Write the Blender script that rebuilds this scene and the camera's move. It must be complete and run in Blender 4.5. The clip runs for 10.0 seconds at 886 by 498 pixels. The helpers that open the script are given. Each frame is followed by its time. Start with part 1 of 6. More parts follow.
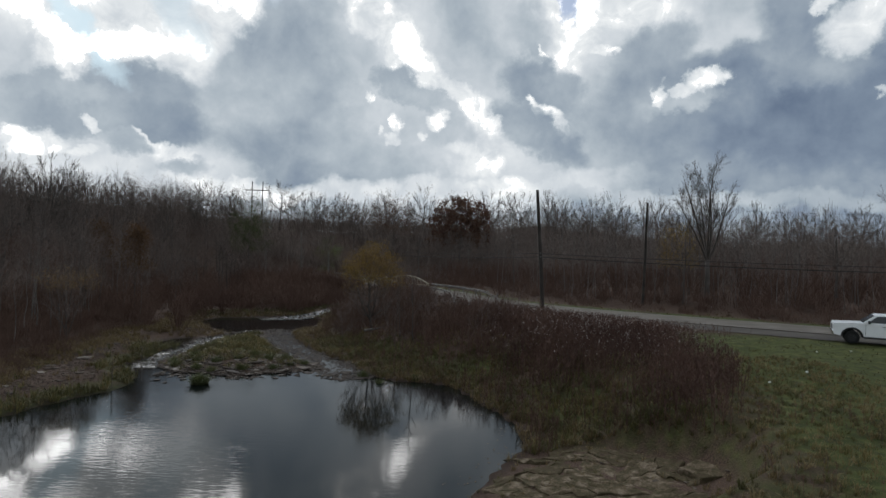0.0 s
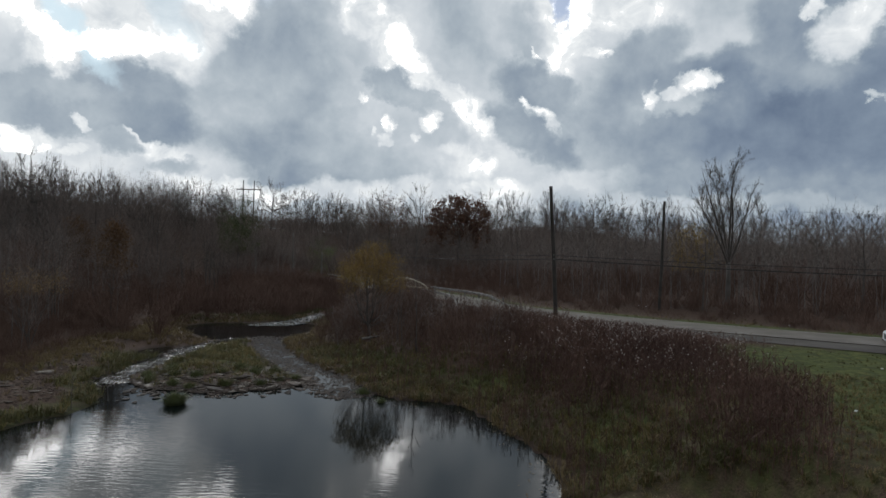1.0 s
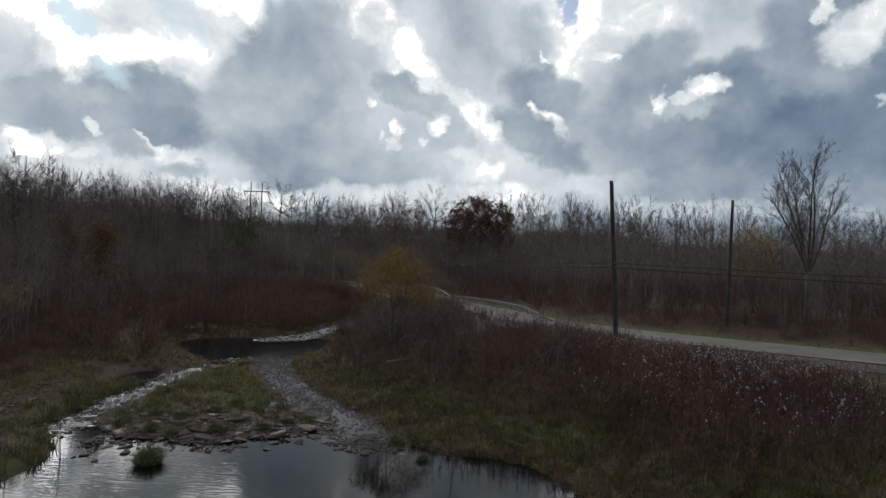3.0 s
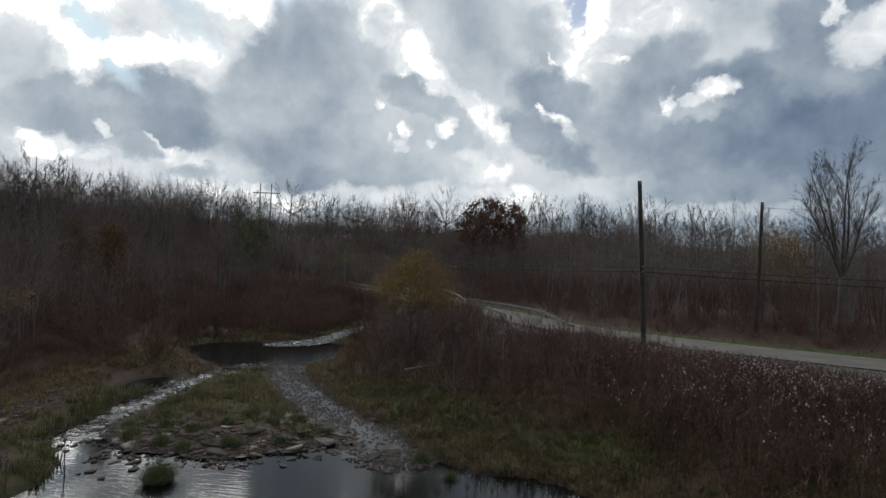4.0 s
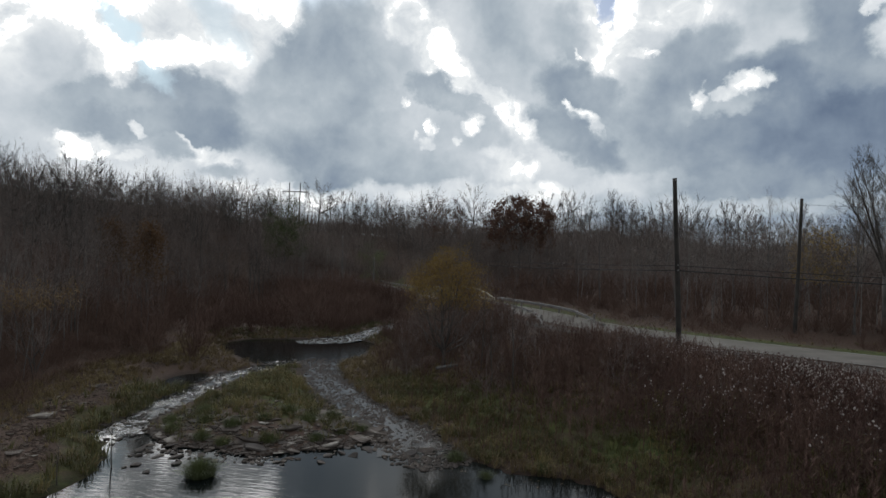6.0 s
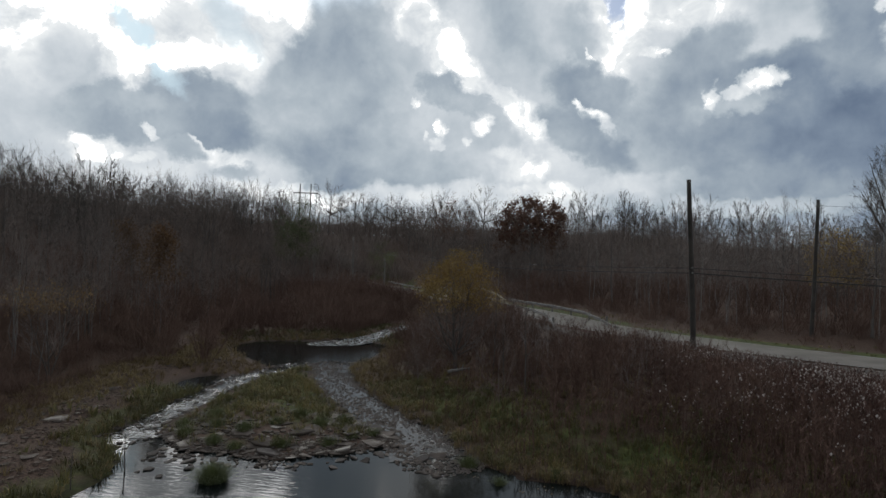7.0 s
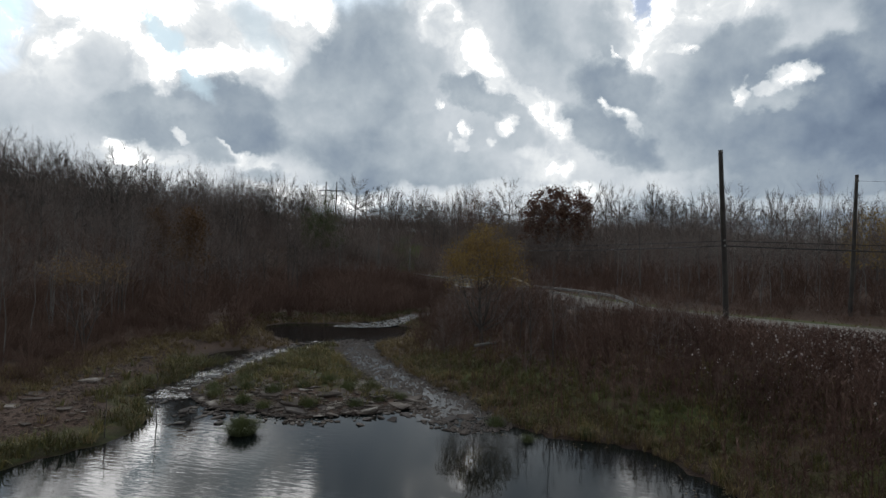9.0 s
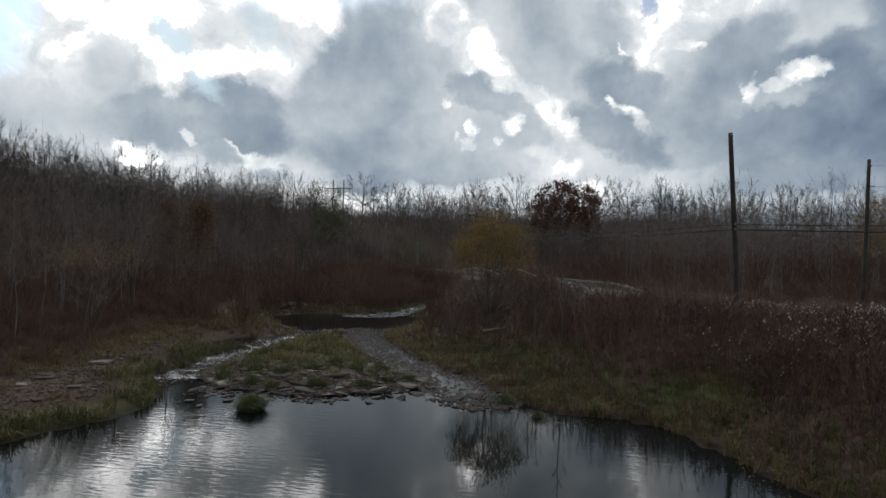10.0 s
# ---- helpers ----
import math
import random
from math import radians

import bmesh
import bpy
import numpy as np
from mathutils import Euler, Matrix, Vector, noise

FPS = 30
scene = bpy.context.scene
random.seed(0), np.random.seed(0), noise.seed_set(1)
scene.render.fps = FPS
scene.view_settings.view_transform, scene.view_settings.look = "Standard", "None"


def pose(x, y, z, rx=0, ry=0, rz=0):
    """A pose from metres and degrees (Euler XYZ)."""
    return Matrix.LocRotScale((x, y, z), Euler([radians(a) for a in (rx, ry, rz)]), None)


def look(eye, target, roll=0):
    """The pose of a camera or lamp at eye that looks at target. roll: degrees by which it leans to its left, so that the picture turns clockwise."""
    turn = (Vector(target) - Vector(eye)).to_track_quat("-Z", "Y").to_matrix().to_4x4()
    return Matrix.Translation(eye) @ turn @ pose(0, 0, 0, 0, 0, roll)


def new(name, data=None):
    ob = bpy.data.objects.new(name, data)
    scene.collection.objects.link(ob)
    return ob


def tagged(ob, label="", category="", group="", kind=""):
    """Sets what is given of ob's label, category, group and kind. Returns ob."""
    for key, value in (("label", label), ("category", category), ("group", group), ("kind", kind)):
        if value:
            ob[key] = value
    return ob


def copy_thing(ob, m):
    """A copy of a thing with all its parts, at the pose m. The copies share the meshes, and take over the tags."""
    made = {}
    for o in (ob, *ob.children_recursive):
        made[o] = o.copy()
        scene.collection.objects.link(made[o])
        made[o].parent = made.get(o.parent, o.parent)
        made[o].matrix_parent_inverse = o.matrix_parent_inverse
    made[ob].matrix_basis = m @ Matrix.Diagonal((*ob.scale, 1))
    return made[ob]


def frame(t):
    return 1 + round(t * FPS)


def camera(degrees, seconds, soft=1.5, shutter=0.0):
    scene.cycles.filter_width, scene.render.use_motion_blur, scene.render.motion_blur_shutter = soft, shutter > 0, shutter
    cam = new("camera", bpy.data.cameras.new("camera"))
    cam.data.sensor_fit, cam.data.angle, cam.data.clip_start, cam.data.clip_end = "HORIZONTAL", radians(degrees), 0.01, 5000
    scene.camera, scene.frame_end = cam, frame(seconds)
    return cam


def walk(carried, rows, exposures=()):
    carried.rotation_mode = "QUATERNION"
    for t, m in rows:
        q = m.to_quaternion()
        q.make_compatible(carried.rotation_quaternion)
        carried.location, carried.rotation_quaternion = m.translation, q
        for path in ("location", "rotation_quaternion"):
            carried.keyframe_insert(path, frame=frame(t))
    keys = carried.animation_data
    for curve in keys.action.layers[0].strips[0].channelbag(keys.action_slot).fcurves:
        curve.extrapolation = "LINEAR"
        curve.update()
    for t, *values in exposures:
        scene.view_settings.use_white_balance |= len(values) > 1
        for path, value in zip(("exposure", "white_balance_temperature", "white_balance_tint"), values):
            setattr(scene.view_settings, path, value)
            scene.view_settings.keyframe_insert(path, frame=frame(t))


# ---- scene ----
cam = camera(75.7, 10.0)
PATH = [
    (0, (0.534, -0.109, 8.123), (0.456, 1.89, 8.141), 1.5),
    (0.5, (-0.072, 1.824, 8.137), (-0.158, 3.822, 8.154), 1.5),
    (1, (-0.673, 4.135, 8.117), (-0.725, 6.134, 8.14), 1.7),
    (1.5, (-1.338, 6.541, 8.11), (-1.394, 8.54, 8.139), 1.7),
    (2, (-1.965, 8.71, 8.119), (-2.027, 10.709, 8.151), 1.9),
    (2.5, (-2.545, 10.325, 8.192), (-2.614, 12.323, 8.225), 1.9),
    (4, (-4.06, 13.228, 8.334), (-4.165, 15.225, 8.376), 2.1),
    (4.5, (-4.265, 13.289, 8.216), (-4.388, 15.285, 8.256), 2.1),
    (5, (-4.344, 13.174, 8.161), (-4.489, 15.168, 8.196), 2.1),
    (5.5, (-4.367, 13.151, 8.252), (-4.54, 15.143, 8.283), 2.1),
    (7, (-4.525, 13.347, 8.527), (-4.756, 15.333, 8.558), 2.0),
    (7.5, (-4.535, 13.379, 8.287), (-4.785, 15.363, 8.317), 2.0),
    (8, (-4.531, 13.384, 7.802), (-4.801, 15.366, 7.831), 1.9),
    (8.5, (-4.551, 13.44, 7.267), (-4.844, 15.418, 7.296), 1.9),
    (9, (-4.558, 13.532, 6.769), (-4.875, 15.506, 6.8), 1.8),
    (9.5, (-4.58, 13.536, 6.304), (-4.909, 15.509, 6.334), 1.6),
    (10, (-4.592, 13.641, 5.876), (-4.934, 15.611, 5.904), 1.5),
]
walk(cam, [(t, look(eye, target, roll)) for t, eye, target, roll in PATH], exposures=[(0, 0.0)])

rng = np.random.default_rng(7)

# ---------------------------------------------------------------- sky and sun
SUN_AZ, SUN_EL = -22.0, 31.0            # degrees right of +y, and up


def make_sky():
    world = bpy.data.worlds.new("sky")
    scene.world = world
    world.use_nodes = True
    nt = world.node_tree
    nt.nodes.clear()
    N, L = nt.nodes.new, nt.links.new

    def math_node(op, a, b=None, clamp=False):
        n = N("ShaderNodeMath")
        n.operation, n.use_clamp = op, clamp
        for i, v in enumerate((a, b)):
            if v is None:
                continue
            if isinstance(v, (int, float)):
                n.inputs[i].default_value = v
            else:
                L(v, n.inputs[i])
        return n.outputs[0]

    tc = N("ShaderNodeTexCoord")
    sep = N("ShaderNodeSeparateXYZ")
    L(tc.outputs["Generated"], sep.inputs[0])
    az = math_node("MULTIPLY", math_node("ARCTAN2", sep.outputs[0], sep.outputs[1]), 57.2958)
    el = math_node("MULTIPLY", math_node("ARCSINE", sep.outputs[2]), 57.2958)
    plane = N("ShaderNodeCombineXYZ")
    L(az, plane.inputs[0])
    L(el, plane.inputs[1])

    def noise_node(vec, scale, detail, rough, distortion=0.0):
        n = N("ShaderNodeTexNoise")
        n.inputs["Scale"].default_value = scale
        n.inputs["Detail"].default_value = detail
        n.inputs["Roughness"].default_value = rough
        n.inputs["Distortion"].default_value = distortion
        L(vec, n.inputs["Vector"])
        return n

    def pushed(scale, detail, rough, amount):
        """The plane of bearing and height, pushed about by billows."""
        warp = noise_node(tc.outputs["Generated"], scale, detail, rough)
        sub = N("ShaderNodeVectorMath")
        sub.operation = "SUBTRACT"
        L(warp.outputs["Color"], sub.inputs[0])
        sub.inputs[1].default_value = (0.5, 0.5, 0.5)
        wide = N("ShaderNodeVectorMath")
        wide.operation = "MULTIPLY_ADD"
        L(sub.outputs[0], wide.inputs[0])
        wide.inputs[1].default_value = (amount, amount, 0)
        L(plane.outputs[0], wide.inputs[2])
        parts = N("ShaderNodeSeparateXYZ")
        L(wide.outputs[0], parts.inputs[0])
        return parts.outputs[0], parts.outputs[1]

    billow, soft = pushed(24.0, 9.0, 0.62, 3.8), pushed(7.0, 8.0, 0.60, 8.0)

    def multiply_add(a, b, c):
        n = N("ShaderNodeMath")
        n.operation = "MULTIPLY_ADD"
        for i, v in enumerate((a, b, c)):
            if isinstance(v, (int, float)):
                n.inputs[i].default_value = v
            else:
                L(v, n.inputs[i])
        return n.outputs[0]

    def ellipse(a, e, ra, re, turn, edge, coords):
        """1 inside an ellipse, falling to 0 across its edge."""
        c, s = math.cos(radians(turn)), math.sin(radians(turn))
        u = multiply_add(coords[1], s / ra, multiply_add(coords[0], c / ra, -(a * c + e * s) / ra))
        w = multiply_add(coords[1], c / re, multiply_add(coords[0], -s / re, (a * s - e * c) / re))
        r = N("ShaderNodeMapRange")
        r.interpolation_type = "SMOOTHSTEP"
        r.inputs["From Min"].default_value, r.inputs["From Max"].default_value = (1 + edge) ** 2, (1 - edge) ** 2
        L(multiply_add(u, u, math_node("MULTIPLY", w, w)), r.inputs["Value"])
        return r.outputs[0]

    tone = N("ShaderNodeValue")
    tone.outputs[0].default_value = 0.735
    tone = [tone.outputs[0]]

    def cloud(a, e, ra, re, turn, bright, edge, coords):
        """A cloud, or a thin place between clouds, of its own brightness, laid over those before it."""
        shape = ellipse(a, e, ra, re, turn, edge, coords)
        mx = N("ShaderNodeMix")
        L(shape, mx.inputs["Factor"])
        L(tone[0], mx.inputs["A"])
        mx.inputs["B"].default_value = bright
        tone[0] = mx.outputs["Result"]

    cloud(28.1, 13.9, 18.1, 9.4, -6, 0.555, 0.85, soft)
    cloud(14.3, 10.6, 8.9, 5.8, -1, 0.645, 0.85, soft)
    cloud(31.6, 7.1, 10.3, 1.7, -2, 0.615, 0.85, soft)
    cloud(-34.8, 22.1, 17.5, 6.2, 15, 0.968, 0.59, soft)
    cloud(-34.6, 6.5, 12.1, 3.6, 0, 0.8, 0.65, soft)
    cloud(-24.6, 13.6, 5.9, 6.0, 7, 0.8, 0.78, soft)
    cloud(-17.0, 16.0, 7.9, 11.9, -4, 0.7, 0.65, soft)
    cloud(-15.8, 20.1, 5.6, 4.7, -27, 0.66, 0.65, soft)
    cloud(-14.0, 8.8, 12.5, 2.5, 1, 0.61, 0.65, soft)
    cloud(-24.8, 7.7, 2.9, 1.0, -5, 0.73, 0.78, soft)
    cloud(-6.9, 10.3, 6.2, 3.3, 3, 0.71, 0.78, soft)
    cloud(-1.0, 20.6, 8.3, 4.4, -28, 0.675, 0.45, soft)
    cloud(4.2, 19.7, 5.0, 2.1, -36, 0.655, 0.52, soft)
    cloud(4.5, 9.6, 7.3, 3.3, 1, 0.74, 0.78, soft)
    cloud(11.8, 16.0, 2.4, 7.7, -2, 0.72, 0.78, soft)
    cloud(21.8, 12.9, 6.6, 3.0, 7, 0.61, 0.78, soft)
    cloud(14.7, 15.3, 3.1, 3.1, -3, 0.635, 0.78, soft)
    cloud(27.3, 12.1, 5.2, 2.2, -4, 0.525, 0.85, soft)
    cloud(32.7, 10.7, 5.2, 2.7, -16, 0.515, 0.85, soft)
    cloud(29.3, 16.1, 3.8, 1.1, -7, 0.635, 0.85, soft)
    cloud(-7.8, 19.8, 4.4, 6.5, 38, 0.79, 0.85, soft)
    cloud(1.6, 12.3, 4.3, 4.1, 1, 0.79, 0.85, soft)
    cloud(9.2, 20.1, 4.2, 4.2, -11, 0.82, 0.85, soft)
    cloud(-28.4, 8.9, 5.0, 2.1, -13, 0.84, 0.78, soft)
    cloud(-36.1, 15.2, 5.0, 2.2, 1, 0.9, 0.78, soft)
    cloud(-4.1, 12.8, 3.4, 2.0, 2, 0.74, 0.78, soft)
    cloud(-10.1, 6.3, 17.8, 0.8, 3, 0.85, 0.78, soft)
    cloud(-21.8, 5.9, 6.0, 0.7, -1, 0.923, 0.65, soft)
    cloud(6.3, 6.3, 7.2, 1.0, 1, 0.82, 0.78, soft)
    cloud(26.6, 4.9, 14.5, 0.6, -3, 0.695, 0.85, soft)
    cloud(18.1, 5.4, 6.0, 0.6, -3, 0.76, 0.78, soft)
    cloud(19.6, 21.6, 6.1, 2.7, -19, 0.87, 0.39, soft)
    cloud(23.3, 19.8, 4.8, 1.3, -11, 0.8, 0.52, soft)
    cloud(13.9, 23.7, 4.8, 1.9, -4, 0.923, 0.52, soft)
    cloud(17.7, 19.1, 3.4, 2.0, 20, 0.63, 0.51, billow)
    cloud(26.2, 21.9, 4.1, 2.2, -9, 0.74, 0.65, soft)
    cloud(29.7, 20.0, 2.9, 2.8, 24, 0.575, 0.52, soft)
    cloud(33.5, 18.8, 2.2, 1.7, 31, 0.85, 0.53, billow)
    cloud(34.9, 20.1, 1.6, 1.4, 12, 0.9, 0.53, billow)
    cloud(31.3, 21.0, 0.8, 0.5, -10, 0.88, 0.53, billow)
    cloud(35.4, 13.8, 0.7, 0.3, -8, 0.75, 0.58, billow)
    cloud(8.3, 22.6, 3.3, 2.4, -19, 0.9, 0.61, billow)
    cloud(9.7, 20.8, 1.9, 2.0, -16, 0.953, 0.61, billow)
    cloud(9.2, 18.6, 1.6, 1.0, -24, 0.94, 0.53, billow)
    cloud(10.2, 22.5, 1.4, 1.6, -11, 0.935, 0.7, billow)
    cloud(6.7, 20.9, 1.6, 0.7, -32, 0.86, 0.7, billow)
    cloud(4.4, 22.2, 3.9, 1.8, -31, 0.695, 0.52, soft)
    cloud(13.3, 19.5, 0.9, 0.3, -3, 0.945, 0.85, billow)
    cloud(6.1, 19.6, 0.8, 0.4, -37, 0.695, 0.58, billow)
    cloud(7.0, 19.2, 0.2, 0.5, 22, 0.945, 0.7, billow)
    cloud(6.8, 16.6, 3.4, 2.1, -15, 0.615, 0.36, billow)
    cloud(9.3, 15.5, 1.9, 1.8, -1, 0.655, 0.58, billow)
    cloud(6.3, 15.0, 0.5, 0.3, -28, 0.95, 0.61, billow)
    cloud(8.0, 14.0, 1.4, 0.6, -27, 0.94, 0.53, billow)
    cloud(9.4, 12.1, 0.3, 1.1, 21, 0.915, 0.7, billow)
    cloud(7.5, 11.8, 4.2, 1.7, -32, 0.62, 0.32, billow)
    cloud(4.4, 13.1, 2.5, 1.6, -28, 0.655, 0.43, billow)
    cloud(-10.2, 23.1, 1.9, 2.5, 31, 0.968, 0.53, billow)
    cloud(-7.8, 20.8, 1.7, 3.3, 38, 0.983, 0.53, billow)
    cloud(-5.2, 18.5, 1.6, 1.0, -16, 0.975, 0.53, billow)
    cloud(-2.0, 16.5, 3.5, 0.8, -28, 0.935, 0.61, billow)
    cloud(-4.5, 16.9, 2.0, 0.5, -21, 0.9, 0.7, billow)
    cloud(-7.1, 16.5, 2.9, 1.3, -16, 0.655, 0.32, billow)
    cloud(-4.8, 15.4, 2.3, 0.8, -16, 0.69, 0.43, billow)
    cloud(0.4, 14.7, 1.0, 0.7, -42, 0.945, 0.61, billow)
    cloud(1.6, 12.8, 1.6, 1.0, -23, 0.945, 0.53, billow)
    cloud(-1.2, 11.9, 2.6, 1.4, 2, 0.71, 0.58, billow)
    cloud(2.0, 9.0, 1.4, 1.1, -18, 0.94, 0.61, billow)
    cloud(-0.3, 9.5, 1.7, 1.0, 2, 0.86, 0.65, soft)
    cloud(2.9, 7.3, 2.3, 0.7, 1, 0.9, 0.65, soft)
    cloud(-3.3, 13.0, 1.0, 0.7, 16, 0.945, 0.53, billow)
    cloud(-4.9, 11.6, 0.4, 0.3, 2, 0.91, 0.7, billow)
    cloud(-7.4, 12.9, 0.5, 0.8, 14, 0.95, 0.53, billow)
    cloud(-7.5, 11.3, 0.6, 0.4, 3, 0.88, 0.7, billow)
    cloud(-8.7, 11.9, 0.3, 0.3, 3, 0.86, 0.7, billow)
    cloud(-9.9, 15.1, 0.3, 0.4, 23, 0.935, 0.7, billow)
    cloud(-23.7, 22.3, 2.4, 2.0, -9, 1.095, 0.7, billow)
    cloud(-26.7, 18.6, 1.8, 0.5, 33, 0.95, 0.7, billow)
    cloud(-35.0, 17.4, 1.4, 2.9, 50, 0.84, 0.61, billow)
    cloud(-26.8, 20.4, 2.7, 1.3, -20, 0.84, 0.65, soft)
    cloud(-38.1, 18.4, 2.1, 0.9, -21, 0.91, 0.65, soft)
    cloud(-26.7, 18.6, 4.0, 2.2, 28, 0.923, 0.52, soft)
    cloud(-31.0, 18.5, 2.6, 1.4, 1, 0.9, 0.65, soft)
    cloud(-39.4, 14.2, 2.3, 3.8, 29, 0.8, 0.45, soft)
    cloud(-37.7, 17.4, 3.6, 0.8, -36, 1.02, 0.61, billow)
    cloud(-36.1, 14.7, 1.9, 1.1, -11, 1.02, 0.53, billow)
    cloud(-30.5, 16.1, 1.4, 0.5, 2, 0.975, 0.61, billow)
    cloud(-31.8, 16.9, 3.3, 1.2, 6, 1.012, 0.7, billow)
    cloud(-37.8, 11.1, 3.4, 2.4, 10, 0.71, 0.41, billow)
    cloud(-32.8, 13.8, 2.6, 2.0, -1, 0.66, 0.29, billow)
    cloud(-29.5, 13.6, 3.2, 2.3, -2, 0.67, 0.32, billow)
    cloud(-29.2, 11.0, 4.0, 1.7, -1, 0.635, 0.41, billow)
    cloud(-35.5, 10.8, 4.3, 1.5, 3, 0.67, 0.43, billow)
    cloud(-38.1, 12.8, 1.6, 0.8, 22, 0.7, 0.51, billow)
    cloud(-35.2, 12.7, 1.6, 0.8, 10, 0.72, 0.58, billow)
    cloud(-34.3, 10.4, 0.7, 0.4, -32, 0.945, 0.61, billow)
    cloud(-38.3, 8.2, 1.9, 0.9, 8, 0.965, 0.53, billow)
    cloud(-39.4, 8.8, 0.8, 0.4, 9, 0.94, 0.7, billow)
    cloud(-29.8, 9.4, 1.3, 0.4, -24, 0.94, 0.61, billow)
    cloud(-28.2, 8.5, 2.2, 0.9, -18, 0.96, 0.53, billow)
    cloud(-35.0, 7.8, 0.9, 0.3, 7, 0.9, 0.85, billow)
    cloud(-32.5, 7.4, 3.0, 0.7, 6, 0.84, 0.65, soft)
    cloud(-26.7, 7.3, 1.6, 0.6, 5, 0.72, 0.72, billow)
    cloud(-31.5, 9.0, 1.7, 0.7, -4, 0.7, 0.58, billow)
    cloud(24.5, 14.9, 2.8, 1.6, -15, 0.555, 0.65, soft)
    cloud(20.1, 14.5, 2.7, 0.6, 9, 0.695, 0.72, billow)
    cloud(18.3, 15.2, 0.6, 0.9, 7, 0.935, 0.53, billow)
    cloud(22.1, 16.3, 1.4, 0.8, 14, 0.905, 0.53, billow)
    cloud(22.7, 16.5, 1.1, 0.6, 16, 0.945, 0.7, billow)
    cloud(20.3, 15.4, 0.8, 0.4, 17, 0.86, 0.7, billow)

    value = tone[0]
    # billows inside the clouds, at three sizes
    for scale, detail, rough, amount in ((5.0, 6.0, 0.55, 0.22), (15.0, 8.0, 0.52, 0.22), (48.0, 6.0, 0.6, 0.06)):
        n = noise_node(tc.outputs["Generated"], scale, detail, rough, 0.3)
        value = math_node("ADD", value, math_node("MULTIPLY", math_node("SUBTRACT", n.outputs["Fac"], 0.5), amount))
    # darker billows inside the bright places
    lump = noise_node(tc.outputs["Generated"], 20.0, 8.0, 0.6, 0.5)
    carve = math_node("MULTIPLY", math_node("MULTIPLY", math_node("SUBTRACT", 0.54, lump.outputs["Fac"]), 5.0, True), math_node("MULTIPLY", math_node("SUBTRACT", value, 0.78), 6.0, True))
    value = math_node("SUBTRACT", value, math_node("MULTIPLY", carve, 0.13))
    ramp = N("ShaderNodeValToRGB")
    cr = ramp.color_ramp
    shades = ((0.45, (0.12, 0.165, 0.246)), (0.55, (0.212, 0.27, 0.352)), (0.62, (0.305, 0.366, 0.434)), (0.7, (0.429, 0.491, 0.546)), (0.8, (0.624, 0.672, 0.716)), (0.9, (0.839, 0.871, 0.888)), (0.98, (1.0, 1.0, 1.0)))
    cr.elements[0].position, cr.elements[0].color = shades[0][0], (*shades[0][1], 1)
    cr.elements[1].position, cr.elements[1].color = shades[-1][0], (*shades[-1][1], 1)
    for p, c in shades[1:-1]:
        e = cr.elements.new(p)
        e.color = (*c, 1)
    L(value, ramp.inputs[0])
    # the thinnest places let the sun's glare through
    glare = math_node("MULTIPLY", math_node("POWER", math_node("MULTIPLY", math_node("SUBTRACT", value, 0.91), 8.0, True), 1.5), 5.0)
    gain = N("ShaderNodeVectorMath")
    gain.operation = "SCALE"
    L(ramp.outputs[0], gain.inputs[0])
    veil = math_node("MULTIPLY", ellipse(-30, 36, 26, 10, 5, 0.5, soft), 5.0)
    L(math_node("ADD", math_node("ADD", glare, veil), 1.0), gain.inputs["Scale"])

    clear = N("ShaderNodeTexSky")
    clear.sky_type, clear.sun_disc = "NISHITA", False
    clear.sun_elevation, clear.sun_rotation = radians(SUN_EL), radians(SUN_AZ)
    clear_gain = N("ShaderNodeVectorMath")
    clear_gain.operation = "SCALE"
    L(clear.outputs[0], clear_gain.inputs[0])
    clear_gain.inputs["Scale"].default_value = 0.10
    hole = ellipse(9.5, 24.1, 0.8, 1.9, 12, 0.4, billow)
    mix = N("ShaderNodeMix")
    mix.data_type = "RGBA"
    L(hole, mix.inputs["Factor"])
    L(gain.outputs[0], mix.inputs["A"])
    L(clear_gain.outputs[0], mix.inputs["B"])
    # thin blue haze beside the bright bank of cloud
    haze = math_node("MAXIMUM", ellipse(-35.0, 17.6, 3.6, 0.9, -48, 0.6, billow), math_node("MULTIPLY", ellipse(-27.7, 20.0, 3.0, 1.0, -40, 0.7, billow), 0.4))
    mix2 = N("ShaderNodeMix")
    mix2.data_type = "RGBA"
    L(math_node("MULTIPLY", haze, 0.8), mix2.inputs["Factor"])
    L(mix.outputs["Result"], mix2.inputs["A"])
    mix2.inputs["B"].default_value = (0.66, 0.83, 0.93, 1)
    # bright blue gap in the cloud beside the sun
    mix3 = N("ShaderNodeMix")
    mix3.data_type = "RGBA"
    L(math_node("MULTIPLY", ellipse(-56.5, 18.5, 8.0, 6.5, 10, 0.45, soft), 0.7), mix3.inputs["Factor"])
    L(mix2.outputs["Result"], mix3.inputs["A"])
    mix3.inputs["B"].default_value = (0.9, 1.6, 2.4, 1)
    mix = mix3
    bg = N("ShaderNodeBackground")
    bg.inputs["Strength"].default_value = 1.0
    L(mix.outputs["Result"], bg.inputs["Color"])
    out = N("ShaderNodeOutputWorld")
    L(bg.outputs[0], out.inputs["Surface"])


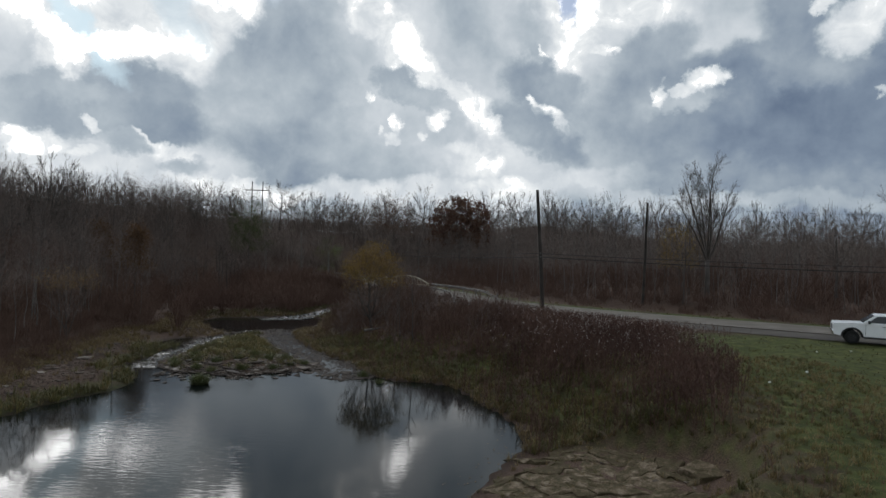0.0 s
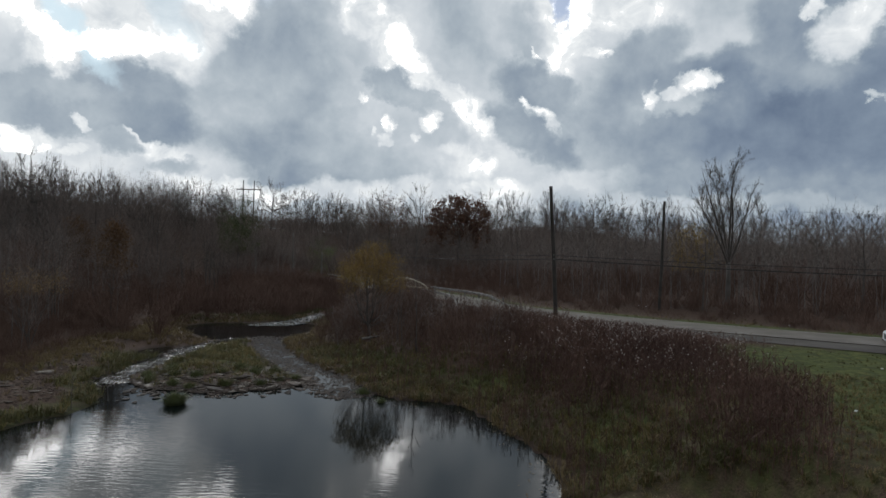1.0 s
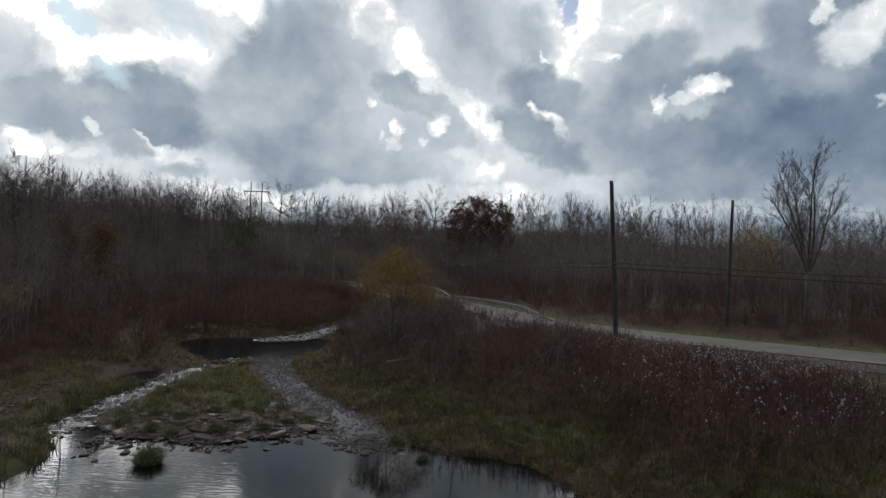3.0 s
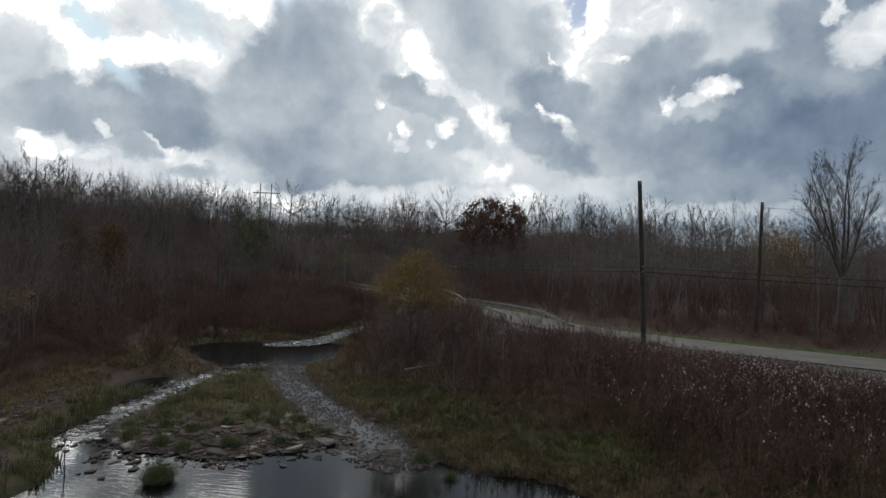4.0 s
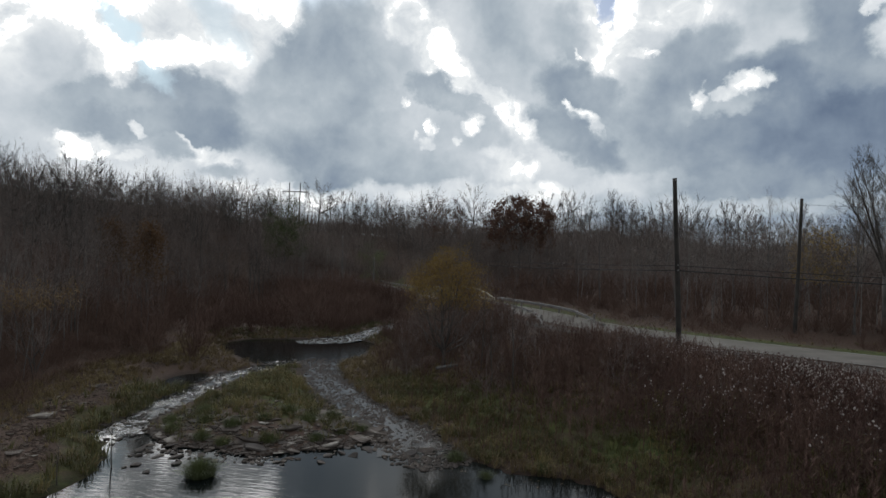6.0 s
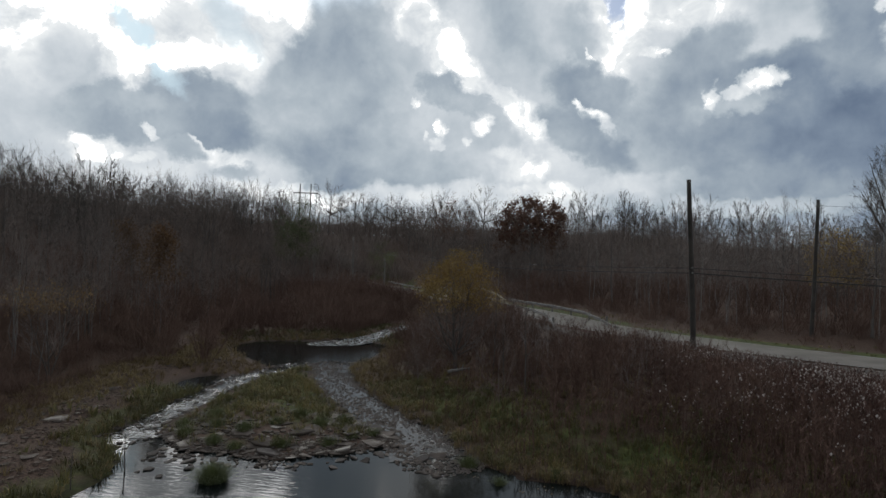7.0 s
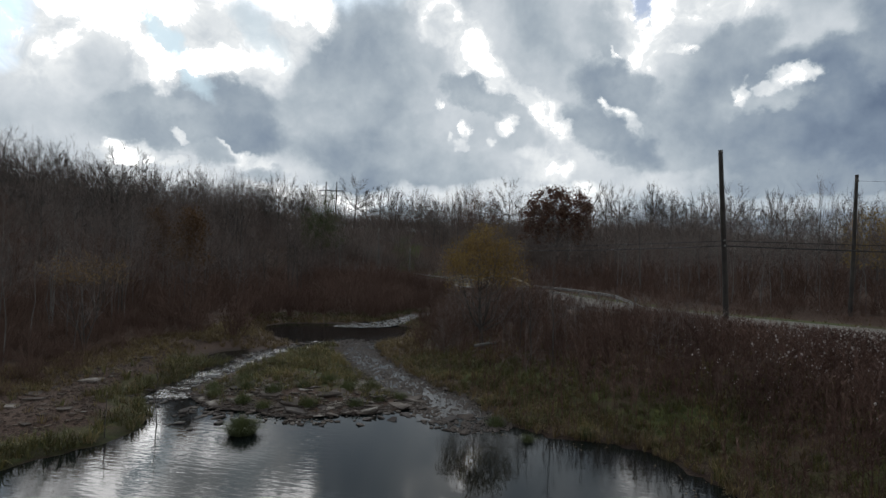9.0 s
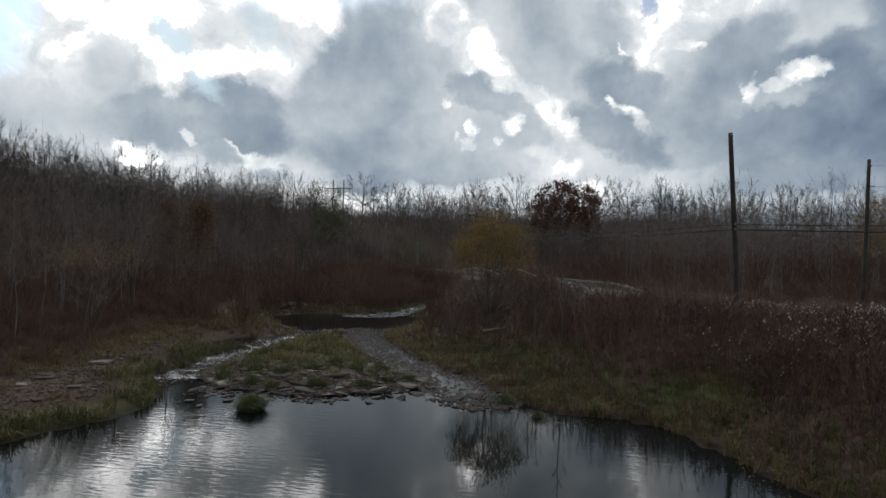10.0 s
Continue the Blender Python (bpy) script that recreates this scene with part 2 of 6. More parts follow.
make_sky()
sun_data = bpy.data.lights.new("sun", "SUN")
sun_data.energy, sun_data.angle, sun_data.color = 0.35, radians(12), (1.0, 0.95, 0.88)
sun = new("sun", sun_data)
sun.matrix_world = look((60 * math.sin(radians(SUN_AZ)), 60 * math.cos(radians(SUN_AZ)), 60 * math.tan(radians(SUN_EL))), (0, 0, 0))


# ---------------------------------------------------------------- materials
def mat(name, colours, scale=3.0, fine=40.0, rough=0.85, bump=0.0, metal=0.0, island=0.0, spec=0.3, mask=None, through_light=0.0):
    """Colours are laid out by a coarse and a fine noise; island varies pieces of one mesh, and objects, against each other."""
    m = bpy.data.materials.new(name)
    m.use_nodes = True
    nt = m.node_tree
    N, L = nt.nodes.new, nt.links.new
    b = nt.nodes["Principled BSDF"]
    b.inputs["Roughness"].default_value, b.inputs["Metallic"].default_value = rough, metal
    b.inputs["Specular IOR Level"].default_value = spec
    geo = N("ShaderNodeNewGeometry")
    n1, n2 = N("ShaderNodeTexNoise"), N("ShaderNodeTexNoise")
    for n, s, d in ((n1, scale, 4.0), (n2, fine, 3.0)):
        n.inputs["Scale"].default_value, n.inputs["Detail"].default_value = s, d
        L(geo.outputs["Position"], n.inputs["Vector"])
    add = N("ShaderNodeMath")
    add.operation = "MULTIPLY_ADD"
    L(n2.outputs["Fac"], add.inputs[0])
    add.inputs[1].default_value = 0.45
    L(n1.outputs["Fac"], add.inputs[2])
    last = add.outputs[0]
    if island:
        info = N("ShaderNodeObjectInfo")
        both = N("ShaderNodeMath")
        both.operation = "ADD"
        L(geo.outputs["Random Per Island"], both.inputs[0])
        L(info.outputs["Random"], both.inputs[1])
        vary = N("ShaderNodeMath")
        vary.operation = "MULTIPLY_ADD"
        L(both.outputs[0], vary.inputs[0])
        vary.inputs[1].default_value = island
        L(last, vary.inputs[2])
        shift = N("ShaderNodeMath")
        shift.operation = "SUBTRACT"
        L(vary.outputs[0], shift.inputs[0])
        shift.inputs[1].default_value = island
        last = shift.outputs[0]
    ramp = N("ShaderNodeValToRGB")
    els = ramp.color_ramp.elements
    k = len(colours)
    for i, c in enumerate(colours):
        p = 0.42 + 0.62 * i / max(1, k - 1)
        if i < 2:
            e = els[i]
            e.position = p
        else:
            e = els.new(min(1.0, p))
        e.color = (*c, 1)
    L(last, ramp.inputs[0])
    L(ramp.outputs[0], b.inputs["Base Color"])
    if bump:
        bm_node = N("ShaderNodeBump")
        bm_node.inputs["Strength"].default_value, bm_node.inputs["Distance"].default_value = 0.6, bump
        L(add.outputs[0], bm_node.inputs["Height"])
        L(bm_node.outputs[0], b.inputs["Normal"])
    if through_light:
        # thin leaves and blades let some light through
        tr = N("ShaderNodeBsdfTranslucent")
        L(ramp.outputs[0], tr.inputs["Color"])
        mx = N("ShaderNodeMixShader")
        mx.inputs[0].default_value = through_light
        L(b.outputs[0], mx.inputs[1])
        L(tr.outputs[0], mx.inputs[2])
        L(mx.outputs[0], nt.nodes["Material Output"].inputs["Surface"])
    return m


def plain(name, colour, rough=0.5, metal=0.0, spec=0.5):
    m = mat(name, [tuple(c * 0.92 for c in colour), tuple(min(1, c * 1.06) for c in colour)], 2.0, 30.0, rough, 0.0, metal, 0.0, spec)
    return m


BARK = mat("bark", [(0.050, 0.043, 0.038), (0.115, 0.10, 0.09)], 1.5, 25.0, 0.9, 0.01, island=0.25)
BARK_PALE = mat("pale_bark", [(0.085, 0.076, 0.069), (0.19, 0.172, 0.158)], 1.5, 25.0, 0.85, 0.0, island=0.3)
TWIG = mat("bare_twigs", [(0.118, 0.092, 0.080), (0.155, 0.122, 0.107), (0.195, 0.158, 0.139)], 0.12, 3.0, 0.95, island=0.12, spec=0.1)
BRUSH = mat("brush_twigs", [(0.088, 0.054, 0.043), (0.12, 0.075, 0.059), (0.16, 0.106, 0.082)], 0.15, 3.0, 0.95, island=0.15, spec=0.1)
WEED = mat("dry_weeds", [(0.062, 0.034, 0.027), (0.108, 0.060, 0.046), (0.17, 0.104, 0.076)], 0.25, 4.0, 0.9, island=0.25)
SEED = mat("seed_heads", [(0.24, 0.195, 0.17), (0.48, 0.42, 0.38)], 1.0, 20.0, 0.95, island=0.5)
GRASS = mat("green_grass", [(0.050, 0.039, 0.017), (0.068, 0.064, 0.024), (0.095, 0.092, 0.033), (0.18, 0.140, 0.056)], 0.5, 8.0, 0.75, island=0.30, through_light=0.3)
TAN_LEAF = mat("tan_leaves", [(0.13, 0.082, 0.042), (0.23, 0.155, 0.08)], 0.5, 6.0, 0.8, island=0.45, through_light=0.3)
STRAW = mat("dry_grass", [(0.09, 0.062, 0.032), (0.16, 0.115, 0.055), (0.22, 0.17, 0.085)], 0.5, 8.0, 0.8, island=0.4, through_light=0.25)
SEDGE = mat("sedge", [(0.038, 0.048, 0.018), (0.090, 0.102, 0.038)], 3.0, 30.0, 0.75, island=0.35, through_light=0.3)
YELLOW_LEAF = mat("yellow_leaves", [(0.135, 0.085, 0.030), (0.205, 0.132, 0.043), (0.28, 0.19, 0.06)], 0.6, 6.0, 0.7, island=0.45, through_light=0.4)
RUST_LEAF = mat("rust_leaves", [(0.075, 0.038, 0.027), (0.12, 0.064, 0.042), (0.165, 0.092, 0.056)], 0.4, 6.0, 0.75, island=0.45, through_light=0.3)
ORANGE_LEAF = mat("orange_leaves", [(0.070, 0.040, 0.022), (0.12, 0.066, 0.032)], 0.4, 6.0, 0.75, island=0.45, through_light=0.3)
OLIVE_LEAF = mat("olive_leaves", [(0.040, 0.052, 0.020), (0.085, 0.095, 0.035)], 0.5, 6.0, 0.75, island=0.4, through_light=0.3)
STONE = mat("flagstone", [(0.046, 0.036, 0.030), (0.078, 0.061, 0.051), (0.13, 0.108, 0.092), (0.27, 0.24, 0.21)], 2.0, 22.0, 0.9, 0.02, island=0.5, spec=0.12)
WET_STONE = mat("wet_stone", [(0.035, 0.028, 0.025), (0.085, 0.068, 0.058)], 2.0, 22.0, 0.75, 0.02, island=0.4, spec=0.15)
FLAT_STONE = mat("brown_shale", [(0.045, 0.030, 0.023), (0.072, 0.051, 0.040), (0.115, 0.088, 0.072)], 2.0, 22.0, 0.9, 0.01, island=0.5, spec=0.12)
ASPHALT = mat("worn_asphalt", [(0.105, 0.091, 0.079), (0.145, 0.128, 0.112), (0.19, 0.17, 0.15)], 0.5, 22.0, 0.95, 0.004, spec=0.1)
SHOULDER = mat("gravel_shoulder", [(0.040, 0.033, 0.028), (0.062, 0.052, 0.044), (0.09, 0.078, 0.066)], 0.5, 18.0, 0.9, 0.02)
ROAD_PAINT = mat("worn_road_paint", [(0.13, 0.118, 0.105), (0.22, 0.205, 0.19), (0.40, 0.385, 0.36)], 1.2, 14.0, 0.9, spec=0.1)
POLE_WOOD = mat("creosoted_wood", [(0.022, 0.018, 0.016), (0.045, 0.038, 0.033), (0.07, 0.06, 0.052)], 1.2, 30.0, 0.85, 0.01)
GREY_WOOD = mat("weathered_wood", [(0.10, 0.092, 0.085), (0.18, 0.165, 0.15)], 1.2, 30.0, 0.85, 0.01)
CABLE = plain("black_cable", (0.015, 0.015, 0.016), 0.6)
STEEL = mat("weathered_steel", [(0.10, 0.092, 0.085), (0.21, 0.197, 0.185)], 1.5, 20.0, 0.75, 0.0, 0.1)
CREAM = mat("cream_painted_steel", [(0.20, 0.17, 0.12), (0.36, 0.31, 0.23)], 1.0, 15.0, 0.6)


# ---------------------------------------------------------------- mesh helpers
def mesh_object(name, V, F, material, parent=None, smooth=False, slots=None, index=None):
    """One mesh from arrays of points and triangles."""
    V, F = np.asarray(V, dtype=np.float32), np.asarray(F, dtype=np.int32)
    me = bpy.data.meshes.new(name)
    me.vertices.add(len(V))
    me.vertices.foreach_set("co", V.ravel())
    me.loops.add(F.size)
    me.loops.foreach_set("vertex_index", F.ravel())
    me.polygons.add(len(F))
    me.polygons.foreach_set("loop_start", np.arange(0, F.size, 3, dtype=np.int32))
    for m in (slots or [material]):
        me.materials.append(m)
    if index is not None:
        me.polygons.foreach_set("material_index", np.asarray(index, dtype=np.int32))
    me.polygons.foreach_set("use_smooth", np.full(len(F), smooth))
    me.update(calc_edges=True)
    me.validate()
    ob = new(name, me)
    if parent is not None:
        ob.parent = parent
    return ob


def part(name, bm, material, parent, label="", smooth=False):
    me = bpy.data.meshes.new(name)
    bmesh.ops.recalc_face_normals(bm, faces=bm.faces)
    for f in bm.faces:
        f.smooth = smooth
    bm.to_mesh(me)
    bm.free()
    me.materials.append(material)
    ob = new(name, me)
    if parent is not None:
        ob.parent = parent
    if label:
        tagged(ob, label)
    return ob


def empty(name, m, label, category, group="", kind=""):
    ob = new(name)
    ob.matrix_world = m
    ob.empty_display_size = 0.2
    return tagged(ob, label, category, group, kind)


def box(bm, sx, sy, sz, m=None, bevel=0.0):
    r = bmesh.ops.create_cube(bm, size=1.0, matrix=(m or Matrix()) @ Matrix.Diagonal((sx, sy, sz, 1)))
    if bevel:
        edges = list({e for v in r["verts"] for e in v.link_edges})
        bmesh.ops.bevel(bm, geom=edges, offset=bevel, segments=2, affect="EDGES", profile=0.6)
    return bm


def rod(bm, a, b, r0, r1=None, sides=8, caps=True):
    a, b = Vector(a), Vector(b)
    r1 = r0 if r1 is None else r1
    q = (b - a).to_track_quat("Z", "Y").to_matrix().to_4x4()
    bmesh.ops.create_cone(bm, cap_ends=caps, segments=sides, radius1=r0, radius2=r1, depth=(b - a).length,
                          matrix=Matrix.Translation((a + b) / 2) @ q)
    return bm


def frames_of(D):
    """Two unit vectors across each direction."""
    D = D / np.maximum(np.linalg.norm(D, axis=1, keepdims=True), 1e-9)
    up = np.where(np.abs(D[:, 2:3]) > 0.9, np.array([[1.0, 0, 0]]), np.array([[0, 0, 1.0]]))
    U = np.cross(D, up)
    U /= np.maximum(np.linalg.norm(U, axis=1, keepdims=True), 1e-9)
    return U, np.cross(D, U)


def prisms(P0, P1, R0, R1, n=3):
    """Tapered rods between pairs of points, as points and triangles."""
    P0, P1 = np.atleast_2d(P0), np.atleast_2d(P1)
    k = len(P0)
    R0, R1 = np.broadcast_to(R0, (k,)), np.broadcast_to(R1, (k,))
    U, W = frames_of(P1 - P0)
    a = np.arange(n) * 2 * np.pi / n
    ring = U[:, None] * np.cos(a)[None, :, None] + W[:, None] * np.sin(a)[None, :, None]
    V = np.concatenate([P0[:, None] + ring * R0[:, None, None], P1[:, None] + ring * R1[:, None, None]], 1).reshape(-1, 3)
    i = np.arange(n)
    j = (i + 1) % n
    f = np.concatenate([np.stack([i, j, j + n], 1), np.stack([i, j + n, i + n], 1)])
    F = (f[None] + (np.arange(k) * 2 * n)[:, None, None]).reshape(-1, 3)
    return V, F


def spikes(P0, P1, R0):
    """Three-sided twigs that run out to a point."""
    k = len(P0)
    R0 = np.broadcast_to(R0, (k,))
    U, W = frames_of(P1 - P0)
    a = np.arange(3) * 2 * np.pi / 3
    ring = U[:, None] * np.cos(a)[None, :, None] + W[:, None] * np.sin(a)[None, :, None]
    V = np.concatenate([P0[:, None] + ring * R0[:, None, None], P1[:, None]], 1).reshape(-1, 3)
    f = np.array([[0, 1, 3], [1, 2, 3], [2, 0, 3]])
    F = (f[None] + (np.arange(k) * 4)[:, None, None]).reshape(-1, 3)
    return V, F


def slivers(P0, P1, R0):
    """The finest shoots: one narrow face each."""
    k = len(P0)
    U, W = frames_of(P1 - P0)
    a = rng.uniform(0, 6.28, k)[:, None]
    S = (U * np.cos(a) + W * np.sin(a)) * np.broadcast_to(R0, (k,))[:, None]
    V = np.stack([P0 - S, P0 + S, P1], 1).reshape(-1, 3)
    return V, np.arange(3 * k).reshape(-1, 3)


def tube(pts, radii, sides=8):
    """One closed tube through points."""
    pts, radii = np.asarray(pts, float), np.broadcast_to(radii, (len(pts),))
    n = len(pts)
    U, W = frames_of(np.gradient(pts, axis=0))
    a = np.arange(sides) * 2 * np.pi / sides
    V = (pts[:, None] + (U[:, None] * np.cos(a)[None, :, None] + W[:, None] * np.sin(a)[None, :, None]) * radii[:, None, None]).reshape(-1, 3)
    i = np.arange(sides)
    j = (i + 1) % sides
    f = np.concatenate([np.stack([i, j, j + sides], 1), np.stack([i, j + sides, i + sides], 1)])
    F = (f[None] + (np.arange(n - 1) * sides)[:, None, None]).reshape(-1, 3)
    caps = [(0, k + 1, k) for k in range(1, sides - 1)] + [((n - 1) * sides, (n - 1) * sides + k, (n - 1) * sides + k + 1) for k in range(1, sides - 1)]
    return V, np.concatenate([F, np.array(caps)])


def joined(*pieces):
    V, F, n = [], [], 0
    for v, f in pieces:
        V.append(v)
        F.append(f + n)
        n += len(v)
    return np.concatenate(V), np.concatenate(F)


def spread(bases, at, turn, size, which):
    """Copies of base meshes, joined: each at its point, turned and sized."""
    V, F, n = [], [], 0
    for b, (v, f) in enumerate(bases):
        k = np.nonzero(which == b)[0]
        if not len(k):
            continue
        c, s = np.cos(turn[k])[:, None], np.sin(turn[k])[:, None]
        x = (v[None, :, 0] * c - v[None, :, 1] * s) * size[k][:, None] + at[k][:, 0:1]
        y = (v[None, :, 0] * s + v[None, :, 1] * c) * size[k][:, None] + at[k][:, 1:2]
        z = v[None, :, 2] * size[k][:, None] + at[k][:, 2:3]
        V.append(np.stack([x, y, z], 2).reshape(-1, 3))
        F.append((f[None] + (np.arange(len(k)) * len(v))[:, None, None]).reshape(-1, 3) + n)
        n += len(k) * len(v)
    return np.concatenate(V), np.concatenate(F)


def unit(a):
    return a / np.maximum(np.linalg.norm(a, axis=1, keepdims=True), 1e-9)


def grow(start, direction, length, r0, r1, bend=0.3, steps=2, sides=3, lift=0.0):
    """Bent branches: rods and the points along them."""
    pieces, pts = [], [start]
    d, p = unit(direction), start
    for i in range(steps):
        d = unit(d + rng.normal(0, bend, d.shape) * 0.5 + np.array([0, 0, lift]))
        q = p + d * (length / steps)[:, None]
        ra, rb = r0 + (r1 - r0) * i / steps, r0 + (r1 - r0) * (i + 1) / steps
        pieces.append(prisms(p, q, ra, rb, sides))
        p = q
        pts.append(q)
    return joined(*pieces), np.stack(pts, 1), d


def along(pts, t):
    """Points at the shares t (branches x shares) of branches given by their points."""
    n = pts.shape[1] - 1
    i = np.minimum((t * n).astype(int), n - 1)
    f = (t * n - i)[..., None]
    k = np.arange(len(pts))[:, None]
    return pts[k, i] * (1 - f) + pts[k, i + 1] * f


def side_shoots(pts, t, spread_by, up=0.25):
    """Starts and directions of shoots that leave branches at the shares t."""
    s = along(pts, t)
    d = unit(pts[:, -1] - pts[:, 0])[:, None] + rng.normal(0, spread_by, s.shape) + np.array([0, 0, up])
    return s.reshape(-1, 3), unit(d.reshape(-1, 3))


def bare_tree(height, crown, limbs=14, twigs=8, shoots=3, first=0.25, radius=None, rise=0.9, stems=1, wander=0.05, thin=1.0, close=False, lean_by=0.30, fan=0.5, fork=0.0):
    """A leafless tree: (trunk and limbs), (twigs), and the tips."""
    radius = radius or height * 0.011
    wood, fine, tips = [], [], []
    for s in range(stems):
        lean = rng.normal(0, 0.10 if stems > 1 else 0.03, 2) + (0 if stems == 1 else 1) * lean_by * np.array(
            [math.cos(s * 6.283 / stems + 0.7), math.sin(s * 6.283 / stems + 0.7)])
        h = height * (1 if s == 0 else rng.uniform(0.8, 0.98))
        steps = 8
        t = np.linspace(0, 1, steps)
        out = np.maximum(0, t - fork) ** 1.1 / (1 - fork) ** 1.1
        path = np.stack([lean[0] * h * out, lean[1] * h * out, h * t], 1)
        path[1:, :2] += np.cumsum(rng.normal(0, wander * h / steps, (steps - 1, 2)), 0) * (out[1:, None] > 0)
        path[0, 2] = -0.3
        rad = radius * (1 - 0.93 * t ** 0.9) * (1 if stems == 1 else 0.72)
        rad[0] *= 1.35
        wood.append(tube(path, rad, 6))
        k = limbs if stems == 1 else max(4, limbs // stems + 2)
        tl = first + (0.96 - first) * (np.arange(k) + rng.uniform(0, 0.9, k)) / k
        st = along(path[None], tl[None])[0]
        az = np.arange(k) * 2.4 + rng.uniform(0, 6.28)
        d = np.stack([np.cos(az), np.sin(az), np.full(k, rise) + rng.normal(0, 0.2, k) + 0.5 * tl], 1)
        ln = crown * (1.08 - 0.72 * tl) * rng.uniform(0.75, 1.2, k)
        lr = np.interp(tl, t, rad) * 0.55 + 0.006 * thin
        (v, f), pts, dd = grow(st, d, ln, lr, lr * 0.35, 0.28, 3, 3, 0.12)
        wood.append((v, f))
        # the leader counts as a limb too
        pts = np.concatenate([pts, np.stack([along(path[None], np.array([[q]]))[0, 0] for q in (0.7, 0.8, 0.9, 1.0)])[None]], 0)
        lr = np.append(lr, radius * 0.2)
        s2, d2 = side_shoots(pts, rng.uniform(0.25, 1.0, (len(pts), twigs)), fan, 0.2)
        l2 = np.repeat(np.append(ln, crown * 0.5), twigs) * rng.uniform(0.25, 0.6, len(s2))
        r2 = np.repeat(lr, twigs) * 0.33 + 0.004 * thin
        p2 = np.stack([s2, s2 + d2 * l2[:, None]], 1)
        fine.append(spikes(s2, p2[:, 1], r2))
        s3, d3 = side_shoots(p2, rng.uniform(0.2, 1.0, (len(p2), shoots)), fan, 0.2)
        l3 = np.repeat(l2, shoots) * rng.uniform(0.4, 0.95, len(s3))
        fine.append((spikes if close else slivers)(s3, s3 + d3 * l3[:, None], np.repeat(r2, shoots) * 0.45 + 0.002 * thin))
        tips.append(s3 + d3 * l3[:, None])
    return joined(*wood), joined(*fine), np.concatenate(tips)


def crown_tree(height, width, limbs=14, twigs=7, shoots=4, bole=0.3, radius=None, rise=1.1, thin=1.0, close=False, low=-0.45, flat=0.36, reach=0.15, forks=0, wild=0.42, upward=0.25):
    """A leafless tree whose limbs fan out to a rounded crown: (trunk and limbs), (twigs), and the tips."""
    radius = radius or height * 0.012
    wander = np.cumsum(rng.normal(0, 0.012 * height, (7, 2)), 0)
    t = np.linspace(0, 1, 7)
    path = np.column_stack([wander - wander[0], t * height * 0.86])
    path[0, 2] = -0.3
    rad = radius * (1 - 0.86 * t ** 0.8)
    rad[0] *= 1.35
    wood, fine = [tube(path, rad, 6)], []
    u = (np.arange(limbs) + 0.5) / limbs
    zc = low + (1 - low) * u
    r = np.sqrt(np.maximum(0.02, 1 - zc ** 2))
    az = np.arange(limbs) * 2.4 + rng.uniform(0, 6.28)
    goal = np.stack([np.cos(az) * r * width / 2, np.sin(az) * r * width / 2, zc * flat * height], 1) * rng.uniform(0.72, 1.02, limbs)[:, None]
    goal[:, 2] += height * (1 - flat)
    hs = np.clip(goal[:, 2] - rise * np.hypot(goal[:, 0], goal[:, 1]) - rng.uniform(0, 0.10, limbs) * height, bole * height * rng.uniform(0.9, 1.25, limbs), 0.80 * height)
    if forks:
        hs = np.where(np.arange(limbs) % 3 == 0, bole * height * rng.uniform(0.9, 1.2, limbs), hs)
    st = along(path[None], (np.clip(hs / (0.86 * height), 0, 1))[None])[0]
    sh = np.interp(st[:, 2], path[:, 2], rad)
    span = goal - st
    bow = np.array([1.0, 1.0, 0.0]) * span
    mid1 = st + span * 0.28 + bow * 0.22 - np.array([0, 0, 0.05]) * span + rng.normal(0, 0.014 * height, (limbs, 3))
    mid2 = st + span * 0.64 + bow * 0.18 - np.array([0, 0, 0.04]) * span + rng.normal(0, 0.014 * height, (limbs, 3))
    ln = np.linalg.norm(span, axis=1)
    r0 = np.minimum(sh * 0.55, 0.0095 * ln + 0.005 * thin)
    pts = np.stack([st, mid1, mid2, goal], 1)
    for i in range(3):
        wood.append(prisms(pts[:, i], pts[:, i + 1], r0 * (1 - 0.27 * i), r0 * (1 - 0.27 * (i + 1)), 4 if close else 3))
    if close:
        # limbs of the second order
        sb = along(pts, rng.uniform(0.2, 0.8, (limbs, 4))).reshape(-1, 3)
        away = unit(np.repeat(span, 4, 0)) + rng.normal(0, wild, sb.shape) + np.array([0, 0, upward])
        (v, f), pb, _ = grow(sb, away, np.repeat(ln, 4) * rng.uniform(0.3, 0.6, len(sb)), np.repeat(r0, 4) * 0.5, np.repeat(r0, 4) * 0.2, 0.25, 3, 3, 0.06)
        wood.append((v, f))
        pts, r0, limbs = np.concatenate([pts, pb]), np.concatenate([r0, np.repeat(r0, 4) * 0.5]), limbs * 5
    heart = np.array([0, 0, height * (bole + 0.08)])
    tt = rng.uniform(0.28, 1.0, (limbs, twigs))
    tt[:, 0] = 1.0
    s2 = along(pts, tt).reshape(-1, 3)
    d2 = unit(unit(s2 - heart) + rng.normal(0, wild, s2.shape) + np.array([0, 0, upward]))
    l2 = height * reach * rng.uniform(0.45, 1.15, len(s2))
    r2 = np.repeat(r0, twigs) * 0.28 + 0.004 * thin
    e2 = s2 + d2 * l2[:, None]
    fine.append(spikes(s2, e2, r2))
    p2 = np.stack([s2, e2], 1)
    s3 = along(p2, rng.uniform(0.25, 1.0, (len(p2), shoots))).reshape(-1, 3)
    d3 = unit(np.repeat(d2, shoots, 0) + rng.normal(0, wild + 0.03, s3.shape) + np.array([0, 0, upward * 0.5]))
    l3 = np.repeat(l2, shoots) * rng.uniform(0.35, 0.8, len(s3))
    e3 = s3 + d3 * l3[:, None]
